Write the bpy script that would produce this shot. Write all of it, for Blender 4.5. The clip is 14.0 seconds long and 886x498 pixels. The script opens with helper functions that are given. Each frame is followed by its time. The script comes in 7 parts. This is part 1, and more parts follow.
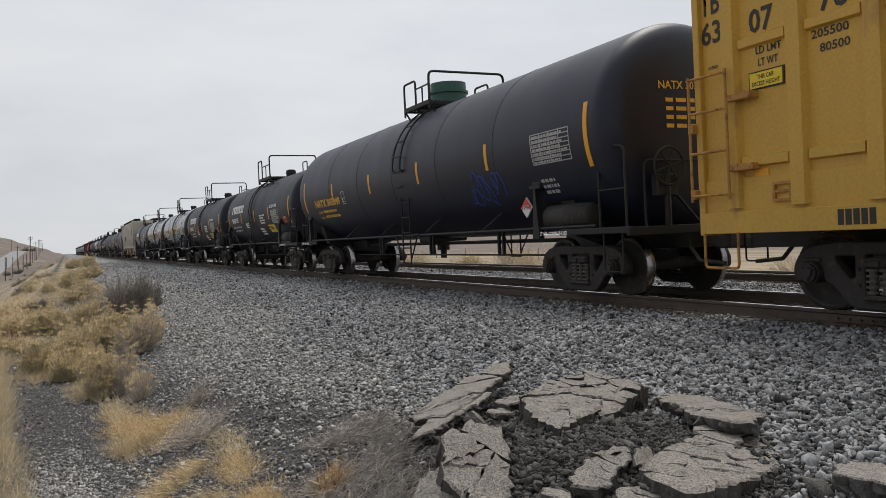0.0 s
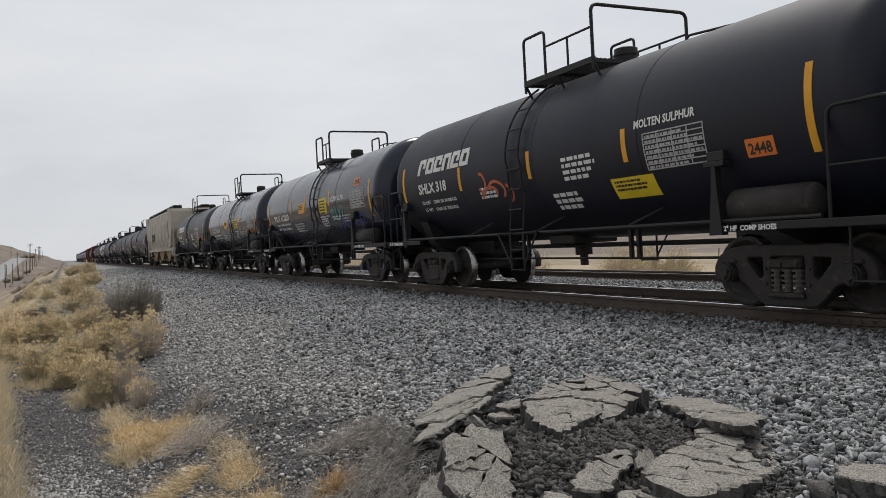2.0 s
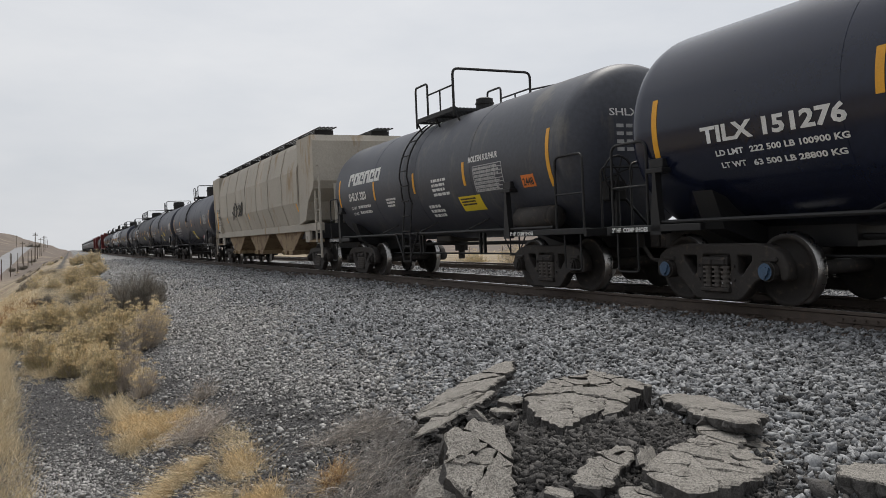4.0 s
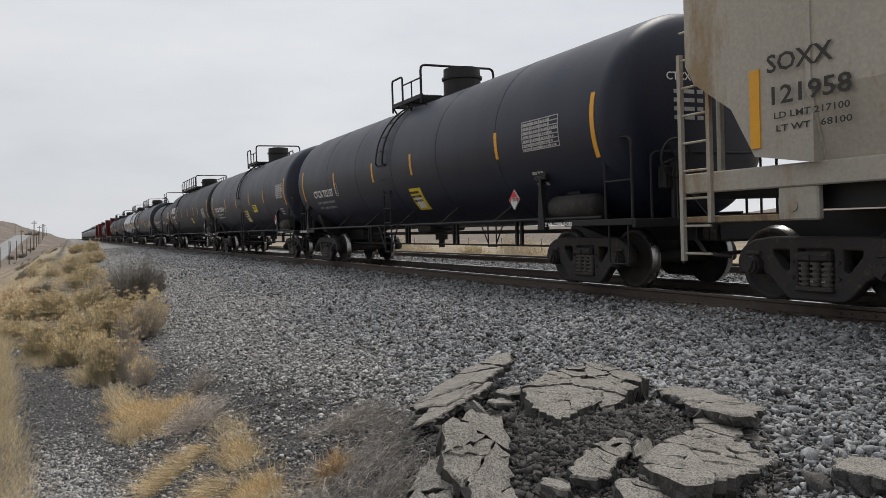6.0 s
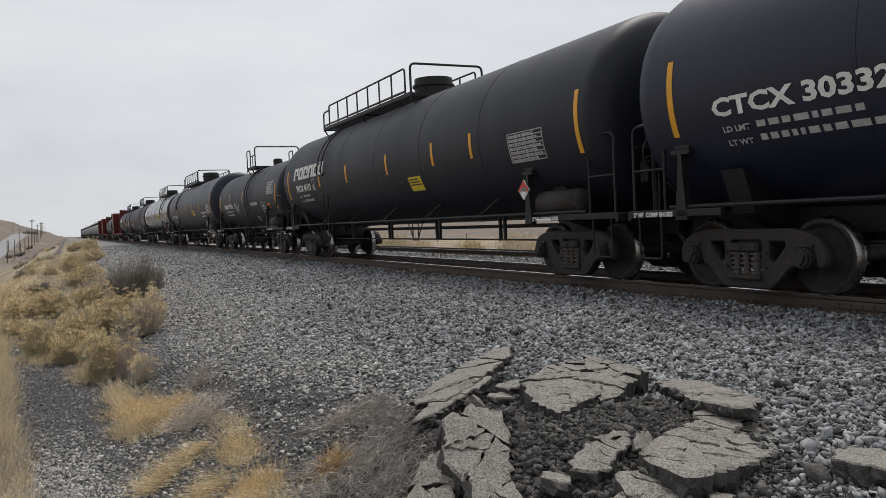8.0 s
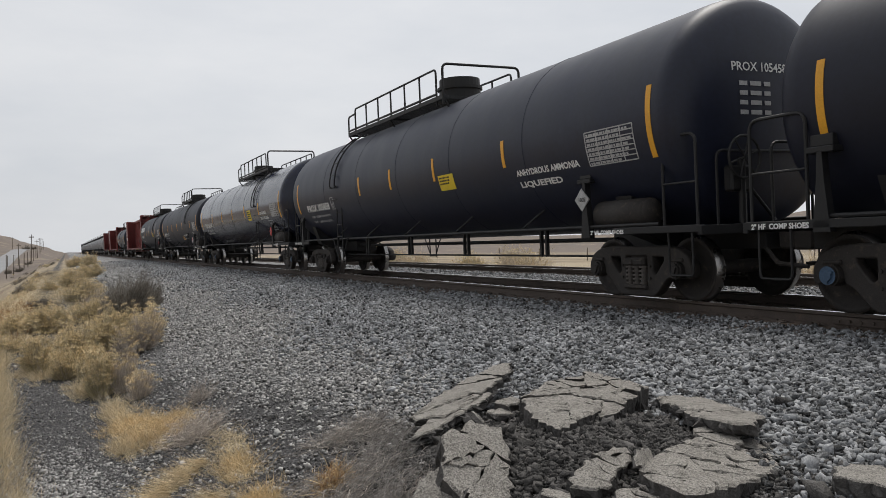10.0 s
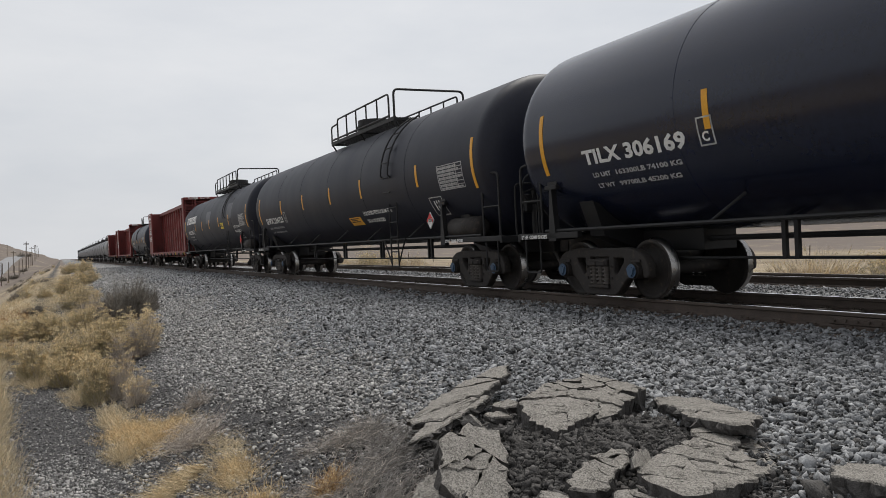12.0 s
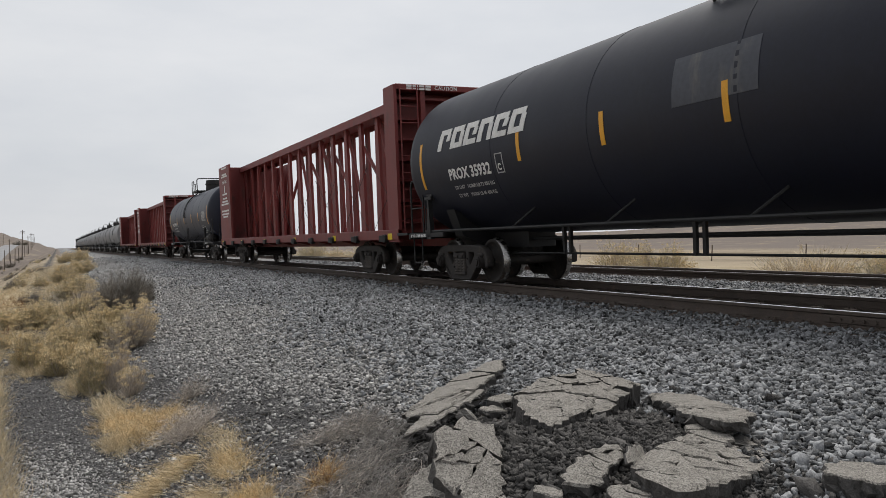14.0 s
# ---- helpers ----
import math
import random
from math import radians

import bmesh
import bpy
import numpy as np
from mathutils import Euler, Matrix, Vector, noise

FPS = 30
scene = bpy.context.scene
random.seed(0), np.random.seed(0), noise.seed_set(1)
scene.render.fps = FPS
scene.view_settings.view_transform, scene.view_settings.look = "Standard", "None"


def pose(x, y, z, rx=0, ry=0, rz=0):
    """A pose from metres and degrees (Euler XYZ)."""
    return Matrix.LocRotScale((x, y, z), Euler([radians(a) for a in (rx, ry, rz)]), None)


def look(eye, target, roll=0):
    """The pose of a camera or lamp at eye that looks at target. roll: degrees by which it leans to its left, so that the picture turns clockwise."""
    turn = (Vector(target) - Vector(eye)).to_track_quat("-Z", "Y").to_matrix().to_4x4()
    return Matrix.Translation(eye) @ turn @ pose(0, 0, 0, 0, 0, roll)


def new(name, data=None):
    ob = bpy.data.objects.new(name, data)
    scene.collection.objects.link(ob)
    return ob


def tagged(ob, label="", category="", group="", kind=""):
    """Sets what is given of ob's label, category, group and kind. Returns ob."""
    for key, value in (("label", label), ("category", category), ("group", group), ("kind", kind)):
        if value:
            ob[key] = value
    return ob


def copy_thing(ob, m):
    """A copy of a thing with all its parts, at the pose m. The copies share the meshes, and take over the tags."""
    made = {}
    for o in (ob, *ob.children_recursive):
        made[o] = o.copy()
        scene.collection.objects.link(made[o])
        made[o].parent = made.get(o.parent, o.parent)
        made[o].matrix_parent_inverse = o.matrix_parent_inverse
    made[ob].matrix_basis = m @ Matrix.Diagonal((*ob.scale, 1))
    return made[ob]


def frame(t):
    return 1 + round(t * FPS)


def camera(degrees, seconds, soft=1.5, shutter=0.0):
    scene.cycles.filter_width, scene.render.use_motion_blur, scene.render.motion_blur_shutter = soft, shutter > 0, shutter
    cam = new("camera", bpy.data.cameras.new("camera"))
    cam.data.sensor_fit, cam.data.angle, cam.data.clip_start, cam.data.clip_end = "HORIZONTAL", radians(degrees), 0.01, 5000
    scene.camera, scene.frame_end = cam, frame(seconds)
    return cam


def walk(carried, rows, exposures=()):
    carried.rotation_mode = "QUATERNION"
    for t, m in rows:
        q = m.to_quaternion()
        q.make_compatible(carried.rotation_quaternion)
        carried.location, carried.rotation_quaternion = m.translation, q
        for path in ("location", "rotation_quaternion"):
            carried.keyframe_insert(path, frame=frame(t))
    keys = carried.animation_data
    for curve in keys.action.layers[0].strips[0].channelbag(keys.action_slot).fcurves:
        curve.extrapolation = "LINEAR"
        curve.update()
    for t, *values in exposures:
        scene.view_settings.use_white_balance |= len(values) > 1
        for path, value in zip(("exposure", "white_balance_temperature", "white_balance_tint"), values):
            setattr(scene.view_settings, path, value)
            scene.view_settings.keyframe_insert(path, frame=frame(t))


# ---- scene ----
# ---- camera ----
EYE = 1.55
cam = camera(58.8, 14.0, soft=0.5)
CAMERA_ROWS = [
    (0, pose(0, 0, EYE, 89.97, 0.78, -25.69)),
    (0.5, pose(0, 0, EYE, 90.08, 0.91, -25.70)),
    (1, pose(0, 0, EYE, 90.16, 1.14, -25.64)),
    (1.5, pose(0, 0, EYE, 90.40, 1.16, -25.67)),
    (2, pose(0, 0, EYE, 90.27, 1.17, -25.70)),
    (2.5, pose(0, 0, EYE, 90.50, 1.07, -25.69)),
    (3, pose(0, 0, EYE, 90.27, 0.90, -25.62)),
    (3.5, pose(0, 0, EYE, 90.02, 0.66, -25.47)),
    (6, pose(0, 0, EYE, 89.21, 0.04, -25.47)),
    (6.5, pose(0, 0, EYE, 88.93, 0.15, -25.46)),
    (7, pose(0, 0, EYE, 88.85, 0.45, -25.49)),
    (9.5, pose(0, 0, EYE, 88.97, 0.54, -25.67)),
    (10, pose(0, 0, EYE, 89.99, 0.50, -25.63)),
    (10.5, pose(0, 0, EYE, 90.23, 0.73, -25.67)),
    (11, pose(0, 0, EYE, 90.48, 0.94, -25.71)),
    (11.5, pose(0, 0, EYE, 90.38, 1.06, -25.80)),
    (12, pose(0, 0, EYE, 90.22, 1.05, -25.92)),
    (12.5, pose(0, 0, EYE, 90.34, 0.75, -25.94)),
    (13, pose(0, 0, EYE, 90.06, 0.28, -26.01)),
    (13.5, pose(0, 0, EYE, 89.90, 0.15, -26.02)),
    (14, pose(0, 0, EYE, 89.76, 0.33, -26.14)),
]
walk(cam, CAMERA_ROWS)

# ---- world and light: overcast winter sky, weak veiled sun ----
SUN_EL, SUN_AZ = 64.0, 42.0
world = bpy.data.worlds.new("overcast_sky")
scene.world = world
world.use_nodes = True
wn, wl = world.node_tree.nodes, world.node_tree.links
wn.clear()
w_out = wn.new("ShaderNodeOutputWorld")
w_bg = wn.new("ShaderNodeBackground")
w_sky = wn.new("ShaderNodeTexSky")
w_sky.sky_type = "NISHITA"
w_sky.sun_disc = False
w_sky.sun_elevation = radians(SUN_EL)
w_sky.sun_rotation = radians(SUN_AZ)
w_sky.dust_density = 4.0
w_co = wn.new("ShaderNodeTexCoord")
w_map = wn.new("ShaderNodeMapping")
w_map.inputs["Scale"].default_value = (1.6, 1.6, 5.0)
w_noise = wn.new("ShaderNodeTexNoise")
w_noise.inputs["Scale"].default_value = 1.5
w_noise.inputs["Detail"].default_value = 6.0
w_noise.inputs["Roughness"].default_value = 0.55
w_ramp = wn.new("ShaderNodeValToRGB")
w_ramp.color_ramp.elements[0].position = 0.32
w_ramp.color_ramp.elements[0].color = (6.1, 6.35, 6.75, 1)
w_ramp.color_ramp.elements[1].position = 0.68
w_ramp.color_ramp.elements[1].color = (7.35, 7.45, 7.65, 1)
w_mix = wn.new("ShaderNodeMix")
w_mix.data_type = "RGBA"
w_mix.inputs[0].default_value = 0.93
w_bg.inputs["Strength"].default_value = 0.1
wl.new(w_co.outputs["Generated"], w_map.inputs["Vector"])
wl.new(w_map.outputs["Vector"], w_noise.inputs["Vector"])
wl.new(w_noise.outputs["Fac"], w_ramp.inputs["Fac"])
wl.new(w_sky.outputs["Color"], w_mix.inputs[6])
wl.new(w_ramp.outputs["Color"], w_mix.inputs[7])
# the cloud is brightest round the veiled sun and dims away from it
w_dot = wn.new("ShaderNodeVectorMath")
w_dot.operation = "DOT_PRODUCT"
w_dot.inputs[1].default_value = (math.sin(radians(SUN_AZ)) * 0.8, math.cos(radians(SUN_AZ)) * 0.8, 0.6)
w_glow = wn.new("ShaderNodeMapRange")
w_glow.interpolation_type = "SMOOTHSTEP"
w_glow.inputs["From Min"].default_value = -0.3
w_glow.inputs["From Max"].default_value = 1.0
w_glow.inputs["To Min"].default_value = 0.78
w_glow.inputs["To Max"].default_value = 1.1
w_scale = wn.new("ShaderNodeVectorMath")
w_scale.operation = "SCALE"
wl.new(w_co.outputs["Generated"], w_dot.inputs[0])
wl.new(w_dot.outputs["Value"], w_glow.inputs["Value"])
wl.new(w_mix.outputs[2], w_scale.inputs[0])
wl.new(w_glow.outputs[0], w_scale.inputs["Scale"])
wl.new(w_scale.outputs["Vector"], w_bg.inputs["Color"])
wl.new(w_bg.outputs["Background"], w_out.inputs["Surface"])

sun_data = bpy.data.lights.new("sun", "SUN")
sun_data.energy = 2.3
sun_data.angle = radians(26)
sun_data.color = (1.0, 0.96, 0.9)
sun = new("sun", sun_data)
sun_dir = Vector((math.sin(radians(SUN_AZ)) * math.cos(radians(SUN_EL)), math.cos(radians(SUN_AZ)) * math.cos(radians(SUN_EL)), math.sin(radians(SUN_EL))))
sun.matrix_basis = look(sun_dir * 60, (0, 0, 0))
scene.view_settings.exposure = 0.0


# ---- materials ----
def material(name, color, rough=0.8, metal=0.0, spread=0.25, scale=6.0, fine=60.0, bump=0.3, second=None, second_at=0.6, island=0.0, by_object=0.0, coat=0.0, spec=0.5, streaks=0.0, relief=0.01):
    """Two scales of noise in the colour, a stain colour, roughness variation and fine relief."""
    mat = bpy.data.materials.new(name)
    mat.use_nodes = True
    nt = mat.node_tree
    n, l = nt.nodes, nt.links
    bsdf = n["Principled BSDF"]
    co = n.new("ShaderNodeTexCoord")
    big = n.new("ShaderNodeTexNoise")
    big.inputs["Scale"].default_value = scale
    big.inputs["Detail"].default_value = 5
    small = n.new("ShaderNodeTexNoise")
    small.inputs["Scale"].default_value = fine
    small.inputs["Detail"].default_value = 4
    if streaks:
        sq = n.new("ShaderNodeMapping")
        sq.inputs["Scale"].default_value = (1, 1, streaks)
        l.new(co.outputs["Object"], sq.inputs["Vector"])
        l.new(sq.outputs["Vector"], big.inputs["Vector"])
    else:
        l.new(co.outputs["Object"], big.inputs["Vector"])
    l.new(co.outputs["Object"], small.inputs["Vector"])
    add = n.new("ShaderNodeMath")
    add.operation = "ADD"
    l.new(big.outputs["Fac"], add.inputs[0])
    l.new(small.outputs["Fac"], add.inputs[1])
    last = add.outputs[0]
    if island or by_object:
        src = n.new("ShaderNodeNewGeometry").outputs["Random Per Island"] if island else n.new("ShaderNodeObjectInfo").outputs["Random"]
        m = n.new("ShaderNodeMath")
        m.operation = "MULTIPLY_ADD"
        l.new(src, m.inputs[0])
        m.inputs[1].default_value = 2 * (island or by_object)
        m.inputs[2].default_value = -(island or by_object)
        a2 = n.new("ShaderNodeMath")
        a2.operation = "ADD"
        l.new(last, a2.inputs[0])
        l.new(m.outputs[0], a2.inputs[1])
        last = a2.outputs[0]
    rng = n.new("ShaderNodeMapRange")
    rng.inputs["From Min"].default_value = 0.6
    rng.inputs["From Max"].default_value = 1.4
    rng.inputs["To Min"].default_value = 1 - spread
    rng.inputs["To Max"].default_value = 1 + spread
    rng.clamp = False
    l.new(last, rng.inputs["Value"])
    mul = n.new("ShaderNodeVectorMath")
    mul.operation = "SCALE"
    base = n.new("ShaderNodeRGB")
    base.outputs[0].default_value = (*color, 1)
    src_col = base.outputs[0]
    if second:
        ramp = n.new("ShaderNodeMapRange")
        ramp.inputs["From Min"].default_value = second_at
        ramp.inputs["From Max"].default_value = second_at + 0.12
        stain = n.new("ShaderNodeTexNoise")
        stain.inputs["Scale"].default_value = scale * 1.7
        stain.inputs["Detail"].default_value = 7
        stain.inputs["Roughness"].default_value = 0.65
        if streaks:
            l.new(sq.outputs["Vector"], stain.inputs["Vector"])
        else:
            l.new(co.outputs["Object"], stain.inputs["Vector"])
        l.new(stain.outputs["Fac"], ramp.inputs["Value"])
        mix = n.new("ShaderNodeMix")
        mix.data_type = "RGBA"
        mix.inputs[7].default_value = (*second, 1)
        l.new(ramp.outputs[0], mix.inputs[0])
        l.new(base.outputs[0], mix.inputs[6])
        src_col = mix.outputs[2]
    l.new(src_col, mul.inputs[0])
    l.new(rng.outputs[0], mul.inputs["Scale"])
    l.new(mul.outputs["Vector"], bsdf.inputs["Base Color"])
    rr = n.new("ShaderNodeMapRange")
    rr.inputs["To Min"].default_value = max(0.02, rough - 0.1)
    rr.inputs["To Max"].default_value = min(1.0, rough + 0.1)
    l.new(big.outputs["Fac"], rr.inputs["Value"])
    l.new(rr.outputs[0], bsdf.inputs["Roughness"])
    bsdf.inputs["Metallic"].default_value = metal
    bsdf.inputs["Coat Weight"].default_value = coat
    bsdf.inputs["Specular IOR Level"].default_value = spec
    if bump:
        bp = n.new("ShaderNodeBump")
        bp.inputs["Strength"].default_value = bump
        bp.inputs["Distance"].default_value = relief
        l.new(small.outputs["Fac"], bp.inputs["Height"])
        l.new(bp.outputs["Normal"], bsdf.inputs["Normal"])
    return mat


TANK_BLACK = material("black_tank_paint", (0.0105, 0.0135, 0.03), 0.45, spec=0.4, spread=0.3, scale=1.2, fine=14, bump=0.02, second=(0.013, 0.0165, 0.032), second_at=0.56, by_object=0.1, streaks=0.25)
TANK_MATT = material("matt_black_tank_paint", (0.007, 0.0085, 0.019), 0.52, spec=0.38, spread=0.3, scale=1.0, fine=14, bump=0.03, second=(0.011, 0.0125, 0.022), second_at=0.55, by_object=0.12, streaks=0.25)
TANK_GLOSS = material("glossy_black_tank_paint", (0.009, 0.0125, 0.03), 0.2, spread=0.25, scale=1.0, fine=12, bump=0.01, second=(0.02, 0.02, 0.02), second_at=0.6, streaks=0.25)
TANK_GREY = material("faded_grey_tank_paint", (0.045, 0.049, 0.064), 0.48, spread=0.3, scale=1.0, fine=14, bump=0.03, second=(0.1, 0.095, 0.09), second_at=0.55, streaks=0.25)
TANK_SILVER = material("weathered_light_tank_paint", (0.2, 0.2, 0.205), 0.5, spread=0.25, scale=1.0, fine=14, bump=0.03, second=(0.1, 0.09, 0.08), second_at=0.55, by_object=0.25, streaks=0.25)
BLACK_STEEL = material("black_steel", (0.008, 0.008, 0.0092), 0.6, spread=0.4, scale=5, fine=60, bump=0.15, second=(0.02, 0.016, 0.013), second_at=0.64)
CAST_STEEL = material("grimy_cast_steel", (0.031, 0.027, 0.025), 0.75, spread=0.45, scale=6, fine=70, bump=0.4, second=(0.075, 0.058, 0.046), second_at=0.56)
RIM_STEEL = material("polished_tread_steel", (0.36, 0.35, 0.34), 0.28, metal=1.0, spread=0.2, scale=8, fine=90, bump=0.05)
RAIL_SIDE = material("brown_rail_steel", (0.085, 0.066, 0.055), 0.75, spread=0.35, scale=3, fine=70, bump=0.35, second=(0.12, 0.085, 0.065), second_at=0.58)
RAIL_TOP = material("bright_rail_head", (0.62, 0.62, 0.62), 0.25, metal=1.0, spread=0.12, scale=4, fine=80, bump=0.03)
TIE_WOOD = material("creosoted_tie", (0.06, 0.048, 0.04), 0.9, spread=0.45, scale=4, fine=40, bump=0.6, second=(0.13, 0.11, 0.095), second_at=0.55, by_object=0.3)
YELLOW_CAR = material("yellow_boxcar_paint", (0.55, 0.33, 0.055), 0.5, spread=0.16, scale=1.2, fine=30, bump=0.08, second=(0.36, 0.2, 0.05), second_at=0.6, streaks=0.3)
RUST_YELLOW = material("rusty_yellow_paint", (0.4, 0.2, 0.04), 0.6, spread=0.3, scale=5, fine=50, bump=0.15, second=(0.22, 0.09, 0.03), second_at=0.5)
RED_CAR = material("oxide_red_paint", (0.175, 0.029, 0.027), 0.55, spread=0.3, scale=1.5, fine=30, bump=0.08, second=(0.09, 0.03, 0.025), second_at=0.56, streaks=0.4)
HOPPER_PAINT = material("weathered_hopper_paint", (0.4, 0.37, 0.32), 0.65, spread=0.2, scale=0.9, fine=22, bump=0.06, second=(0.3, 0.22, 0.13), second_at=0.55, streaks=0.25)
STRIPE = material("amber_reflective_strip", (0.75, 0.36, 0.02), 0.45, spread=0.15, scale=4, fine=60, bump=0.02)
STRIPE_PALE = material("pale_reflective_strip", (0.72, 0.62, 0.38), 0.45, spread=0.15, scale=4, fine=60, bump=0.02)
YELLOW_SIGN = material("yellow_panel", (0.75, 0.56, 0.02), 0.5, spread=0.1, scale=6, fine=60, bump=0.02)
ORANGE_SIGN = material("orange_panel", (0.75, 0.2, 0.03), 0.5, spread=0.1, scale=6, fine=60, bump=0.02)
WHITE_PAINT = material("white_stencil_paint", (0.72, 0.72, 0.71), 0.6, spread=0.2, scale=9, fine=70, bump=0.03, second=(0.4, 0.4, 0.4), second_at=0.66)
DIM_PAINT = material("worn_stencil_paint", (0.42, 0.42, 0.42), 0.6, spread=0.3, scale=9, fine=70, bump=0.03)
AMBER_PAINT = material("amber_stencil_paint", (0.7, 0.4, 0.05), 0.6, spread=0.2, scale=9, fine=70, bump=0.03)
INK = material("dark_stencil_paint", (0.03, 0.028, 0.025), 0.6, spread=0.3, scale=9, fine=70, bump=0.02)
RED_SIGN = material("red_placard", (0.6, 0.04, 0.04), 0.5, spread=0.15, scale=9, fine=60, bump=0.02)
GREEN_STEEL = material("green_valve_housing", (0.03, 0.1, 0.075), 0.5, spread=0.3, scale=6, fine=50, bump=0.08)
BLUE_SPRAY = material("blue_spray_paint", (0.03, 0.06, 0.3), 0.6, spread=0.3, scale=10, fine=60, bump=0.02)
TEAL_SPRAY = material("teal_spray_paint", (0.06, 0.35, 0.36), 0.6, spread=0.3, scale=10, fine=60, bump=0.02)
ORANGE_SPRAY = material("orange_spray_paint", (0.5, 0.13, 0.06), 0.6, spread=0.3, scale=10, fine=60, bump=0.02)
# paler than the castings: the coils' light highlights are put into this colour
SPRING_STEEL = material("highlighted_spring_steel", (0.085, 0.075, 0.068), 0.6, spread=0.4, scale=9, fine=70, bump=0.2)
BLUE_CAP = material("blue_bearing_cap", (0.055, 0.105, 0.18), 0.5, spread=0.3, scale=10, fine=60, bump=0.1)
POLE_WOOD = material("weathered_pole_wood", (0.11, 0.085, 0.065), 0.9, spread=0.3, scale=3, fine=30, bump=0.4)


# ---- mesh helpers ----
def link_mesh(name, verts, faces, mat, parent=None, label="", smooth=False):
    me = bpy.data.meshes.new(name)
    me.from_pydata([tuple(v) for v in verts], [], faces)
    me.materials.append(mat)
    if smooth:
        me.shade_smooth()
    ob = new(name, me)
    ob.parent = parent
    if label:
        tagged(ob, label)
    return ob


def part(name, bm, mat, parent=None, label="", smooth=False):
    me = bpy.data.meshes.new(name)
    bm.normal_update()
    bm.to_mesh(me)
    bm.free()
    me.materials.append(mat)
    if smooth:
        me.shade_smooth()
    ob = new(name, me)
    ob.parent = parent
    if label:
        tagged(ob, label)
    return ob


def share(name, ob, parent, m, label=""):
    """Another part on the same mesh."""
    c = new(name, ob.data)
    c.parent = parent
    c.matrix_basis = m
    if label:
        tagged(c, label)
    return c


def box(bm, x0, x1, y0, y1, z0, z1, bevel=0.0):
    r = bmesh.ops.create_cube(bm, size=1.0)
    vs = r["verts"]
    bmesh.ops.scale(bm, vec=(x1 - x0, y1 - y0, z1 - z0), verts=vs)
    bmesh.ops.translate(bm, vec=((x0 + x1) / 2, (y0 + y1) / 2, (z0 + z1) / 2), verts=vs)
    if bevel:
        es = list({e for v in vs for e in v.link_edges})
        bmesh.ops.bevel(bm, geom=es, offset=bevel, segments=1, affect="EDGES")


def rod(bm, a, b, r, seg=8, r2=None):
    """A straight round bar from a to b."""
    a, b = Vector(a), Vector(b)
    d = b - a
    m = Matrix.Translation((a + b) / 2) @ d.to_track_quat("Z", "Y").to_matrix().to_4x4()
    bmesh.ops.create_cone(bm, cap_ends=True, segments=seg, radius1=r, radius2=r if r2 is None else r2, depth=d.length, matrix=m)


def pipe(bm, pts, r, seg=7):
    """A bent round bar through the points."""
    for a, b in zip(pts, pts[1:]):
        rod(bm, a, b, r, seg)
    for p in pts[1:-1]:
        bmesh.ops.create_icosphere(bm, subdivisions=1, radius=r * 1.04, matrix=Matrix.Translation(p))


def hoop(pts, rad=0.12, n=4):
    """Rounds the corners of a bent line."""
    pts = [Vector(p) for p in pts]
    out = [pts[0]]
    for a, b, c in zip(pts, pts[1:], pts[2:]):
        u, w = (a - b), (c - b)
        k = min(rad, u.length * 0.45, w.length * 0.45)
        p, q = b + u.normalized() * k, b + w.normalized() * k
        for i in range(n + 1):
            s = i / n
            out.append(p * (1 - s) ** 2 + b * 2 * s * (1 - s) + q * s * s)
    out.append(pts[-1])
    return out


def prism(bm, outline, y0, y1, axis="y"):
    """Extrudes an outline of (x, z) along y, of (y, z) along x, or of (x, y) along z."""
    def at(p, h):
        return {"y": (p[0], h, p[1]), "x": (h, p[0], p[1]), "z": (p[0], p[1], h)}[axis]
    lo = [bm.verts.new(at(p, y0)) for p in outline]
    hi = [bm.verts.new(at(p, y1)) for p in outline]
    n = len(outline)
    bm.faces.new(lo[::-1])
    bm.faces.new(hi)
    for i in range(n):
        bm.faces.new((lo[i], lo[(i + 1) % n], hi[(i + 1) % n], hi[i]))
    bmesh.ops.recalc_face_normals(bm, faces=bm.faces[:])

# ---- ground ----
RAIL_Z = 0.775          # top of the near rail
TRACK_X = 8.85          # middle of the near track
TRACK2_X = 13.6         # middle of the far track
LEAN = -2.2             # cant of the near track, degrees
PROFILE_X = [-400, -140, -60, -30, -14, -8, -3.6, -3.0, -1.7, -0.8, 0.4, 1.0, 1.9, 3.2, 4.6, 6.6, 7.4, 10.7, 11.7, 15.5, 16.6, 17.4, 19.5, 24, 60, 400]
PROFILE_Z = [-6.0, -7.0, -7.4, -7.4, -6.8, -3.6, -1.15, -0.95, -0.45, -0.36, -0.34, -0.2, 0.08, 0.34, 0.47, 0.56, 0.6, 0.62, 0.76, 0.76, 0.5, 0.35, 0.2, 0.22, 0.2, 0.1]


def smooth_step(a, b, x):
    t = np.clip((x - a) / (b - a), 0, 1)
    return t * t * (3 - 2 * t)


def wave(x, y, k, seed):
    """Cheap rolling noise from a few sines."""
    r = np.random.RandomState(seed)
    out = 0
    for i in range(6):
        a, b, c = r.uniform(-1, 1), r.uniform(-1, 1), r.uniform(0, 6.3)
        f = k * (1.7 ** i)
        out = out + np.sin((x * a + y * b) * f + c) / (1.5 ** i)
    return out / 2.2


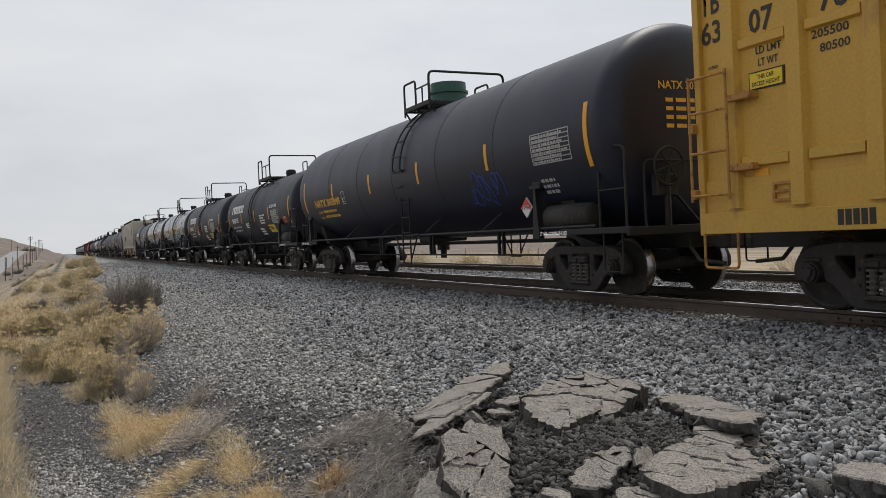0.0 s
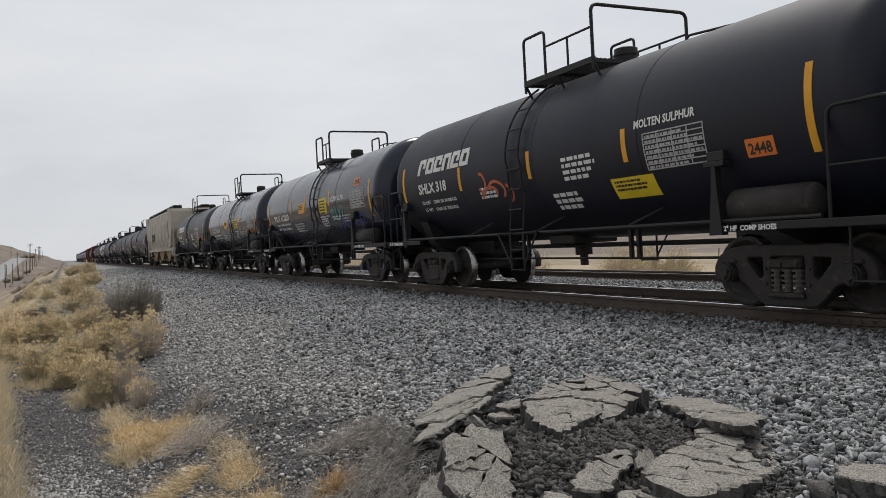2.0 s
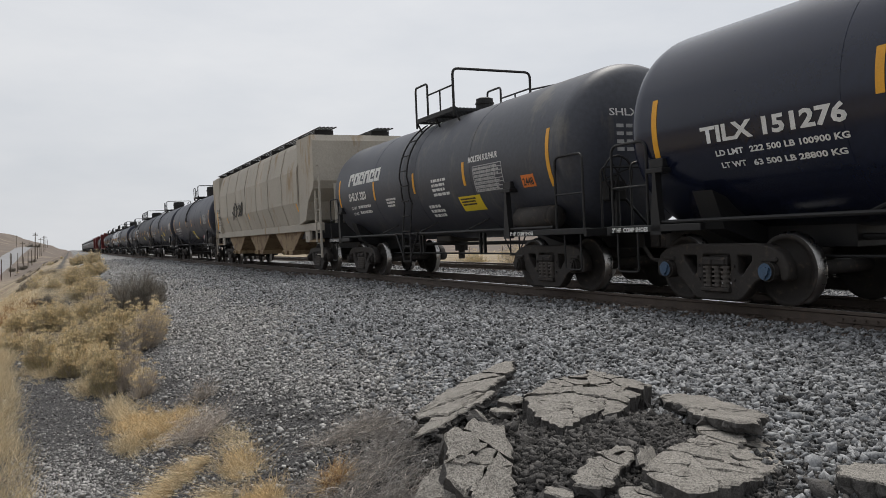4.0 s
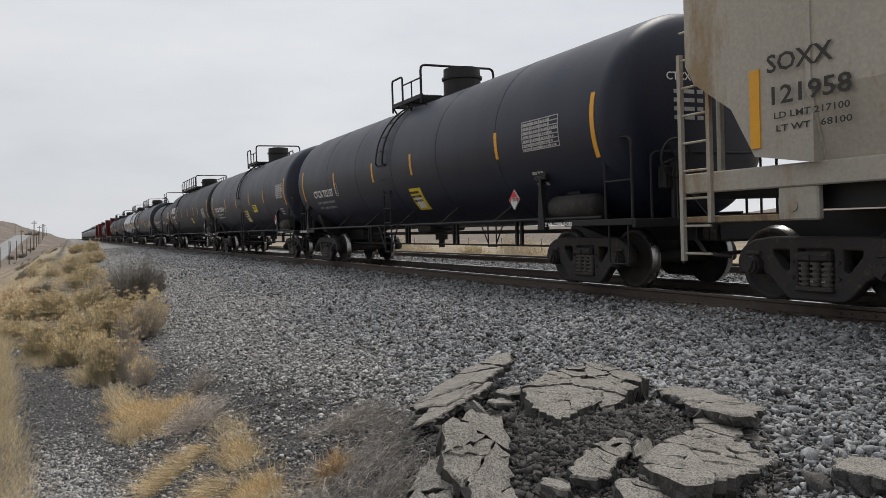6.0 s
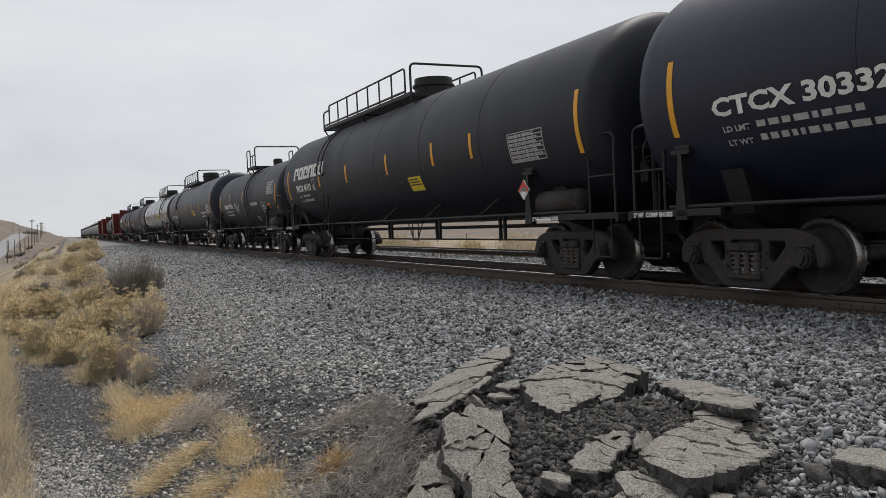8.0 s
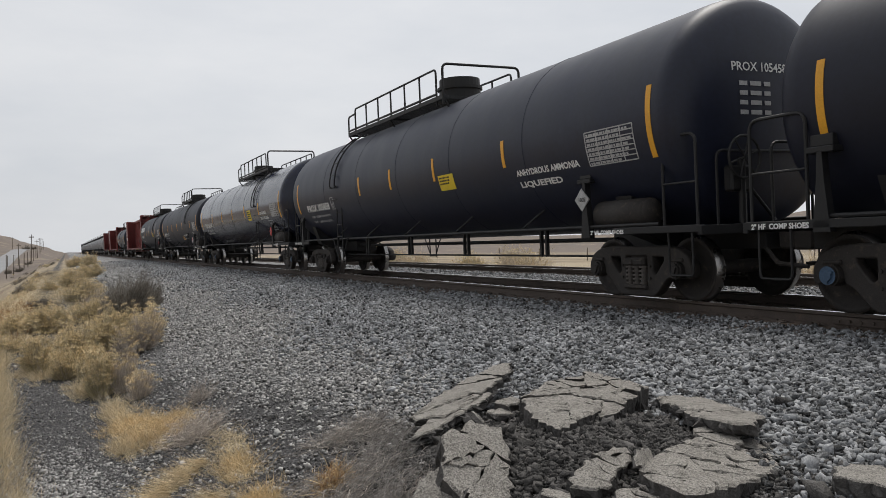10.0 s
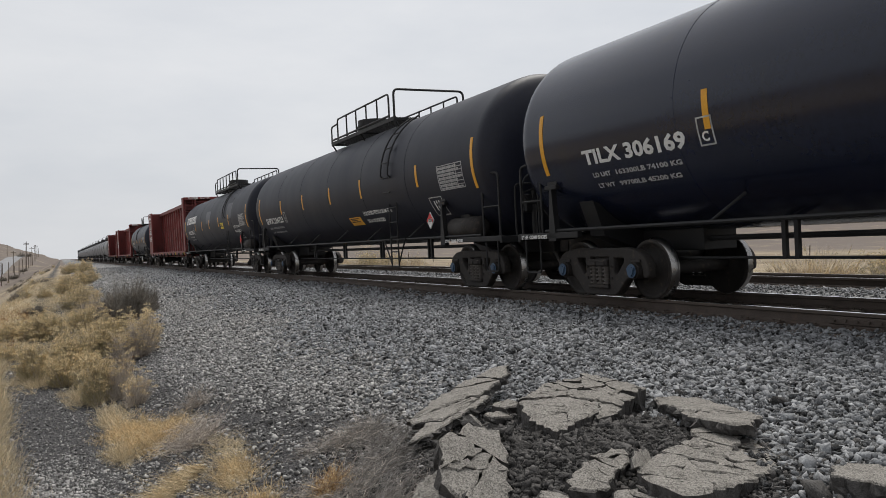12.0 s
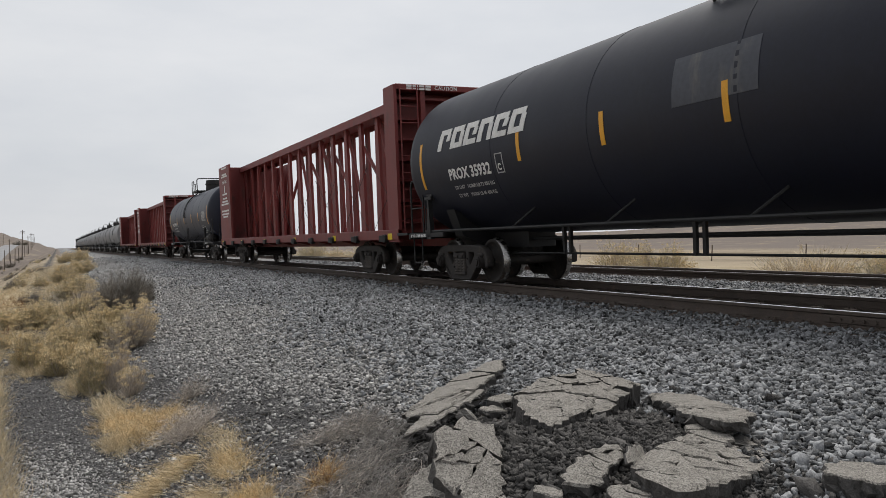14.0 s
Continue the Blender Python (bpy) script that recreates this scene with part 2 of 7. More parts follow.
def ground_z(x, y):
    x, y = np.asarray(x, float), np.asarray(y, float)
    z = np.interp(x, PROFILE_X, PROFILE_Z)
    d = np.hypot(x, y)
    bank = smooth_step(6.8, 5.5, x) * smooth_step(-4, 0.5, x)
    z = z + bank * 0.035 * wave(x, y, 1.4, 3) + (1 - smooth_step(-1, 0.5, x)) * 0.06 * wave(x, y, 0.8, 4) + smooth_step(19, 24, x) * 0.12 * wave(x, y, 0.35, 5)
    # the mound of broken paving by the shoulder
    z = z + 0.3 * np.exp(-(((x - 2.25) / 1.15) ** 2 + ((y - 3.75) / 1.05) ** 2))
    # valley floor on the low side climbs with distance; low hills all round
    z = z + smooth_step(-2.5, -16, x) * smooth_step(200, 560, y) * 10.3
    hills = smooth_step(260, 900, d) * smooth_step(30, 260, x) * (13 + 5 * wave(x, y, 0.006, 7) + 26 * smooth_step(0.72, 1.35, x / np.maximum(1.0, y)))
    hills = hills + smooth_step(470, 720, d) * smooth_step(-16, -75, x) * (17 + 5 * wave(x, y, 0.035, 8))
    hills = hills + 2.6 * np.exp(-(((x + 14) / 9) ** 2 + ((y - 720) / 60) ** 2)) + smooth_step(150, 400, y) * smooth_step(-4, -30, x) * 0.35 * wave(x, y, 0.12, 12)
    return z + hills


def ground_material():
    mat = bpy.data.materials.new("trackside_ground")
    mat.use_nodes = True
    n, l = mat.node_tree.nodes, mat.node_tree.links
    bsdf = n["Principled BSDF"]
    geo = n.new("ShaderNodeNewGeometry")
    sep = n.new("ShaderNodeSeparateXYZ")
    l.new(geo.outputs["Position"], sep.inputs[0])

    def noise_node(scale, detail=6, rough=0.6):
        t = n.new("ShaderNodeTexNoise")
        t.inputs["Scale"].default_value, t.inputs["Detail"].default_value, t.inputs["Roughness"].default_value = scale, detail, rough
        l.new(geo.outputs["Position"], t.inputs["Vector"])
        return t.outputs["Fac"]

    def math_node(op, a, b, c=None):
        m = n.new("ShaderNodeMath")
        m.operation = op
        for i, v in enumerate((a, b, c)):
            if v is None:
                continue
            if isinstance(v, (int, float)):
                m.inputs[i].default_value = v
            else:
                l.new(v, m.inputs[i])
        return m.outputs[0]

    def step(v, a, b):
        m = n.new("ShaderNodeMapRange")
        m.interpolation_type = "SMOOTHSTEP"
        m.inputs["From Min"].default_value, m.inputs["From Max"].default_value = a, b
        l.new(v, m.inputs["Value"])
        return m.outputs[0]

    def mix(f, a, b):
        m = n.new("ShaderNodeMix")
        m.data_type = "RGBA"
        l.new(f, m.inputs[0])
        for i, v in ((6, a), (7, b)):
            if isinstance(v, tuple):
                m.inputs[i].default_value = (*v, 1)
            else:
                l.new(v, m.inputs[i])
        return m.outputs[2]

    wob = math_node("MULTIPLY_ADD", noise_node(0.9, 5), 1.6, -0.8)
    xw = math_node("ADD", sep.outputs["X"], wob)
    fine = noise_node(38, 5, 0.7)
    mid = noise_node(2.3, 6)
    far_n = noise_node(0.035, 7, 0.65)
    cinder = mix(step(fine, 0.42, 0.72), (0.038, 0.037, 0.039), (0.2, 0.194, 0.19))
    gravel = mix(step(fine, 0.35, 0.62), (0.075, 0.074, 0.075), (0.33, 0.328, 0.325))
    straw = mix(step(noise_node(5, 7, 0.7), 0.35, 0.7), (0.28, 0.215, 0.13), (0.54, 0.435, 0.275))
    straw = mix(step(mid, 0.56, 0.7), straw, (0.24, 0.185, 0.12))
    far_field = mix(step(far_n, 0.4, 0.62), (0.36, 0.3, 0.215), (0.235, 0.19, 0.135))
    sage = mix(step(noise_node(0.05, 9, 0.8), 0.3, 0.5), far_field, (0.165, 0.138, 0.12))
    dist = n.new("ShaderNodeVectorMath")
    dist.operation = "LENGTH"
    l.new(geo.outputs["Position"], dist.inputs[0])
    dry = mix(step(dist.outputs["Value"], 25, 60), straw, far_field)
    dry = mix(math_node("MULTIPLY", step(noise_node(0.22, 6, 0.7), 0.5, 0.62), step(dist.outputs["Value"], 30, 90)), dry, (0.2, 0.165, 0.12))
    dry = mix(step(dist.outputs["Value"], 130, 300), dry, sage)
    # bands across the line: dry slope, cinder path, gravel shoulder, field beyond
    col = mix(step(xw, -1.5, -1.0), dry, cinder)
    patch = math_node("MULTIPLY", step(noise_node(0.7, 4), 0.5, 0.62), step(sep.outputs["Y"], 9.5, 6.0))
    col = mix(math_node("MULTIPLY", patch, step(xw, 0.6, 0.2)), col, gravel)
    toe = n.new("ShaderNodeMapRange")
    toe.inputs["From Min"].default_value, toe.inputs["From Max"].default_value = 10.7, 4.7
    toe.inputs["To Min"].default_value, toe.inputs["To Max"].default_value = 0.0, 1.2
    l.new(sep.outputs["Y"], toe.inputs["Value"])
    gx = math_node("SUBTRACT", xw, toe.outputs[0])
    col = mix(step(gx, 1.0, 1.9), col, gravel)
    col = mix(step(xw, 17.0, 18.2), col, dry)
    far_bank = math_node("MULTIPLY", step(xw, -1.0, -0.2), step(sep.outputs["Y"], 30, 45))
    far_bank = math_node("MULTIPLY", far_bank, step(xw, 2.2, 1.6))
    col = mix(far_bank, col, mix(step(xw, 0.6, 1.6), dry, gravel))
    earth = math_node("MULTIPLY", step(xw, 6.7, 7.3), step(xw, 8.6, 7.9))
    col = mix(math_node("MULTIPLY", earth, 0.85), col, mix(fine, (0.05, 0.036, 0.028), (0.15, 0.1, 0.07)))
    l.new(col, bsdf.inputs["Base Color"])
    bsdf.inputs["Roughness"].default_value = 0.95
    bsdf.inputs["Specular IOR Level"].default_value = 0.15
    bp = n.new("ShaderNodeBump")
    bp.inputs["Strength"].default_value = 0.8
    bp.inputs["Distance"].default_value = 0.03
    l.new(math_node("ADD", fine, mid), bp.inputs["Height"])
    l.new(bp.outputs["Normal"], bsdf.inputs["Normal"])
    return mat


GROUND = ground_material()


def build_ground():
    far = np.geomspace(30, 3200, 34)
    xs = np.concatenate([-np.geomspace(62, 3200, 26)[::-1], np.arange(-60, -28, 2.0), np.arange(-28, -4, 0.75), np.arange(-4, 8, 0.13), np.arange(8, 20, 0.6), np.arange(20, 30, 1.5), far])
    ys = np.concatenate([-np.geomspace(8, 3200, 20)[::-1], np.arange(-7, 1, 0.8), np.arange(1, 16, 0.16), np.arange(16, 40, 0.5), np.arange(40, 120, 3.0), np.arange(121, 760, 5.0), np.geomspace(766, 3200, 24)])
    gx, gy = np.meshgrid(xs, ys)
    z = ground_z(gx, gy)
    nx, ny = len(xs), len(ys)
    verts = np.stack([gx.ravel(), gy.ravel(), z.ravel()], 1)
    i = np.arange(nx * ny).reshape(ny, nx)
    quads = np.stack([i[:-1, :-1], i[:-1, 1:], i[1:, 1:], i[1:, :-1]], -1).reshape(-1, 4)
    ob = link_mesh("ground", verts, quads.tolist(), GROUND, smooth=True)
    tagged(ob, "gravel embankment and dry winter grassland with a cinder path", "ground", kind="structure")


def fast_mesh(name, verts, faces, mat, smooth=False):
    """Links a mesh from arrays; faces all have one number of corners."""
    me = bpy.data.meshes.new(name)
    k = faces.shape[1]
    me.vertices.add(len(verts))
    me.vertices.foreach_set("co", verts.astype(np.float32).ravel())
    me.loops.add(faces.size)
    me.loops.foreach_set("vertex_index", faces.astype(np.int32).ravel())
    me.polygons.add(len(faces))
    me.polygons.foreach_set("loop_start", np.arange(0, faces.size, k, dtype=np.int32))
    me.polygons.foreach_set("loop_total", np.full(len(faces), k, dtype=np.int32))
    me.update(calc_edges=True)
    me.validate()
    me.materials.append(mat)
    if smooth:
        me.shade_smooth()
    return new(name, me)


# ---- ballast stones ----
STONE = material("crushed_ballast_stone", (0.192, 0.196, 0.202), 0.85, spread=0.85, scale=14, fine=90, bump=0.4, island=0.42, second=(0.36, 0.33, 0.28), second_at=0.68)
STONE_DUSTY = material("dusty_pale_stone", (0.3, 0.292, 0.282), 0.92, spread=0.65, scale=14, fine=90, bump=0.4, island=0.4, second=(0.42, 0.38, 0.34), second_at=0.66)
STONE_DARK = material("dark_cinder_stone", (0.07, 0.068, 0.067), 0.9, spread=0.5, scale=14, fine=90, bump=0.4, island=0.5)

CUBE_V = np.array([[x, y, z] for x in (-1, 1) for y in (-1, 1) for z in (-1, 1)], float)
CUBE_F = np.array([[0, 1, 3, 2], [4, 6, 7, 5], [0, 4, 5, 1], [2, 3, 7, 6], [0, 2, 6, 4], [1, 5, 7, 3]])


def stones(name, pos, size, mat, seed, flat=0.7):
    """Angular broken stones, each a skewed block with its own turn."""
    r = np.random.RandomState(seed)
    n = len(pos)
    v = CUBE_V[None] * r.uniform(0.42, 1.0, (n, 8, 3)) * np.stack([r.uniform(0.8, 1.3, n), r.uniform(0.55, 1.0, n), r.uniform(0.3, 0.7, n)], 1)[:, None]
    # most lie on a flat side, some stand on edge
    q = r.normal(size=(n, 4)) * np.where(r.uniform(size=(n, 1)) < flat, [1.0, 0.22, 0.22, 1.0], 1.0)
    q /= np.linalg.norm(q, axis=1)[:, None]
    w, x, y, z = q.T
    m = np.stack([1 - 2 * (y * y + z * z), 2 * (x * y - z * w), 2 * (x * z + y * w), 2 * (x * y + z * w), 1 - 2 * (x * x + z * z), 2 * (y * z - x * w), 2 * (x * z - y * w), 2 * (y * z + x * w), 1 - 2 * (x * x + y * y)], 1).reshape(n, 3, 3)
    v = np.einsum("nij,nkj->nki", m, v) * (size[:, None, None] / 2)
    v += pos[:, None]
    f = CUBE_F[None] + (np.arange(n) * 8)[:, None, None]
    return fast_mesh(name, v.reshape(-1, 3), f.reshape(-1, 4), mat)


def edge_noise(x, y):
    return 0.35 * wave(x, y, 0.9, 21)


def build_ballast():
    r = np.random.RandomState(5)
    spots = []
    for y0, y1, dens in ((1.2, 8, 1150), (8, 15, 640), (15, 26, 300), (26, 48, 120), (48, 95, 48)):
        n = int((y1 - y0) * 7.6 * dens)
        x, y = r.uniform(0.4, 8.0, n), r.uniform(y0, y1, n)
        e = x + edge_noise(x, y)
        toe = 1.05 + 0.2 * np.clip(10.7 - y, 0, 6)
        keep = r.uniform(size=n) < np.clip((e - toe + 0.25) / 0.9, 0.22, 1) ** 1.2
        keep &= ((x - 2.4) / 1.1) ** 2 + ((y - 3.75) / 1.5) ** 2 > r.uniform(0.7, 1.15, n)
        keep &= ~((x > 7.78) & (x < 8.0)) & (x < 1.55 * y + 0.4) & ((x < 7.2 + 0.25 * wave(x, y, 1.3, 41)) | (r.uniform(size=n) < 0.3))
        spots.append(np.stack([x[keep], y[keep]], 1))
    for y0, y1, dens in ((2, 20, 300), (20, 45, 110)):
        n = int((y1 - y0) * 8 * dens)
        x, y = r.uniform(8.2, 16.5, n), r.uniform(y0, y1, n)
        on_tie = (abs((y + 0.25) % 0.5 - 0.25) < 0.12) & ((abs(x - TRACK_X) < 1.3) | (abs(x - TRACK2_X) < 1.3))
        keep = (~on_tie | (r.uniform(size=n) < 0.2)) & (abs(abs(x - TRACK_X) - 0.755) > 0.12) & (abs(abs(x - TRACK2_X) - 0.755) > 0.12)
        spots.append(np.stack([x[keep], y[keep]], 1))
    p = np.concatenate(spots)
    size = 0.041 * np.exp(r.normal(0, 0.28, len(p))) * (1 + 0.014 * np.clip(p[:, 1] - 8, 0, 40))
    z = ground_z(p[:, 0], p[:, 1]) + size * r.uniform(0.0, 0.35, len(p))
    at = np.column_stack([p, z])
    # dust from the path pales the stones of the lower bank
    low = p[:, 0] + 0.5 * wave(p[:, 0], p[:, 1], 0.8, 22) + r.normal(0, 0.35, len(p)) < 2.7 + 0.1 * np.clip(p[:, 1] - 4, 0, 10)
    size[low] *= 0.82
    tagged(stones("ballast_stones", at[~low], size[~low], STONE, 6, 0.55), "crushed grey ballast stones over the shoulder", "ballast", kind="stuff")
    tagged(stones("dusty_ballast_stones", at[low], size[low], STONE_DUSTY, 7, 0.8), "pale dusty stones on the lower embankment", "ballast", kind="stuff")
    # sparse pale stones over the cinder foot of the bank
    n = 24000
    x, y = r.uniform(-1.2, 2.0, n), r.uniform(2.5, 18, n)
    x[:11000], y[:11000] = r.normal(-0.1, 0.28, 11000), r.normal(6.2, 0.9, 11000)
    keep = (wave(x, y, 1.1, 33) > -0.3) | (y < 7.5)
    p = np.stack([x[keep], y[keep]], 1)
    size = 0.018 * np.exp(r.normal(0, 0.4, len(p)))
    z = ground_z(p[:, 0], p[:, 1]) + size * 0.15
    tagged(stones("loose_pale_stones", np.column_stack([p, z]), size, STONE_DUSTY, 8, 0.85), "loose pale stones strewn on dark cinder soil", "stones", kind="stuff")
    n = 26000
    x, y = r.uniform(-1.4, 2.6, n), r.uniform(1.5, 19, n)
    size = 0.013 * np.exp(r.normal(0, 0.35, n))
    z = ground_z(x, y) + size * 0.1
    tagged(stones("cinder_grit", np.column_stack([x, y, z]), size, STONE_DARK, 9), "fine dark cinder grit on the path", "grit", kind="stuff")


# ---- tracks ----
def build_track(cx, z, lean, near):
    base = Matrix.Translation((cx, 0, z)) @ pose(0, 0, 0, 0, lean, 0)
    track = new("railway_track")
    track.matrix_basis = base
    tagged(track, "railway track of worn steel rails on dark timber ties" if near else "second parallel railway track on dark timber ties", "railway track", "parallel tracks", "structure")
    for sx in (-0.755, 0.755):
        bm = bmesh.new()
        right = [(0.033, 0.0), (0.037, -0.006), (0.037, -0.036), (0.012, -0.052), (0.009, -0.135), (0.07, -0.158), (0.07, -0.172)]
        out = right + [(-a, b) for a, b in right[::-1]]
        prism(bm, [(sx + a, b) for a, b in out], -80, 900)
        rail = part("rail", bm, RAIL_SIDE, track)
        bm = bmesh.new()
        box(bm, sx - 0.03, sx + 0.03, -80, 900, -0.001, 0.003)
        part("rail_head", bm, RAIL_TOP, rail, "bright worn running surface")
        if near:
            for yy in ((5.85,) if sx < 0 else ()):
                bm = bmesh.new()
                box(bm, sx - 0.05, sx - 0.02, yy - 0.45, yy + 0.45, -0.14, -0.05, 0.008)
                for k in range(6):
                    rod(bm, (sx - 0.075, yy - 0.36 + k * 0.145, -0.095), (sx - 0.03, yy - 0.36 + k * 0.145, -0.095), 0.018, 6)
                part("joint_bar", bm, RAIL_SIDE, rail, "bolted brown joint bar")
    bm = bmesh.new()
    box(bm, -1.3, 1.3, -0.115, 0.115, -0.34, -0.165, 0.012)
    tie = part("tie", bm, TIE_WOOD, track)
    bm = bmesh.new()
    for sx in (-0.755, 0.755):
        box(bm, sx - 0.18, sx + 0.18, -0.09, 0.09, -0.168, -0.154)
        for ax in (-0.1, 0.1):
            for ay in (-0.05, 0.05):
                box(bm, sx + ax - 0.016, sx + ax + 0.016, ay - 0.012, ay + 0.012, -0.16, -0.135)
    plate = part("tie_plate", bm, RAIL_SIDE, tie)
    tie.location.y = 0.0
    for i in range(1, 110):
        t = share("tie", tie, track, Matrix.Translation((random.uniform(-0.04, 0.04), i * 0.5 + random.uniform(-0.03, 0.03), random.uniform(-0.006, 0.004))))
        share("tie_plate", plate, t, Matrix())
    bm = bmesh.new()
    for i in range(110, 560):
        box(bm, -1.3, 1.3, i * 0.5 - 0.115, i * 0.5 + 0.115, -0.34, -0.165)
    tagged(part("far_ties", bm, TIE_WOOD, track), kind="stuff")

# ---- rolling stock ----
SPEED = 18.2
WHEEL_R = 0.457
KEYED_CARS, KEYED_WHEELS = [], []


def lathe_y(profile, seg=64, a0=0.0):
    """A round body about the y axis from (y, radius) pairs."""
    n = len(profile)
    ang = np.linspace(0, 2 * np.pi, seg, endpoint=False) + a0
    v = np.array([[r * np.cos(a), y, r * np.sin(a)] for y, r in profile for a in ang])
    f = [[i * seg + j, i * seg + (j + 1) % seg, (i + 1) * seg + (j + 1) % seg, (i + 1) * seg + j] for i in range(n - 1) for j in range(seg)]
    f.append(list(range(seg))[::1])
    f.append([(n - 1) * seg + j for j in range(seg)][::-1])
    return v, f


def wheel_mesh():
    """Outer face at -x: rim, dished web, hub; flange inboard."""
    prof = [(-0.07, 0.06), (-0.085, 0.10), (-0.07, 0.13), (-0.02, 0.17), (0.0, 0.30), (-0.045, 0.385), (-0.068, 0.395), (-0.068, 0.452), (0.03, WHEEL_R), (0.052, WHEEL_R + 0.026), (0.07, WHEEL_R + 0.02), (0.07, 0.39), (0.03, 0.37), (0.04, 0.2), (0.08, 0.12), (0.08, 0.09)]
    v, f = lathe_y(prof, 40)
    v = v[:, [1, 0, 2]]
    return v, f


PROTO = {}


def proto(name, make):
    """A mesh made once and shared by all parts of that kind."""
    if name not in PROTO:
        PROTO[name] = make()
    return PROTO[name]


def mesh_of(bm, mat, smooth=False):
    me = bpy.data.meshes.new("shared")
    bmesh.ops.recalc_face_normals(bm, faces=bm.faces[:])
    bm.to_mesh(me)
    bm.free()
    me.materials.append(mat)
    if smooth:
        me.shade_smooth()
    return me


def mesh_np(v, f, mat, smooth=False):
    me = bpy.data.meshes.new("shared")
    me.from_pydata([tuple(p) for p in v], [], f)
    me.materials.append(mat)
    if smooth:
        me.shade_smooth()
    bm = bmesh.new()
    bm.from_mesh(me)
    bmesh.ops.recalc_face_normals(bm, faces=bm.faces[:])
    bm.to_mesh(me)
    bm.free()
    return me


def put(name, me, parent, m=None, label=""):
    ob = new(name, me)
    ob.parent = parent
    if m is not None:
        ob.matrix_basis = m
    if label:
        tagged(ob, label)
    return ob


def make_wheel():
    v, f = wheel_mesh()
    me = mesh_np(v, f, CAST_STEEL, True)
    me.materials.append(RIM_STEEL)
    for p in me.polygons:
        c = p.center
        if len(p.vertices) == 4 and math.hypot(c.y, c.z) > 0.45 and abs(p.normal.x) < 0.8:
            p.material_index = 1
    return me


def make_axle():
    v, f = lathe_y([(-0.95, 0.075), (-0.8, 0.085), (-0.7, 0.1), (0.7, 0.1), (0.8, 0.085), (0.95, 0.075)], 14)
    return mesh_np(v[:, [1, 0, 2]], f, CAST_STEEL, True)


def rounded(points, r, n=4):
    """An outline with each corner turned into a short arc."""
    out = []
    k = len(points)
    for i in range(k):
        p, a, b = Vector(points[i]), Vector(points[i - 1]), Vector(points[(i + 1) % k])
        da, db = a - p, b - p
        c = min(r, da.length * 0.45, db.length * 0.45)
        s, e = p + da.normalized() * c, p + db.normalized() * c
        for j in range(n + 1):
            t = j / n
            out.append(s * (1 - t) ** 2 + p * 2 * t * (1 - t) + e * t * t)
    return out


def cast_plate(outline, holes, thick, bevel):
    """A cast plate with windows through it and rounded edges, standing in the plane x = 0."""
    cu = bpy.data.curves.new("casting", "CURVE")
    cu.dimensions, cu.fill_mode = "2D", "BOTH"
    cu.extrude, cu.bevel_depth, cu.bevel_resolution = thick / 2 - bevel, bevel, 1
    for pts in [outline] + holes:
        sp = cu.splines.new("POLY")
        sp.points.add(len(pts) - 1)
        for q, p in zip(sp.points, pts):
            q.co = (p[0], p[1], 0, 1)
        sp.use_cyclic_u = True
    ob = bpy.data.objects.new("casting", cu)
    scene.collection.objects.link(ob)
    dg = bpy.context.evaluated_depsgraph_get()
    me = bpy.data.meshes.new_from_object(ob.evaluated_get(dg))
    bpy.data.objects.remove(ob)
    bpy.data.curves.remove(cu)
    me.transform(Matrix(((0, 0, 1, 0), (1, 0, 0, 0), (0, 1, 0, 0), (0, 0, 0, 1))))
    return me


def make_side_frame():
    """Cast bogie side frame: humped top, hooked jaws over the bearings, triangular windows either side of the spring pocket."""
    half = [(0.3, 0.25), (0.62, 0.255), (0.9, 0.215), (1.06, 0.13), (1.14, -0.01), (1.13, -0.16), (1.05, -0.17), (1.035, -0.02), (0.98, 0.05), (0.8, 0.05), (0.745, -0.02), (0.735, -0.16), (0.63, -0.2), (0.44, -0.4), (0.36, -0.45)]
    outline = rounded(half + [(-y, z) for y, z in half[::-1]], 0.05, 3)
    side = [(0.34, 0.14), (0.62, 0.135), (0.62, 0.05), (0.43, -0.17), (0.34, -0.13)]
    holes = [rounded(side, 0.05), rounded([(-y, z) for y, z in side], 0.05), rounded([(-0.26, 0.15), (0.26, 0.15), (0.26, -0.33), (-0.26, -0.33)], 0.04)]
    me = cast_plate(outline, holes, 0.16, 0.022)
    bm = bmesh.new()
    bm.from_mesh(me)
    bpy.data.meshes.remove(me)
    box(bm, -0.13, 0.13, -0.25, 0.25, -0.36, -0.3, 0.012)
    box(bm, -0.13, 0.1, -0.225, 0.225, -0.015, 0.1, 0.02)
    box(bm, -0.15, -0.1, -0.2, -0.03, 0.0, 0.07, 0.01)
    box(bm, -0.15, -0.1, 0.03, 0.2, 0.0, 0.07, 0.01)
    for e in (-1, 1):
        box(bm, -0.115, 0.1, e * 0.889 - 0.12, e * 0.889 + 0.12, 0.045, 0.1, 0.015)
        rod(bm, (-0.1, e * 0.31, -0.02), (-0.075, e * 0.31, -0.02), 0.022, 6)
        rod(bm, (-0.1, e * 0.31, -0.2), (-0.075, e * 0.31, -0.2), 0.022, 6)
    return mesh_of(bm, CAST_STEEL)


def make_spring():
    bm = bmesh.new()
    for k in range(5):
        bmesh.ops.create_cone(bm, cap_ends=True, segments=14, radius1=0.074, radius2=0.074, depth=0.026, matrix=Matrix.Translation((0, 0, -0.275 + k * 0.06)))
    bmesh.ops.create_cone(bm, cap_ends=True, segments=10, radius1=0.045, radius2=0.045, depth=0.3, matrix=Matrix.Translation((0, 0, -0.15)))
    return mesh_of(bm, SPRING_STEEL)


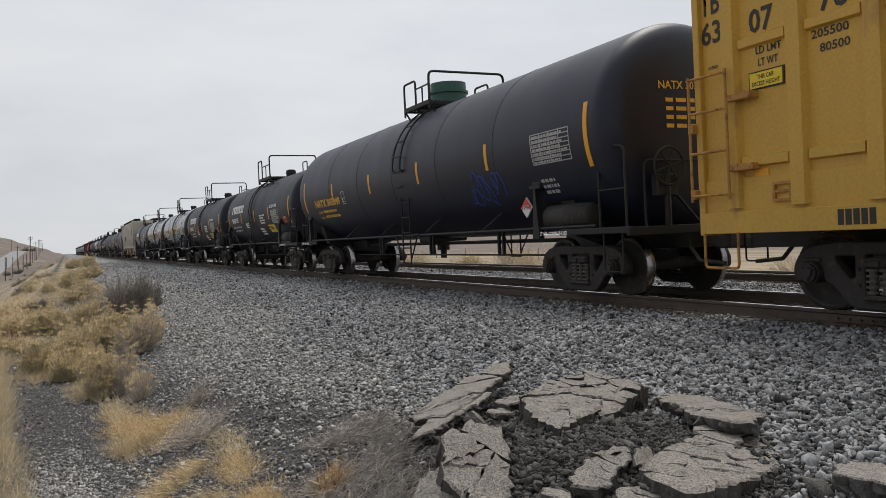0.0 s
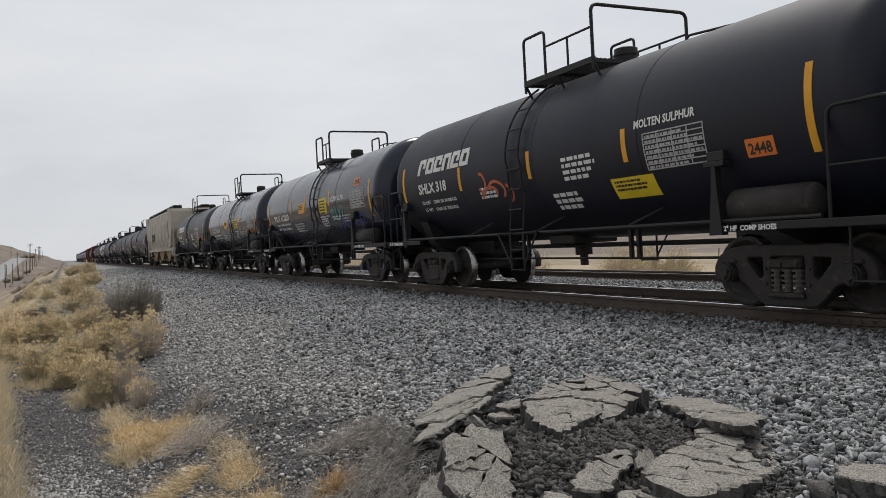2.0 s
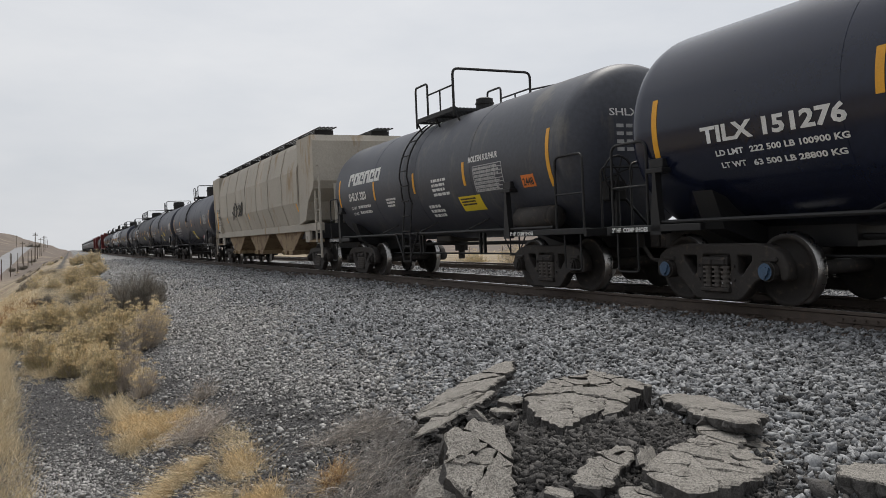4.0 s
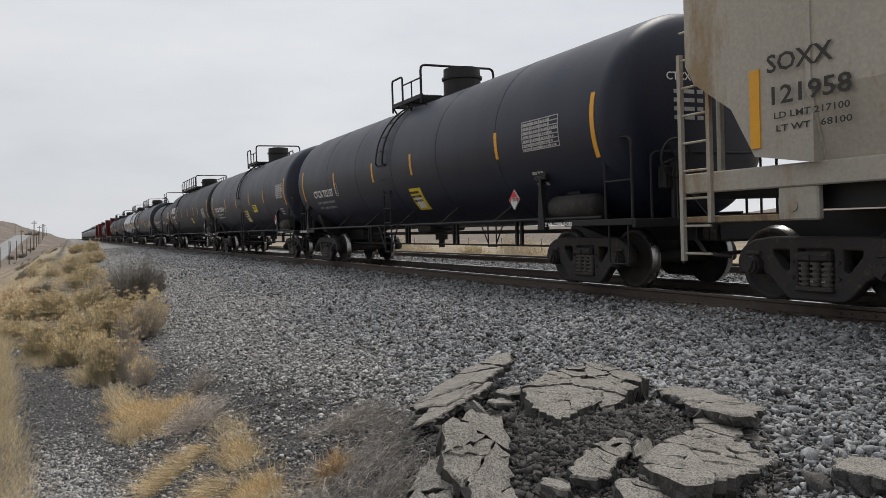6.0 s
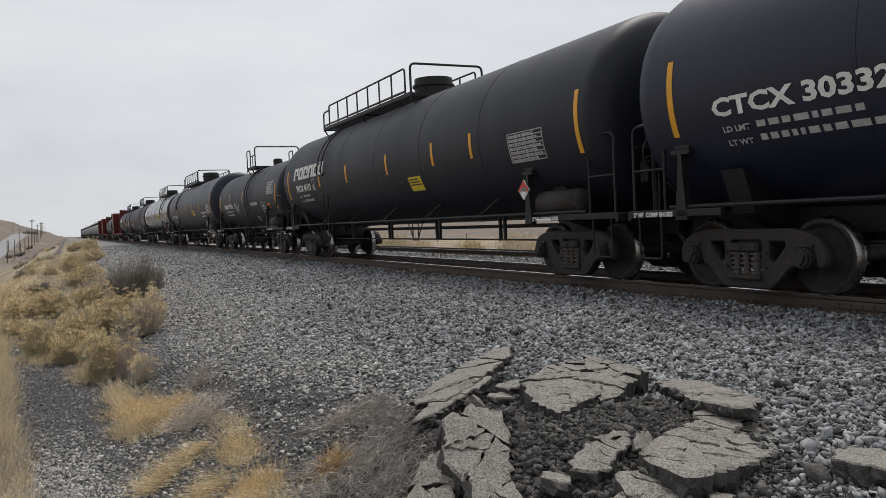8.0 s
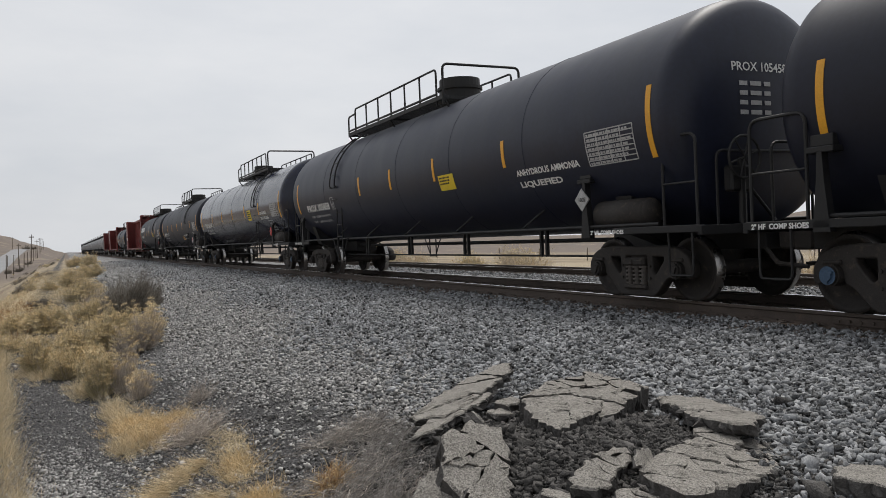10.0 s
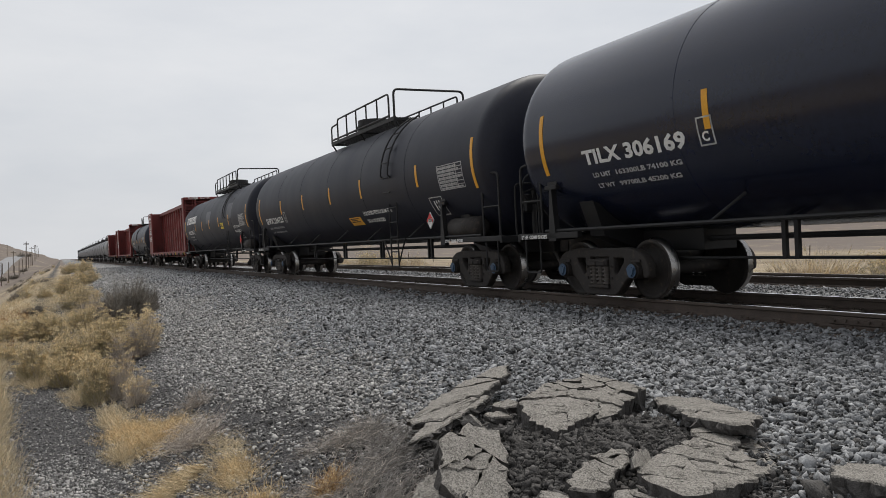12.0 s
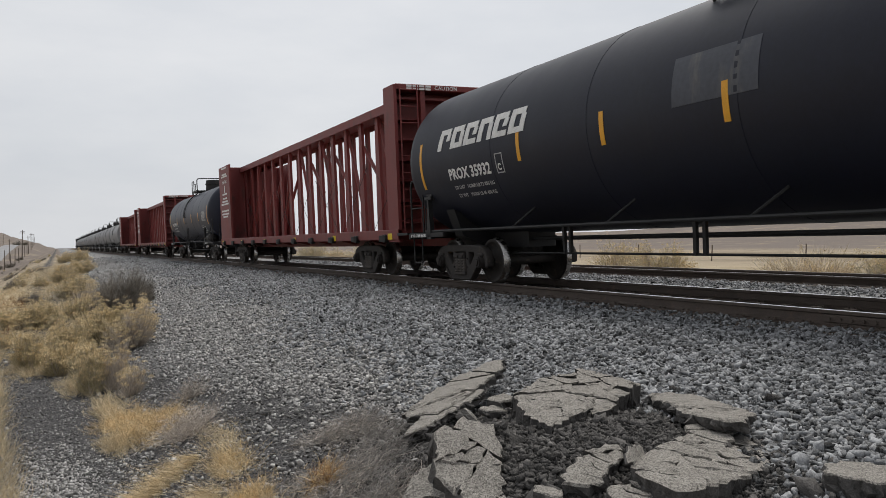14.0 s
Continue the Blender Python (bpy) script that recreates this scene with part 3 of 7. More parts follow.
def make_cap(mat):
    bm = bmesh.new()
    turn = pose(0, 0, 0, 0, 90, 0)
    for r, d, x in ((0.125, 0.2, 0.0), (0.105, 0.05, -0.115), (0.06, 0.03, -0.15)):
        bmesh.ops.create_cone(bm, cap_ends=True, segments=20, radius1=r, radius2=r, depth=d, matrix=Matrix.Translation((x, 0, 0)) @ turn)
    for k in range(3):
        a = k * 2.094 + 0.5
        bmesh.ops.create_cone(bm, cap_ends=True, segments=6, radius1=0.02, radius2=0.02, depth=0.03, matrix=Matrix.Translation((-0.15, 0.07 * math.cos(a), 0.07 * math.sin(a))) @ turn)
    me = mesh_of(bm, CAST_STEEL)
    me.materials.append(mat)
    for p in me.polygons:
        if p.center.x < -0.132:
            p.material_index = 1
    return me


def make_bolster():
    bm = bmesh.new()
    box(bm, -1.05, 1.05, -0.2, 0.2, -0.02, 0.2, 0.03)
    box(bm, -0.35, 0.35, -0.25, 0.25, 0.15, 0.27, 0.02)
    box(bm, -0.9, 0.9, -0.75, -0.62, -0.12, 0.02, 0.02)
    box(bm, -0.9, 0.9, 0.62, 0.75, -0.12, 0.02, 0.02)
    for s in (-1, 1):
        for e in (-1, 1):
            box(bm, s * 0.755 - 0.06, s * 0.755 + 0.06, e * 0.42 - 0.04, e * 0.42 + 0.04, -0.22, 0.12, 0.01)
    return mesh_of(bm, CAST_STEEL)


def make_shoe_stencil():
    """One line of white lettering for the edge of an end platform, reading towards the front."""
    me, co = text_mesh('2" HF  COMP SHOES', 0.085, 0.8, 0.0, 0.004)
    me.vertices.foreach_set("co", np.column_stack([np.zeros(len(co)), -co[:, 0], co[:, 1]]).ravel())
    me.materials.clear()
    me.materials.append(WHITE_PAINT)
    me.update()
    return me


def make_coupler():
    bm = bmesh.new()
    box(bm, -0.08, 0.08, -0.05, 0.55, -0.1, 0.1, 0.015)
    box(bm, -0.17, 0.14, -0.3, 0.0, -0.15, 0.15, 0.03)
    box(bm, 0.05, 0.2, -0.36, -0.12, -0.14, 0.14, 0.03)
    rod(bm, (-0.3, 0.35, -0.1), (-0.34, 0.1, -0.32), 0.03, 8)
    rod(bm, (-0.34, 0.1, -0.32), (-0.25, -0.3, -0.36), 0.03, 8)
    return mesh_of(bm, CAST_STEEL)


def bogies(car, tc, caps=CAST_STEEL, spin=True, simple=False):
    side, spring = proto("side", make_side_frame), proto("spring", make_spring)
    cap, wheel = proto("cap" + caps.name, lambda: make_cap(caps)), proto("wheel", make_wheel)
    axle, bolster = proto("axle", make_axle), proto("bolster", make_bolster)
    for e in (-1, 1):
        cy = e * tc / 2
        put("bolster", bolster, car, pose(0, cy, 0.5))
        for s in (-1, 1):
            if simple and s > 0:
                continue
            sf = put("side_frame", side, car, pose(s * 1.02, cy, 0.53, 0, 0, 0 if s < 0 else 180))
            for dx, dy in ((-0.06, -0.155), (-0.06, 0.0), (-0.06, 0.155)):
                put("spring", spring, sf, pose(dx, dy, 0))
            for dy in (-0.889, 0.889):
                put("bearing_cap", cap, sf, pose(-0.04, dy, -0.073))
        for dy in (-0.889, 0.889):
            ws = put("wheelset", axle, car, pose(0, cy + dy, WHEEL_R))
            put("wheel", wheel, ws, pose(-0.755, 0, 0))
            put("wheel", wheel, ws, pose(0.755, 0, 0, 0, 0, 180))
            if spin:
                KEYED_WHEELS.append((ws, cy + dy))


def shell_point(r, zc, y, a, off=0.0):
    """A point on the near side of a tank; a is the angle above its middle."""
    y -= 0.14 if r > 1.6 else 0.0
    return (-(r + off) * math.cos(a), y, zc + (r + off) * math.sin(a))


def shell_patch(name, r, zc, y0, y1, z0, z1, mat, car, off=0.005, skew=0.0, label=""):
    """A thin curved plate lying on the tank between two heights."""
    n = max(2, int(abs(z1 - z0) / 0.06) + 1)
    v = []
    for o in (off, off - 0.02):
        for i in range(n + 1):
            h = z0 + (z1 - z0) * i / n
            a = math.asin(max(-1, min(1, (h - zc) / r)))
            for y in (y0, y1):
                v.append(shell_point(r, zc, y + skew * (i / n - 0.5), a, o))
    k = 2 * (n + 1)
    f = [[2 * i, 2 * i + 1, 2 * i + 3, 2 * i + 2] for i in range(n)]
    f += [[k + 2 * i, k + 2 * i + 2, k + 2 * i + 3, k + 2 * i + 1] for i in range(n)]
    f += [[2 * i, 2 * i + 2, k + 2 * i + 2, k + 2 * i] for i in range(n)] + [[2 * i + 1, k + 2 * i + 1, k + 2 * i + 3, 2 * i + 3] for i in range(n)]
    f += [[0, k, k + 1, 1], [2 * n, 2 * n + 1, k + 2 * n + 1, k + 2 * n]]
    return link_mesh(name, v, f, mat, car, label)


def bars_patch(name, r, zc, y, z, rows, height, width, mat, car, gap=0.5, seed=0, label=""):
    """Unreadable stencilled lines: short bars wrapped on the tank, in one mesh. y is the edge where reading starts."""
    rnd = random.Random(seed)
    v, f = [], []
    for k in range(rows):
        h1 = z - k * height * (1 + gap)
        yy, end = y, y - width * rnd.uniform(0.7, 1.0)
        while yy > end + 0.03:
            w = min(rnd.uniform(0.5, 2.6) * height * 1.2, yy - end)
            b = len(v)
            for o in (0.006, -0.006):
                for hh in (h1 - height, h1):
                    a = math.asin(max(-1, min(1, (hh - zc) / r)))
                    v += [shell_point(r, zc, yy, a, o), shell_point(r, zc, yy - w, a, o)]
            f += [[b, b + 1, b + 3, b + 2], [b, b + 4, b + 5, b + 1], [b + 2, b + 3, b + 7, b + 6], [b, b + 2, b + 6, b + 4], [b + 1, b + 5, b + 7, b + 3]]
            yy -= w + height * 0.7
    if v:
        return link_mesh(name, v, f, mat, car, label)


def text_mesh(body, size, width=None, shear=0.0, bold=0.0):
    cu = bpy.data.curves.new("letters", "FONT")
    cu.body, cu.size, cu.shear, cu.offset, cu.extrude, cu.resolution_u = body, size, shear, bold, 0.0, 2
    ob = bpy.data.objects.new("letters", cu)
    scene.collection.objects.link(ob)
    me = bpy.data.meshes.new_from_object(ob.evaluated_get(bpy.context.evaluated_depsgraph_get()))
    bpy.data.objects.remove(ob)
    bpy.data.curves.remove(cu)
    n = len(me.vertices)
    co = np.zeros(n * 3)
    me.vertices.foreach_get("co", co)
    co = co.reshape(-1, 3)
    if width and n:
        co[:, 0] *= width / max(1e-6, co[:, 0].max() - co[:, 0].min())
    return me, co


def letter_tank(r, zc, body, y, z, size, mat, car, width=None, bold=0.011, label="", shear=0.0):
    """Lettering wrapped on the near side of a tank; it reads towards the front."""
    me, co = text_mesh(body, size, width, shear, bold * size / 0.3)
    out = np.zeros_like(co)
    for i, p in enumerate(co):
        a = math.asin(max(-1, min(1, (z - zc) / r))) + p[1] / r
        out[i] = shell_point(r, zc, y - p[0], a, 0.008)
    me.vertices.foreach_set("co", out.ravel())
    me.materials.clear()
    me.materials.append(mat)
    me.update()
    ob = new("lettering", me)
    ob.parent = car
    if label:
        tagged(ob, label)
    return ob


def letter_flat(body, origin, size, mat, car, width=None, bold=0.005, axis="side", label=""):
    """Lettering on a flat side (facing -x) or a flat end (facing -y)."""
    me, co = text_mesh(body, size, width, 0.0, bold * size / 0.3)
    x, y, z = origin
    if axis == "side":
        out = np.column_stack([np.full(len(co), x), y - co[:, 0], z + co[:, 1]])
    else:
        out = np.column_stack([x + co[:, 0], np.full(len(co), y), z + co[:, 1]])
    me.vertices.foreach_set("co", out.ravel())
    me.materials.clear()
    me.materials.append(mat)
    me.update()
    ob = new("lettering", me)
    ob.parent = car
    if label:
        tagged(ob, label)
    return ob


def placard(car, x, y, z, number, mat=None, s=0.18):
    """Diamond sign in its holder, facing the near side."""
    bm = bmesh.new()
    prism(bm, [(y - s, z), (y, z - s), (y + s, z), (y, z + s)], x - 0.012, x + 0.012, "x")
    pl = part("placard", bm, mat or WHITE_PAINT, car, "diamond hazard placard")
    if mat is None or mat is WHITE_PAINT:
        bm = bmesh.new()
        prism(bm, [(y - s * 0.93, z + 0.01), (y - s * 0.62, z - s * 0.3), (y - s * 0.5, z + s * 0.22), (y + s * 0.5, z + s * 0.22), (y + s * 0.62, z - s * 0.3), (y + s * 0.93, z + 0.01), (y, z + s * 0.94)], x - 0.016, x - 0.012, "x")
        part("red_field", bm, RED_SIGN, pl)
    letter_flat(number, (x - 0.018, y + s * 0.45, z - s * 0.16), s * 0.5, INK, pl, s * 0.9)


def tank_car(tc, r=1.62, zc=2.63, paint=None, over=1.15, head=0.5, square=2.9, seams=(), rail_h=0.65, dome=(-0.9, 0.45, 0.6), dome_mat=None, ladder=0.0, platform=(-1.0, 0.9), hoops="small", under="rod", spin=True, caps=None, simple=False, rail_z=1.12):
    """A tank wagon with its running gear. y runs along the track, the near side is -x, 0 is the rail's top."""
    paint = paint or TANK_BLACK
    car = new("tank_car")
    half = tc / 2 + over
    prof = []
    for i in range(9):
        u = 1 - i / 8
        u = math.sin(u * math.pi / 2)
        prof.append((-half - head * u, r * max(0.0, 1 - u ** square) ** (1 / square) if u < 1 else 0.02))
    prof += [(-half + 0.02, r)] + [(y, r) for y in np.linspace(-half + 1, half - 1, 7)] + [(half - 0.02, r)]
    prof += [(-y, q) for y, q in prof[:9][::-1]]
    v, f = lathe_y(prof, 40 if simple else 72)
    v[:, 2] += zc
    me = mesh_np(v, f, paint, True)
    tank = put("tank", me, car)
    for y in seams:
        v, f = lathe_y([(y - 0.03, r - 0.004), (y - 0.026, r + 0.005), (y + 0.026, r + 0.005), (y + 0.03, r - 0.004)], 72)
        v[:, 2] += zc
        put("jacket_band", mesh_np(v, f[:-2], paint), tank)
    bottom = zc - r
    # stub sills, saddles, end platforms
    end = tc / 2 + 2.1
    for e in (-1, 1):
        bm = bmesh.new()
        y_in, y_out = e * (tc / 2 - 1.5), e * (end - 0.35)
        box(bm, -0.33, 0.33, min(y_in, y_out), max(y_in, y_out), 0.72, 1.05, 0.01)
        prism(bm, [(-1.1, 1.0), (-0.33, 0.72), (0.33, 0.72), (1.1, 1.0), (1.3, bottom + 0.55), (0, bottom + 0.02), (-1.3, bottom + 0.55)], e * tc / 2 - 0.18, e * tc / 2 + 0.18)
        part("stub_sill", bm, BLACK_STEEL, car)
        bm = bmesh.new()
        ya, yb = sorted((e * (half - 0.15), e * (end - 0.35)))
        box(bm, -1.48, 1.48, ya, yb, 1.05, 1.08)
        box(bm, -1.5, 1.5, (yb if e > 0 else ya) - 0.04, (yb if e > 0 else ya) + 0.04, 0.95, 1.08, 0.01)
        box(bm, -1.5, -1.4, ya - (1.0 if e > 0 else 0), yb + (0 if e > 0 else 1.0), 0.99, 1.09, 0.01)
        box(bm, 1.4, 1.5, ya - (1.0 if e > 0 else 0), yb + (0 if e > 0 else 1.0), 0.99, 1.09, 0.01)
        part("end_platform", bm, BLACK_STEEL, car)
        put("coupler", proto("coupler", make_coupler), car, pose(0, e * (end - 0.05), 0.85, 0, 0, 0 if e < 0 else 180))
        if simple:
            continue
        yo = e * (end - 0.42)
        for s in (-1, 1):
            bm = bmesh.new()
            pipe(bm, hoop([(s * 1.45, e * (half - 0.1), 1.06), (s * 1.45, e * (half - 0.1), 2.28), (s * 1.45, yo, 2.28), (s * 1.45, yo, 1.06)], 0.14), 0.022)
            pipe(bm, [(s * 1.45, e * (half - 0.1), 1.65), (s * 1.45, yo, 1.65)], 0.016)
            part("corner_railing", bm, BLACK_STEEL, car)
            bm = bmesh.new()
            pipe(bm, hoop([(s * 1.46, yo - e * 0.1, 1.0), (s * 1.46, yo - e * 0.1, 0.42), (s * 1.46, yo - e * 0.55, 0.42), (s * 1.46, yo - e * 0.55, 1.0)], 0.06), 0.016)
            part("stirrup_step", bm, BLACK_STEEL, car)
        bm = bmesh.new()
        pipe(bm, hoop([(-1.1, yo, 1.06), (-1.1, yo, 2.05), (1.1, yo, 2.05), (1.1, yo, 1.06)], 0.12), 0.02)
        part("end_railing", bm, BLACK_STEEL, car)
        bm = bmesh.new()
        yk = e * tc / 2 + 0.7
        prism(bm, [(yk - 0.11, 0.95), (yk + 0.11, 0.95), (yk + 0.05, 1.5), (yk + 0.03, 1.82), (yk - 0.03, 1.82), (yk - 0.05, 1.5)], -1.5, -1.4, "x")
        box(bm, -1.5, -1.28, yk - 0.17, yk + 0.17, 1.8, 1.87, 0.01)
        box(bm, -1.46, -1.34, yk - 0.14, yk + 0.14, 1.87, 2.0, 0.01)
        part("bolster_bracket", bm, BLACK_STEEL, car)
        put("stencil", proto("shoes", make_shoe_stencil), car, pose(-1.506, yk - 0.14 if e < 0 else yk + 0.95, 1.0), "white brake shoe stencil")
    # side rails with brackets
    for s in (-1, 1):
        bm = bmesh.new()
        rod(bm, (s * 1.45, -half + 0.2, rail_z), (s * 1.45, half - 0.2, rail_z), 0.028)
        k = max(2, int(tc / 2.4))
        for i in range(1, k):
            y = -tc / 2 + i * tc / k
            a = math.radians(-46)
            rod(bm, (s * 1.45, y, rail_z), (s * r * math.cos(a), y - 0.3, zc + r * math.sin(a)), 0.02, 6)
        part("side_handrail", bm, BLACK_STEEL, car)
        if simple and s < 0:
            break
    # underside piping
    bm = bmesh.new()
    if under == "rod":
        rod(bm, (-0.55, -tc / 2 + 1.2, 0.62), (-0.55, tc / 2 - 1.2, 0.62), 0.02)
        k = max(3, int(tc / 2.9))
        for i in range(1, k):
            y = -tc / 2 + i * tc / k
            box(bm, -0.58, -0.52, y - 0.03, y + 0.03, 0.6, bottom + 0.3)
            box(bm, -0.58, -0.52, y + 0.16, y + 0.22, 0.6, bottom + 0.3)
    rod(bm, (-0.2, -tc / 2 + 1.0, bottom - 0.12), (-0.2, tc / 2 - 1.0, bottom - 0.12), 0.04)
    part("brake_rod", bm, BLACK_STEEL, car)
    outlet = tc < 15
    bm = bmesh.new()
    rod(bm, (0, 0.6, bottom + 0.05), (0, 0.6, bottom - 0.3), 0.16, 12)
    rod(bm, (0, 0.6, bottom - 0.3), (0, 0.6, bottom - 0.5), 0.08, 10)
    box(bm, -0.5, 0.5, 0.2, 1.0, bottom - 0.08, bottom + 0.1, 0.03)
    if outlet:
        part("bottom_outlet", bm, CAST_STEEL, car)
    else:
        bm.free()
    # air reservoir and brake cylinder by the leading bogie
    if not simple:
        bm = bmesh.new()
        rod(bm, (-1.24, -tc / 2 + 0.55, 1.3), (-1.24, -tc / 2 - 0.55, 1.3), 0.21, 18)
        bmesh.ops.create_uvsphere(bm, u_segments=16, v_segments=8, radius=0.2, matrix=Matrix.Translation((-1.24, -tc / 2 + 0.55, 1.3)) @ Matrix.Diagonal((1, 0.5, 1, 1)))
        bmesh.ops.create_uvsphere(bm, u_segments=16, v_segments=8, radius=0.2, matrix=Matrix.Translation((-1.24, -tc / 2 - 0.55, 1.3)) @ Matrix.Diagonal((1, 0.5, 1, 1)))
        part("air_reservoir", bm, CAST_STEEL, car, "grey cylindrical air reservoir", smooth=True)
        bm = bmesh.new()
        yb = -half - head - 0.12
        rim = [(-0.75 + 0.28 * math.cos(i * math.pi / 10), yb - 0.06, 1.95 + 0.28 * math.sin(i * math.pi / 10)) for i in range(21)]
        pipe(bm, rim, 0.02, 6)
        for i in range(3):
            rod(bm, rim[i * 3 + 1], rim[i * 3 + 11], 0.014, 6)
        rod(bm, (-0.75, yb, 1.95), (-0.75, yb, 1.06), 0.05)
        box(bm, -0.95, -0.55, yb - 0.02, yb + 0.14, 1.5, 1.85, 0.03)
        rod(bm, (-0.6, yb + 0.05, 1.6), (-0.1, yb + 0.05, 1.1), 0.025)
        part("handbrake", bm, BLACK_STEEL, car)
    # top platform, dome, railings
    top = zc + r
    dy, dr, dh = dome
    v, f = lathe_y([(-0.1, dr * 1.02), (dh * 0.55, dr), (dh * 0.56, dr * 1.1), (dh * 0.66, dr * 1.1), (dh * 0.67, dr), (dh, dr * 0.98), (dh + 0.03, dr * 0.6)], 28)
    v = v[:, [0, 2, 1]]
    v[:, 2] += top
    v[:, 1] += dy
    put("valve_housing", mesh_np(v, f, dome_mat or BLACK_STEEL), car, label="green valve housing" if dome_mat else "")
    p0, p1 = platform
    bm = bmesh.new()
    box(bm, -1.02, -0.96, p0 - 0.02, p1 + 0.02, top - 0.08, top + 0.02)
    for y in (p0, (p0 + p1) / 2, p1):
        rod(bm, (-1.0, y, top - 0.04), (-0.86, y, zc + math.sqrt(r * r - 0.86 ** 2) - 0.02), 0.025, 6)
        box(bm, -1.0, 0.2, y - 0.03, y + 0.03, top - 0.08, top - 0.03)
    deck = part("top_platform", bm, BLACK_STEEL, car)
    bm = bmesh.new()
    box(bm, 0, 0.05, p0, p1, top - 0.03, top + 0.0)
    slat = part("slat", bm, BLACK_STEEL, deck)
    slat.location.x = -0.95
    for k in range(1, 9):
        share("slat", slat, deck, Matrix.Translation((-0.95 + k * 0.09, 0, 0)))
    hh = top + rail_h
    ra, rb = p0, p1
    for sx in ((-1.0,) if simple else (-1.0, 1.0)):
        bm = bmesh.new()
        if hoops == "long":
            pipe(bm, hoop([(sx, ra + 0.35, top - 0.2), (sx, ra + 0.35, hh), (sx, rb - 0.6, hh), (sx, rb - 0.6, top - 0.1)], 0.12), 0.025)
            pipe(bm, hoop([(sx, rb - 0.6, top + rail_h * 0.8), (sx, rb, top + rail_h * 0.75), (sx, rb, top - 0.1)], 0.12), 0.025)
            pipe(bm, [(sx, ra + 0.35, top + 0.08), (sx, rb, top + 0.08)], 0.03)
            n = max(2, int((rb - ra) / 1.0))
            for i in range(1, n):
                y = ra + 0.35 + (rb - ra - 0.95) * i / n
                rod(bm, (sx, y, top - 0.1), (sx, y, hh), 0.024)
        else:
            pipe(bm, hoop([(sx, rb, top - 0.2), (sx, rb, hh - 0.02), (sx, rb - 0.68, hh - 0.02), (sx, rb - 0.68, top - 0.05)], 0.1), 0.026)
            pipe(bm, [(sx, rb - 0.68, top + rail_h * 0.62), (sx, ra, top + rail_h * 0.62)], 0.02)
            rod(bm, (sx, (ra + rb - 0.68) / 2, top - 0.1), (sx, (ra + rb - 0.68) / 2, top + rail_h * 0.62), 0.02)
        part("top_railing", bm, BLACK_STEEL, car)
    bm = bmesh.new()
    pipe(bm, hoop([(-1.0, ra, top - 0.2), (-1.0, ra, hh + 0.06), (1.0, ra, hh + 0.06), (1.0, ra, top - 0.2)], 0.14), 0.03)
    part("cross_railing", bm, BLACK_STEEL, car)
    bm = bmesh.new()
    pipe(bm, hoop([(0.95, ra - 0.05, top - 0.1), (0.95, ra - 0.05, top + 0.45), (0.95, ra - 1.3, top + 0.35), (0.95, ra - 1.3, top - 0.3)], 0.1), 0.022)
    part("valve_guard", bm, BLACK_STEEL, car)
    # side ladder: over the shell, then straight down to the rail and the step
    for off in ((-1,) if simple else (-1, 1)):
        bm = bmesh.new()
        for dyy in (0.0, 0.45):
            y = ladder + dyy
            pts = []
            for i in range(15):
                a = math.radians(62 - i * 6)
                x, _, z = shell_point(r, zc, y, a, 0.07)
                if x < -1.49 + 0.0 and a < 0:
                    x = -1.49
                pts.append((-off * x, y, z))
            pts += [(off * 1.5, y, rail_z), (off * 1.5, y, 0.45)]
            pipe(bm, pts, 0.02, 6)
            pipe(bm, [(off * 1.5, y, rail_z), (off * 1.5, y + (0.45 if dyy else -0.45), rail_z + 0.02), (off * 1.5, y, 0.55)], 0.018, 6)
        z = 0.47
        while z < zc + r * 0.85:
            if z > zc - 0.5:
                a = math.asin(min(1, (z - zc) / (r + 0.07)))
                x = -(r + 0.07) * math.cos(a)
            else:
                x = -1.5
            rod(bm, (-off * x, ladder, z), (-off * x, ladder + 0.45, z), 0.016, 6)
            z += 0.36
        part("side_ladder", bm, BLACK_STEEL, car)
    bogies(car, tc, caps or CAST_STEEL, spin, simple)
    return car


def stripes(car, r, zc, half, ys, mat=None, h=0.49, w=0.1, z=None, ends=True):
    z = zc - 0.12 if z is None else z
    for y in ys:
        shell_patch("reflective_strip", r, zc, y - w / 2, y + w / 2, z - h / 2, z + h / 2, mat or STRIPE, car)
    if ends:
        for y in (-half + 0.3, half - 0.3):
            shell_patch("reflective_strip", r, zc, y - w / 2, y + w / 2, zc - 0.6, zc + 0.38, mat or STRIPE, car)


def data_table(car, r, zc, y, z, w=1.0, h=0.8, seed=1):
    """White-framed table of stencilled figures."""
    n = 7
    for k in range(n + 1):
        zz = z + h / 2 - k * h / n
        shell_patch("table_line", r, zc, y - w / 2, y + w / 2, zz - 0.008, zz + 0.008, DIM_PAINT, car)
    for k in range(5):
        yy = y + w / 2 - k * w / 4
        shell_patch("table_line", r, zc, yy - 0.008, yy + 0.008, z - h / 2, z + h / 2, DIM_PAINT, car)
    bars_patch("stencilled_marking", r, zc, y + w / 2 - 0.04, z + h / 2 - 0.03, n, h / n * 0.45, w * 0.95, DIM_PAINT, car, 1.2, seed)


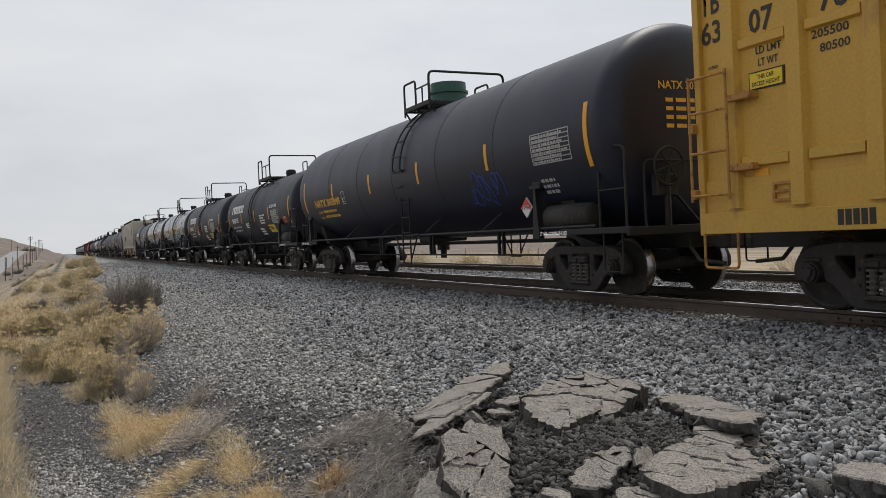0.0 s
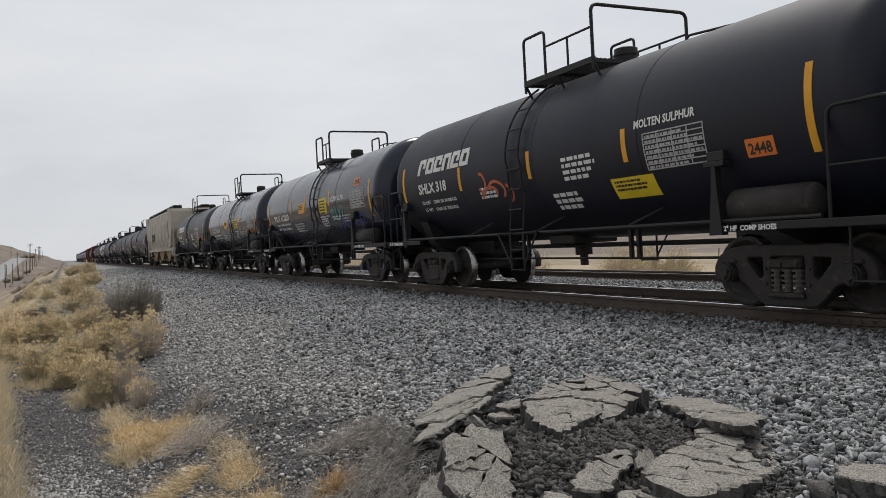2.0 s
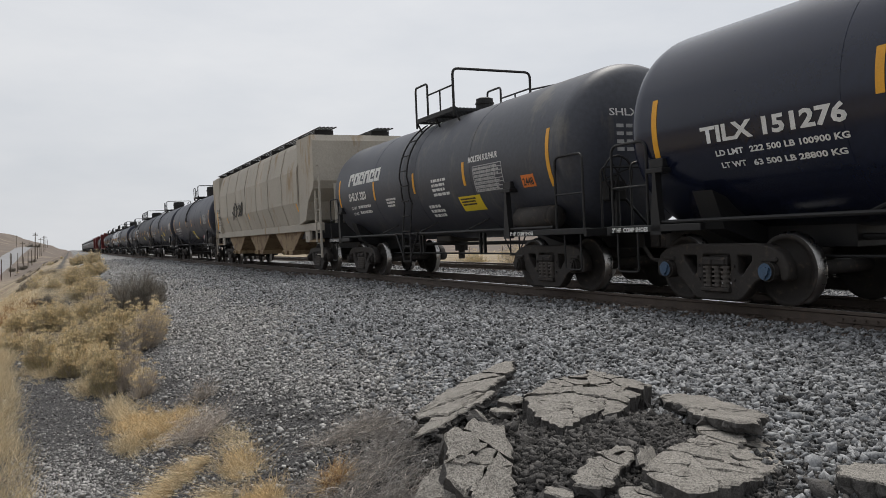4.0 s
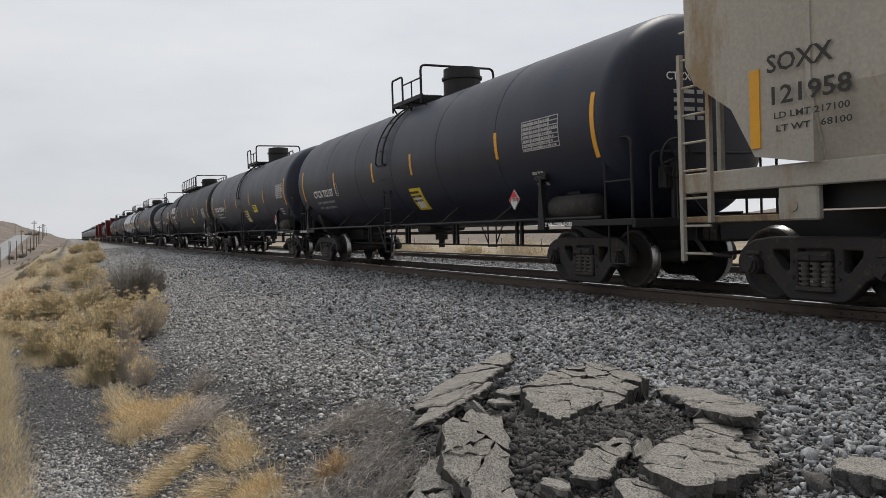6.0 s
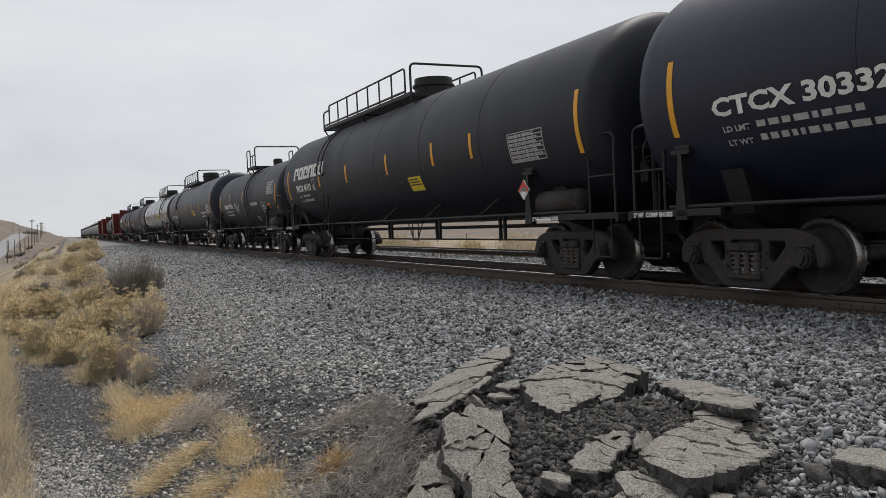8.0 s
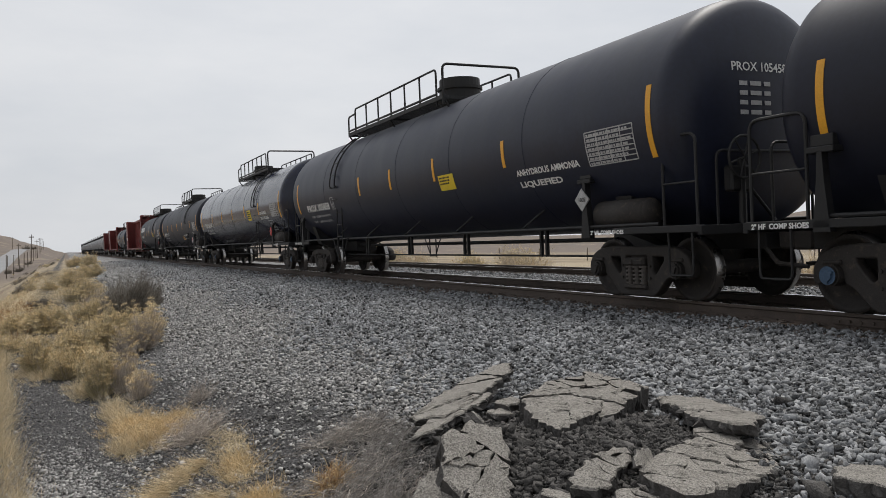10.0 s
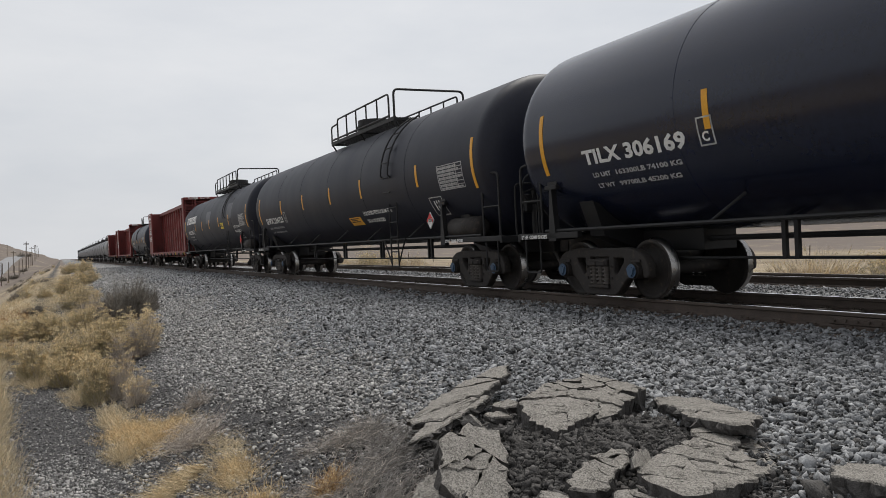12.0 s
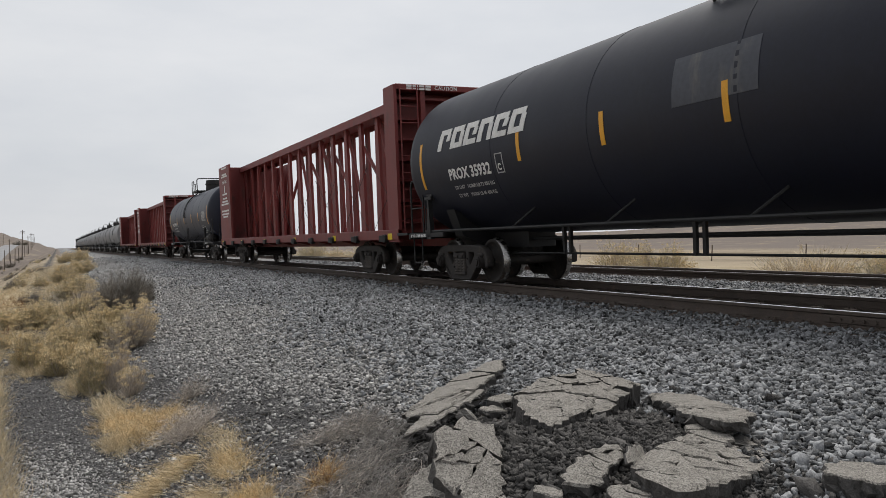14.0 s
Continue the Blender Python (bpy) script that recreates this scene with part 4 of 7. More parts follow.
def skewed_logo(car, r, zc, y, z, h, w):
    """Plain white slanted blocks in place of a painted company mark."""
    n = 6
    step = w / n
    for k in range(n):
        y0 = y - k * step
        k0 = dict(off=0.008, skew=-0.25 * h)
        shell_patch("painted_mark", r, zc, y0 - step * 0.3, y0, z - h / 2, z + h / 2, WHITE_PAINT, car, **k0)
        shell_patch("painted_mark", r, zc, y0 - step * 0.88, y0 - step * 0.3, z + h * 0.24, z + h / 2, WHITE_PAINT, car, off=0.008, skew=-0.06 * h)
        shell_patch("painted_mark", r, zc, y0 - step * 0.88, y0 - step * 0.62, z - h * (0.5 if k % 2 else 0.1), z + h * 0.24, WHITE_PAINT, car, off=0.0085, skew=-0.15 * h)
        if k % 3:
            shell_patch("painted_mark", r, zc, y0 - step * 0.8, y0 - step * 0.2, z - h / 2, z - h * 0.26, WHITE_PAINT, car, off=0.0083, skew=-0.06 * h)


def panel(car, r, zc, y, z, w, h, mat, rows=4, seed=3, ink=None, skew=0.0):
    p = shell_patch("notice_panel", r, zc, y - w / 2, y + w / 2, z - h / 2, z + h / 2, mat, car, 0.006, skew)
    bars_patch("notice_lines", r + 0.006, zc, y + w * 0.42, z + h * 0.36, rows, h * 0.1, w * 0.85, ink or INK, car, 0.9, seed)
    return p


def scrawl(car, r, zc, y, z, w, h, mat, seed=1, n=14, thick=0.035):
    """Sprayed scribble of looping strokes."""
    rnd = random.Random(seed)
    v, f = [], []
    for k in range(n):
        cy, cz = y - w * (k + 0.5) / n, z + rnd.uniform(-0.25, 0.25) * h
        ry, rz, t0, t1, tilt = w / n * rnd.uniform(0.5, 1.0), h * rnd.uniform(0.2, 0.5), rnd.uniform(0, 3), rnd.uniform(3.5, 6.5), rnd.uniform(-0.4, 0.4)
        prev = None
        for i in range(13):
            t = t0 + (t1 - t0) * i / 12
            py, pz = cy + ry * math.cos(t) + tilt * rz * math.sin(t), cz + rz * math.sin(t)
            a = math.asin(max(-1, min(1, (pz - zc) / r)))
            nx = (math.cos(t), math.sin(t))
            b = len(v)
            for s in (-0.5, 0.5):
                aa = a + s * thick * nx[1] / r
                for o in (0.007, -0.005):
                    v.append(shell_point(r, zc, py + s * thick * nx[0], aa, o))
            if i:
                c = b - 4
                f += [[c, c + 2, b + 2, b], [c, b, b + 1, c + 1], [c + 2, c + 3, b + 3, b + 2]]
    return link_mesh("sprayed_graffiti", v, f, mat, car, "sprayed graffiti scribble")

def boxcar():
    """Yellow high-cube boxcar with ribbed sides; its rear end is at y = +9.15."""
    car = new("boxcar")
    L, W, z0, z1 = 9.1, 1.53, 1.0, 5.1
    bm = bmesh.new()
    box(bm, -W + 0.06, W - 0.06, -L, L, z0 + 0.15, z1 - 0.02)
    box(bm, -W + 0.03, -W + 0.09, -L, L, z0 + 0.02, z0 + 0.6, 0.005)
    part("body", bm, YELLOW_CAR, car)
    bm = bmesh.new()
    prism(bm, [(-W, z1 - 0.06), (W, z1 - 0.06), (W - 0.2, z1 + 0.12), (-W + 0.2, z1 + 0.12)], -L, L)
    part("roof", bm, YELLOW_CAR, car)
    for y in (L - 0.02, -L + 0.02):
        bm = bmesh.new()
        box(bm, -W - 0.01, -W + 0.3, y - 0.05, y + 0.05, z0 - 0.08, z1, 0.01)
        part("corner_post", bm, YELLOW_CAR, car)
    posts = [L - 0.55 - i * 0.93 for i in range(19)]
    for y in posts:
        bm = bmesh.new()
        prism(bm, [(-W + 0.07, y - 0.13), (-W - 0.03, y - 0.09), (-W - 0.03, y + 0.09), (-W + 0.07, y + 0.13)], z0 + 0.24, z1 - 0.1, "z")
        part("side_post", bm, YELLOW_CAR, car)
    for a, b in zip(posts, posts[1:]):
        for zz in (1.78, 3.17, 4.55):
            bm = bmesh.new()
            prism(bm, [(-W + 0.07, zz - 0.075), (-W + 0.005, zz - 0.05), (-W + 0.005, zz + 0.05), (-W + 0.07, zz + 0.075)], b + 0.135, a - 0.135)
            part("side_rib", bm, YELLOW_CAR, car)
    bm = bmesh.new()
    box(bm, -W - 0.012, -W + 0.04, -L, L - 0.06, z0 - 0.06, z0 + 0.2, 0.006)
    part("side_sill", bm, YELLOW_CAR, car)
    bm = bmesh.new()
    box(bm, -0.33, 0.33, -L - 0.3, L + 0.3, 0.72, 1.04)
    for s in (-5.2, 5.2):
        box(bm, -1.3, 1.3, s - 0.2, s + 0.2, 0.8, 1.04)
    rod(bm, (-0.9, L - 1.2, 0.75), (-0.4, L - 3.0, 0.7), 0.04)
    part("centre_sill", bm, BLACK_STEEL, car)
    bm = bmesh.new()
    ya, yb = L + 0.05, L - 0.56
    for y in (ya, yb):
        rod(bm, (-W - 0.09, y, 1.35), (-W - 0.09, y, 2.92), 0.018)
    for z in (1.42, 1.95, 2.45, 2.88):
        rod(bm, (-W - 0.09, ya, z), (-W - 0.09, yb, z), 0.018)
    part("corner_ladder", bm, RUST_YELLOW, car)
    bm = bmesh.new()
    for z in (1.72, 2.55):
        box(bm, -W - 0.09, -W + 0.06, yb - 0.36, yb + 0.01, z - 0.04, z + 0.04, 0.008)
        box(bm, -W - 0.1, -W + 0.02, ya - 0.05, ya + 0.03, z - 0.34, z - 0.22, 0.008)
    part("ladder_bracket", bm, RUST_YELLOW, car)
    bm = bmesh.new()
    pipe(bm, hoop([(-W - 0.02, L - 0.06, z0 - 0.05), (-W - 0.02, L - 0.06, 0.52), (-W - 0.02, L - 0.6, 0.52), (-W - 0.02, L - 0.6, z0 - 0.05)], 0.06), 0.018)
    part("stirrup_step", bm, RUST_YELLOW, car)
    bm = bmesh.new()
    for y in (L - 1.25,):
        box(bm, -W - 0.008, -W + 0.07, y - 0.13, y + 0.13, 1.29, 1.32)
        box(bm, -W - 0.008, -W + 0.07, y - 0.13, y + 0.13, 1.48, 1.51)
        box(bm, -W - 0.008, -W + 0.07, y - 0.13, y - 0.1, 1.32, 1.48)
        box(bm, -W - 0.008, -W + 0.07, y + 0.1, y + 0.13, 1.32, 1.48)
        box(bm, -W + 0.0, -W + 0.07, y - 0.1, y + 0.1, 1.39, 1.42)
    part("card_holder", bm, RUST_YELLOW, car)
    bm = bmesh.new()
    box(bm, -W + 0.045, -W + 0.066, L - 1.03, L - 0.83, 1.2, 1.68)
    part("reflective_panel", bm, STRIPE, car, "bright amber reflective panel")
    bm = bmesh.new()
    box(bm, -W + 0.045, -W + 0.066, L - 1.3, L - 0.8, 2.6, 2.81)
    sign = part("notice_panel", bm, INK, car, "black-bordered yellow warning panel")
    bm = bmesh.new()
    box(bm, -W + 0.035, -W + 0.047, L - 1.28, L - 0.82, 2.618, 2.792)
    part("panel_face", bm, YELLOW_SIGN, sign)
    face = -W + 0.054
    letter_flat("THIS CAR", (face - 0.022, L - 0.93, 2.718), 0.07, INK, car, 0.24)
    letter_flat("EXCESS HEIGHT", (face - 0.022, L - 0.85, 2.64), 0.07, INK, car, 0.4)
    letter_flat("LT WT", (face, L - 0.93, 2.87), 0.12, INK, car, 0.28)
    letter_flat("LD LMT", (face, L - 0.9, 3.01), 0.12, INK, car, 0.36)
    letter_flat("205500", (face, L - 1.66, 3.0), 0.13, INK, car, 0.45)
    letter_flat("80500", (face, L - 1.76, 2.84), 0.13, INK, car, 0.36)
    letter_flat("63", (face, L - 0.06, 3.3), 0.38, INK, car, 0.32, 0.006)
    letter_flat("07", (face, L - 0.82, 3.27), 0.38, INK, car, 0.35, 0.006)
    letter_flat("78", (face, L - 1.76, 3.27), 0.38, INK, car, 0.35, 0.006)
    letter_flat("TB", (face, L - 0.06, 3.66), 0.38, INK, car, 0.32, 0.006)
    letter_flat("A-END", (face, L - 0.16, 2.98), 0.06, INK, car, 0.16)
    for k in range(2):
        bm = bmesh.new()
        for j in range(5):
            box(bm, -W - 0.016, -W - 0.01, L - 1.95 - j * 0.09 - 0.07, L - 1.95 - j * 0.09, 1.1 - k * 0.07 - 0.035, 1.16 - k * 0.07)
        part("stencilled_lines", bm, INK, car)
    put("coupler", proto("coupler", make_coupler), car, pose(0, L + 0.5, 0.85, 0, 0, 180))
    put("coupler", proto("coupler", make_coupler), car, pose(0, -L - 0.5, 0.85))
    bogies(car, 13.9)
    return car


def centerbeam(length=22.6, tc=16.6, spin=True, simple=False):
    """Oxide-red centre-beam lumber car: bulkheads, open truss wall, deck."""
    car = new("lumber_car")
    h, z0, z1 = length / 2, 1.15, 4.68
    bm = bmesh.new()
    box(bm, -1.4, 1.4, -h, h, z0 - 0.04, z0 + 0.04)
    box(bm, -0.3, 0.3, -h - 0.5, h + 0.5, 0.75, z0 - 0.04)
    for i in range(9):
        y = -h + (i + 0.5) * length / 9
        prism(bm, [(-1.38, z0 - 0.05), (-0.3, 0.8), (0.3, 0.8), (1.38, z0 - 0.05)], y - 0.03, y + 0.03)
    part("deck", bm, RED_CAR, car)
    for s in (-1, 1):
        bm = bmesh.new()
        box(bm, s * 1.42 - 0.05, s * 1.42 + 0.05, -h, h, z0 - 0.2, z0 + 0.05, 0.01)
        part("side_sill", bm, RED_CAR, car)
        if simple and s > 0:
            continue
        for i in range(11):
            y = -h + 0.9 + i * (length - 1.8) / 10
            bm = bmesh.new()
            rod(bm, (s * 1.42, y - 0.12, z0 - 0.16), (s * 1.54, y - 0.12, z0 - 0.16), 0.1, 10)
            box(bm, s * 1.5 - 0.04, s * 1.5 + 0.04, y - 0.2, y + 0.2, z0 - 0.24, z0 - 0.08, 0.01)
            part("winch", bm, BLACK_STEEL, car)
        for i in range(6):
            y = -h + 0.5 + i * (length - 1.0) / 5
            bm = bmesh.new()
            box(bm, s * 1.474 - 0.006, s * 1.474 + 0.006, y - 0.13, y + 0.13, z0 - 0.19, z0 - 0.04)
            part("reflective_panel", bm, YELLOW_SIGN, car)
    # bulkheads
    for e in (-1, 1):
        bm = bmesh.new()
        y = e * h
        box(bm, -1.35, 1.35, y - e * 0.62 - 0.02, y - e * 0.62 + 0.02, z0, z1 - 0.1)
        bulk = part("bulkhead", bm, RED_CAR, car)
        for k in range(7):
            zz = z0 + 0.25 + k * 0.5
            bm = bmesh.new()
            prism(bm, [(y - e * 0.6, zz - 0.06), (y - e * 0.25, zz - 0.03), (y - e * 0.25, zz + 0.03), (y - e * 0.6, zz + 0.06)], -1.3, 1.3, "x")
            part("rib", bm, RED_CAR, bulk)
        for s in (-1, 1):
            bm = bmesh.new()
            prism(bm, [(y, z0 - 0.25), (y, z1), (y - (2.5 if e > 0 else -0.66), z1), (y - (2.5 if e > 0 else -0.66), z0 - 0.25)], s * 1.4 - 0.04, s * 1.4 + 0.04, "x")
            part("bulkhead_side", bm, RED_CAR, bulk)
        for x in (-0.65, 0.65):
            bm = bmesh.new()
            box(bm, x - 0.06, x + 0.06, min(y - e * 0.25, y - e * 0.05), max(y - e * 0.25, y - e * 0.05), z0, z1 - 0.05)
            part("bulkhead_post", bm, RED_CAR, bulk)
        bm = bmesh.new()
        box(bm, -1.38, 1.38, min(y, y - e * 0.66), max(y, y - e * 0.66), z1 - 0.12, z1 + 0.02, 0.01)
        part("top_plate", bm, RED_CAR, bulk)
        if not simple:
            bm = bmesh.new()
            for sx in (-1.3, -0.85):
                rod(bm, (sx, y + e * 0.06, z0), (sx, y + e * 0.06, z1), 0.018)
            for k in range(9):
                rod(bm, (-1.3, y + e * 0.06, z0 + 0.2 + k * 0.4), (-0.85, y + e * 0.06, z0 + 0.2 + k * 0.4), 0.016)
            part("end_ladder", bm, RED_CAR, car)
            bm = bmesh.new()
            box(bm, -1.5, 1.5, y + e * 0.05 - 0.02, y + e * 0.6 + 0.02, z0 - 0.1, z0 - 0.04) if e > 0 else box(bm, -1.5, 1.5, y - 0.62, y - 0.03, z0 - 0.1, z0 - 0.04)
            part("end_platform", bm, BLACK_STEEL, car)
    # centre wall: top chord, posts, cables
    bm = bmesh.new()
    box(bm, -0.5, 0.5, -h + 0.6, h - 0.6, z1 - 0.08, z1 - 0.02)
    for s in (-0.5, 0.5):
        box(bm, s - 0.03, s + 0.03, -h + 0.6, h - 0.6, z1 - 0.24, z1 + 0.0)
    part("top_chord", bm, RED_CAR, car)
    n = 15
    for i in range(n + 1):
        y = -h + 1.1 + i * (length - 2.2) / n
        for s in (-1, 1):
            bm = bmesh.new()
            prism(bm, [(y - 0.2, z0), (y + 0.2, z0), (y + 0.11, z1 - 0.2), (y - 0.11, z1 - 0.2)], s * 0.36 - 0.045, s * 0.36 + 0.045, "x")
            part("post", bm, RED_CAR, car)
        if i < n:
            y2 = y + (length - 2.2) / n
            foot, head = (y, y2) if i < n / 2 else (y2, y)
            bm = bmesh.new()
            rod(bm, (-0.3, foot, z0 + (0.3 if i % 2 else 1.5)), (-0.3, head, z1 - (0.25 if i % 2 else 0.9)), 0.055, 6)
            part("brace", bm, RED_CAR, car)
    if not simple:
        bm = bmesh.new()
        for i in range(7):
            y = -h + 1.6 + i * (length - 3.2) / 7
            rod(bm, (-0.52, y, z0 + 0.05), (-0.52, y + 2.4, z1 - 1.6), 0.007, 5)
            rod(bm, (-0.53, y + 2.4, z0 + 0.05), (-0.53, y, z1 - 1.6), 0.007, 5)
        part("tie_down_cable", bm, BLACK_STEEL, car)
    # warning lettering on the far bulkhead's side and the near one's top
    x = -1.445
    for y in (h - 0.05, ):
        letter_flat("WARNING", (x, y - 0.7, 3.85), 0.22, WHITE_PAINT, car, 1.1)
        bm = bmesh.new()
        rnd = random.Random(4)
        for k, zz in enumerate((4.55, 4.25, 4.15, 3.3, 3.1, 2.95, 2.82, 2.5, 2.35, 2.22)):
            w = rnd.uniform(1.0, 1.9)
            for j in range(4):
                box(bm, x - 0.004, x + 0.006, y - 1.25 + w / 2 - (j + 0.85) * w / 4, y - 1.25 + w / 2 - j * w / 4, zz, zz + 0.08)
        box(bm, x - 0.004, x + 0.006, y - 1.32, y - 1.18, 3.42, 3.75)
        part("stencilled_lines", bm, WHITE_PAINT, car)
    letter_flat("CAUTION", (-0.35, -h - 0.012, z1 - 0.1), 0.13, WHITE_PAINT, car, 0.62, axis="end")
    bm = bmesh.new()
    for k in range(2):
        for j in range(4):
            box(bm, -1.1 + j * 0.17, -1.1 + j * 0.17 + 0.14, -h - 0.014, -h - 0.004, z1 - 0.05 - k * 0.07, z1 - 0.0 - k * 0.07)
    part("stencilled_lines", bm, WHITE_PAINT, car)
    for e in (-1, 1):
        put("coupler", proto("coupler", make_coupler), car, pose(0, e * (h + 0.85), 0.85, 0, 0, 0 if e < 0 else 180))
    bogies(car, tc, spin=spin, simple=simple)
    return car


def hopper():
    """Weathered pale covered hopper with bulged sides and sloped ends."""
    car = new("hopper_car")
    h = 9.7
    side = [(1.38, 1.62), (1.62, 2.4), (1.62, 3.5), (1.42, 4.35), (1.32, 4.52)]
    outline = [(-a, b) for a, b in side] + [(a, b) for a, b in side[::-1]]
    bm = bmesh.new()
    prism(bm, outline, -h + 1.9, h - 1.9)
    part("body", bm, HOPPER_PAINT, car)
    for e in (-1, 1):
        bm = bmesh.new()
        y, q = e * h, e * (h - 1.9)
        prism(bm, [(q, 1.62), (y - e * 1.1, 1.75), (y - e * 0.75, 2.35), (y - e * 0.15, 2.75), (y, 3.0), (y, 4.3), (y - e * 0.1, 4.5), (q, 4.52)][::e], -1.58, 1.58, "x")
        part("end_slope", bm, HOPPER_PAINT, car)
    for k in range(1, 9):
        y = -h + 1.9 + (k - 1) * (2 * h - 3.8) / 7
        bm = bmesh.new()
        prism(bm, [(-a - 0.022, b) for a, b in side] + [(-a + 0.02, b) for a, b in side[::-1]], y - 0.03, y + 0.03)
        part("seam_rib", bm, HOPPER_PAINT, car)
    for s in (-1, 1):
        bm = bmesh.new()
        box(bm, s * 1.4 - 0.06, s * 1.4 + 0.06, -h - 0.2, h + 0.2, 1.38, 1.64, 0.015)
        part("side_sill", bm, HOPPER_PAINT, car)
        bm = bmesh.new()
        for j in range(5):
            box(bm, s * 1.0 - 0.3 + j * 0.13, s * 1.0 - 0.24 + j * 0.13, -h, h, 4.72, 4.75)
        for j in range(10):
            y = -h + 0.6 + j * (2 * h - 1.2) / 9
            box(bm, s * 1.0 - 0.3, s * 1.0 + 0.34, y - 0.03, y + 0.03, 4.5, 4.72)
        part("roof_walk", bm, BLACK_STEEL, car)
    for k in range(3):
        yc = (k - 1) * 5.0
        bm = bmesh.new()
        prism(bm, [(yc - 2.2, 1.5), (yc + 2.2, 1.5), (yc + 0.75, 0.72), (yc - 0.75, 0.72)], -1.3, 1.3, "x")
        box(bm, -1.35, 1.35, yc - 0.8, yc + 0.8, 0.55, 0.72, 0.01)
        rod(bm, (-1.42, yc - 0.1, 0.64), (-1.3, yc - 0.1, 0.64), 0.09, 10)
        rod(bm, (-1.42, yc + 0.55, 0.64), (-1.3, yc + 0.55, 0.64), 0.06, 10)
        part("hopper_bay", bm, material("rust_stained_hopper_bay", (0.26, 0.19, 0.11), 0.75, spread=0.3, scale=2, fine=30, bump=0.15, second=(0.16, 0.1, 0.06), second_at=0.5) if k == 0 else bpy.data.materials["rust_stained_hopper_bay"], car)
        bm = bmesh.new()
        box(bm, -0.5, 0.5, yc - 1.2, yc + 1.2, 4.5, 4.66, 0.03)
        part("roof_hatch", bm, HOPPER_PAINT, car)
    bm = bmesh.new()
    box(bm, -0.33, 0.33, -h - 0.7, h + 0.7, 0.75, 1.1)
    for e in (-1, 1):
        box(bm, -1.33, 1.33, e * (h + 0.12) - 0.06, e * (h + 0.12) + 0.06, 1.3, 1.6)
        # added dark block, not sill: stands in for the shade under the end slope
        box(bm, -1.2, 1.2, min(e * (h - 1.3), e * (h - 3.4)), max(e * (h - 1.3), e * (h - 3.4)), 1.12, 1.5)
    part("centre_sill", bm, BLACK_STEEL, car)
    for e in (-1, 1):
        for s in (-1, 1):
            bm = bmesh.new()
            y = e * (h - 1.55)
            box(bm, s * 1.38 - 0.05, s * 1.38 + 0.05, y - 0.27, y + 0.27, 1.0, 1.39, 0.02)
            rod(bm, (s * 1.42, y + 0.05, 1.16), (s * 1.45, y + 0.05, 1.16), 0.06, 10)
            part("bolster_bracket", bm, HOPPER_PAINT, car)
            bm = bmesh.new()
            box(bm, s * 1.4 - 0.04, s * 1.4 + 0.04, min(e * (h + 0.2), e * (h - 1.3)), max(e * (h + 0.2), e * (h - 1.3)), 1.0, 1.08, 0.01)
            part("lower_rail", bm, bpy.data.materials["rust_stained_hopper_bay"], car)
    for e in (-1, 1):
        bm = bmesh.new()
        for y in (e * (h + 0.22), e * (h - 0.28)):
            box(bm, -1.5, -1.44, y - 0.03, y + 0.03, 0.5 if y * e > h else 1.0, 4.4 if y * e < h else 3.2)
        for j in range(9):
            rod(bm, (-1.47, e * (h + 0.22), 0.6 + j * 0.36), (-1.47, e * (h - 0.28), 0.6 + j * 0.36), 0.016, 6)
        part("corner_ladder", bm, HOPPER_PAINT, car)
        bm = bmesh.new()
        rod(bm, (-0.9, e * (h + 0.1), 1.6), (-0.9, e * (h + 0.1), 2.9), 0.05)
        rod(bm, (0.9, e * (h + 0.1), 1.6), (0.9, e * (h + 0.1), 2.9), 0.05)
        part("end_post", bm, HOPPER_PAINT, car)
        put("coupler", proto("coupler", make_coupler), car, pose(0, e * (h + 1.0), 0.85, 0, 0, 0 if e < 0 else 180))
    x = -1.645
    for y in (h - 3.85, h - 9.0, -h + 2.2):
        bm = bmesh.new()
        prism(bm, [(-1.395 - 0.01, 1.72), (-1.6 - 0.012, 2.36), (-1.6, 2.36), (-1.39, 1.72)], y - 0.06, y + 0.06)
        part("reflective_strip", bm, STRIPE, car)
    bm = bmesh.new()
    box(bm, -1.6, -1.575, h - 1.2, h - 1.06, 1.84, 2.74)
    part("reflective_strip", bm, STRIPE, car)
    letter_flat("121958", (x, h - 1.35, 2.3), 0.28, INK, car, 1.0, 0.005)
    letter_flat("SOXX", (x, h - 1.35, 2.66), 0.28, INK, car, 0.85, 0.005)
    letter_flat("LD LMT 217100", (x + 0.02, h - 1.42, 2.14), 0.1, INK, car, 0.95)
    letter_flat("LT WT   68100", (x + 0.05, h - 1.42, 2.0), 0.1, INK, car, 0.95)
    scrawl(car, 30.0, 3.1, h - 5.4, 2.7, 2.4, 0.7, INK, 5, 10, 0.07).location.x = 30.0 - 1.645
    bogies(car, 16.4)
    return car


def locomotive():
    """Dark distant engine at the tail of the train."""
    car = new("locomotive")
    bm = bmesh.new()
    box(bm, -1.0, 1.0, -8.5, 8.8, 1.5, 4.2, 0.15)
    box(bm, -1.55, 1.55, -10.4, -7.6, 1.5, 4.75, 0.12)
    box(bm, -1.0, 1.0, -11, -10.3, 1.5, 3.4, 0.1)
    part("body", bm, BLACK_STEEL, car)
    bm = bmesh.new()
    box(bm, -1.5, 1.5, -11.2, 11.2, 1.2, 1.5, 0.03)
    box(bm, -1.3, 1.3, -3, 3, 0.5, 1.2, 0.1)
    part("underframe", bm, BLACK_STEEL, car)
    bogies(car, 14.0, spin=False, simple=True)
    return car


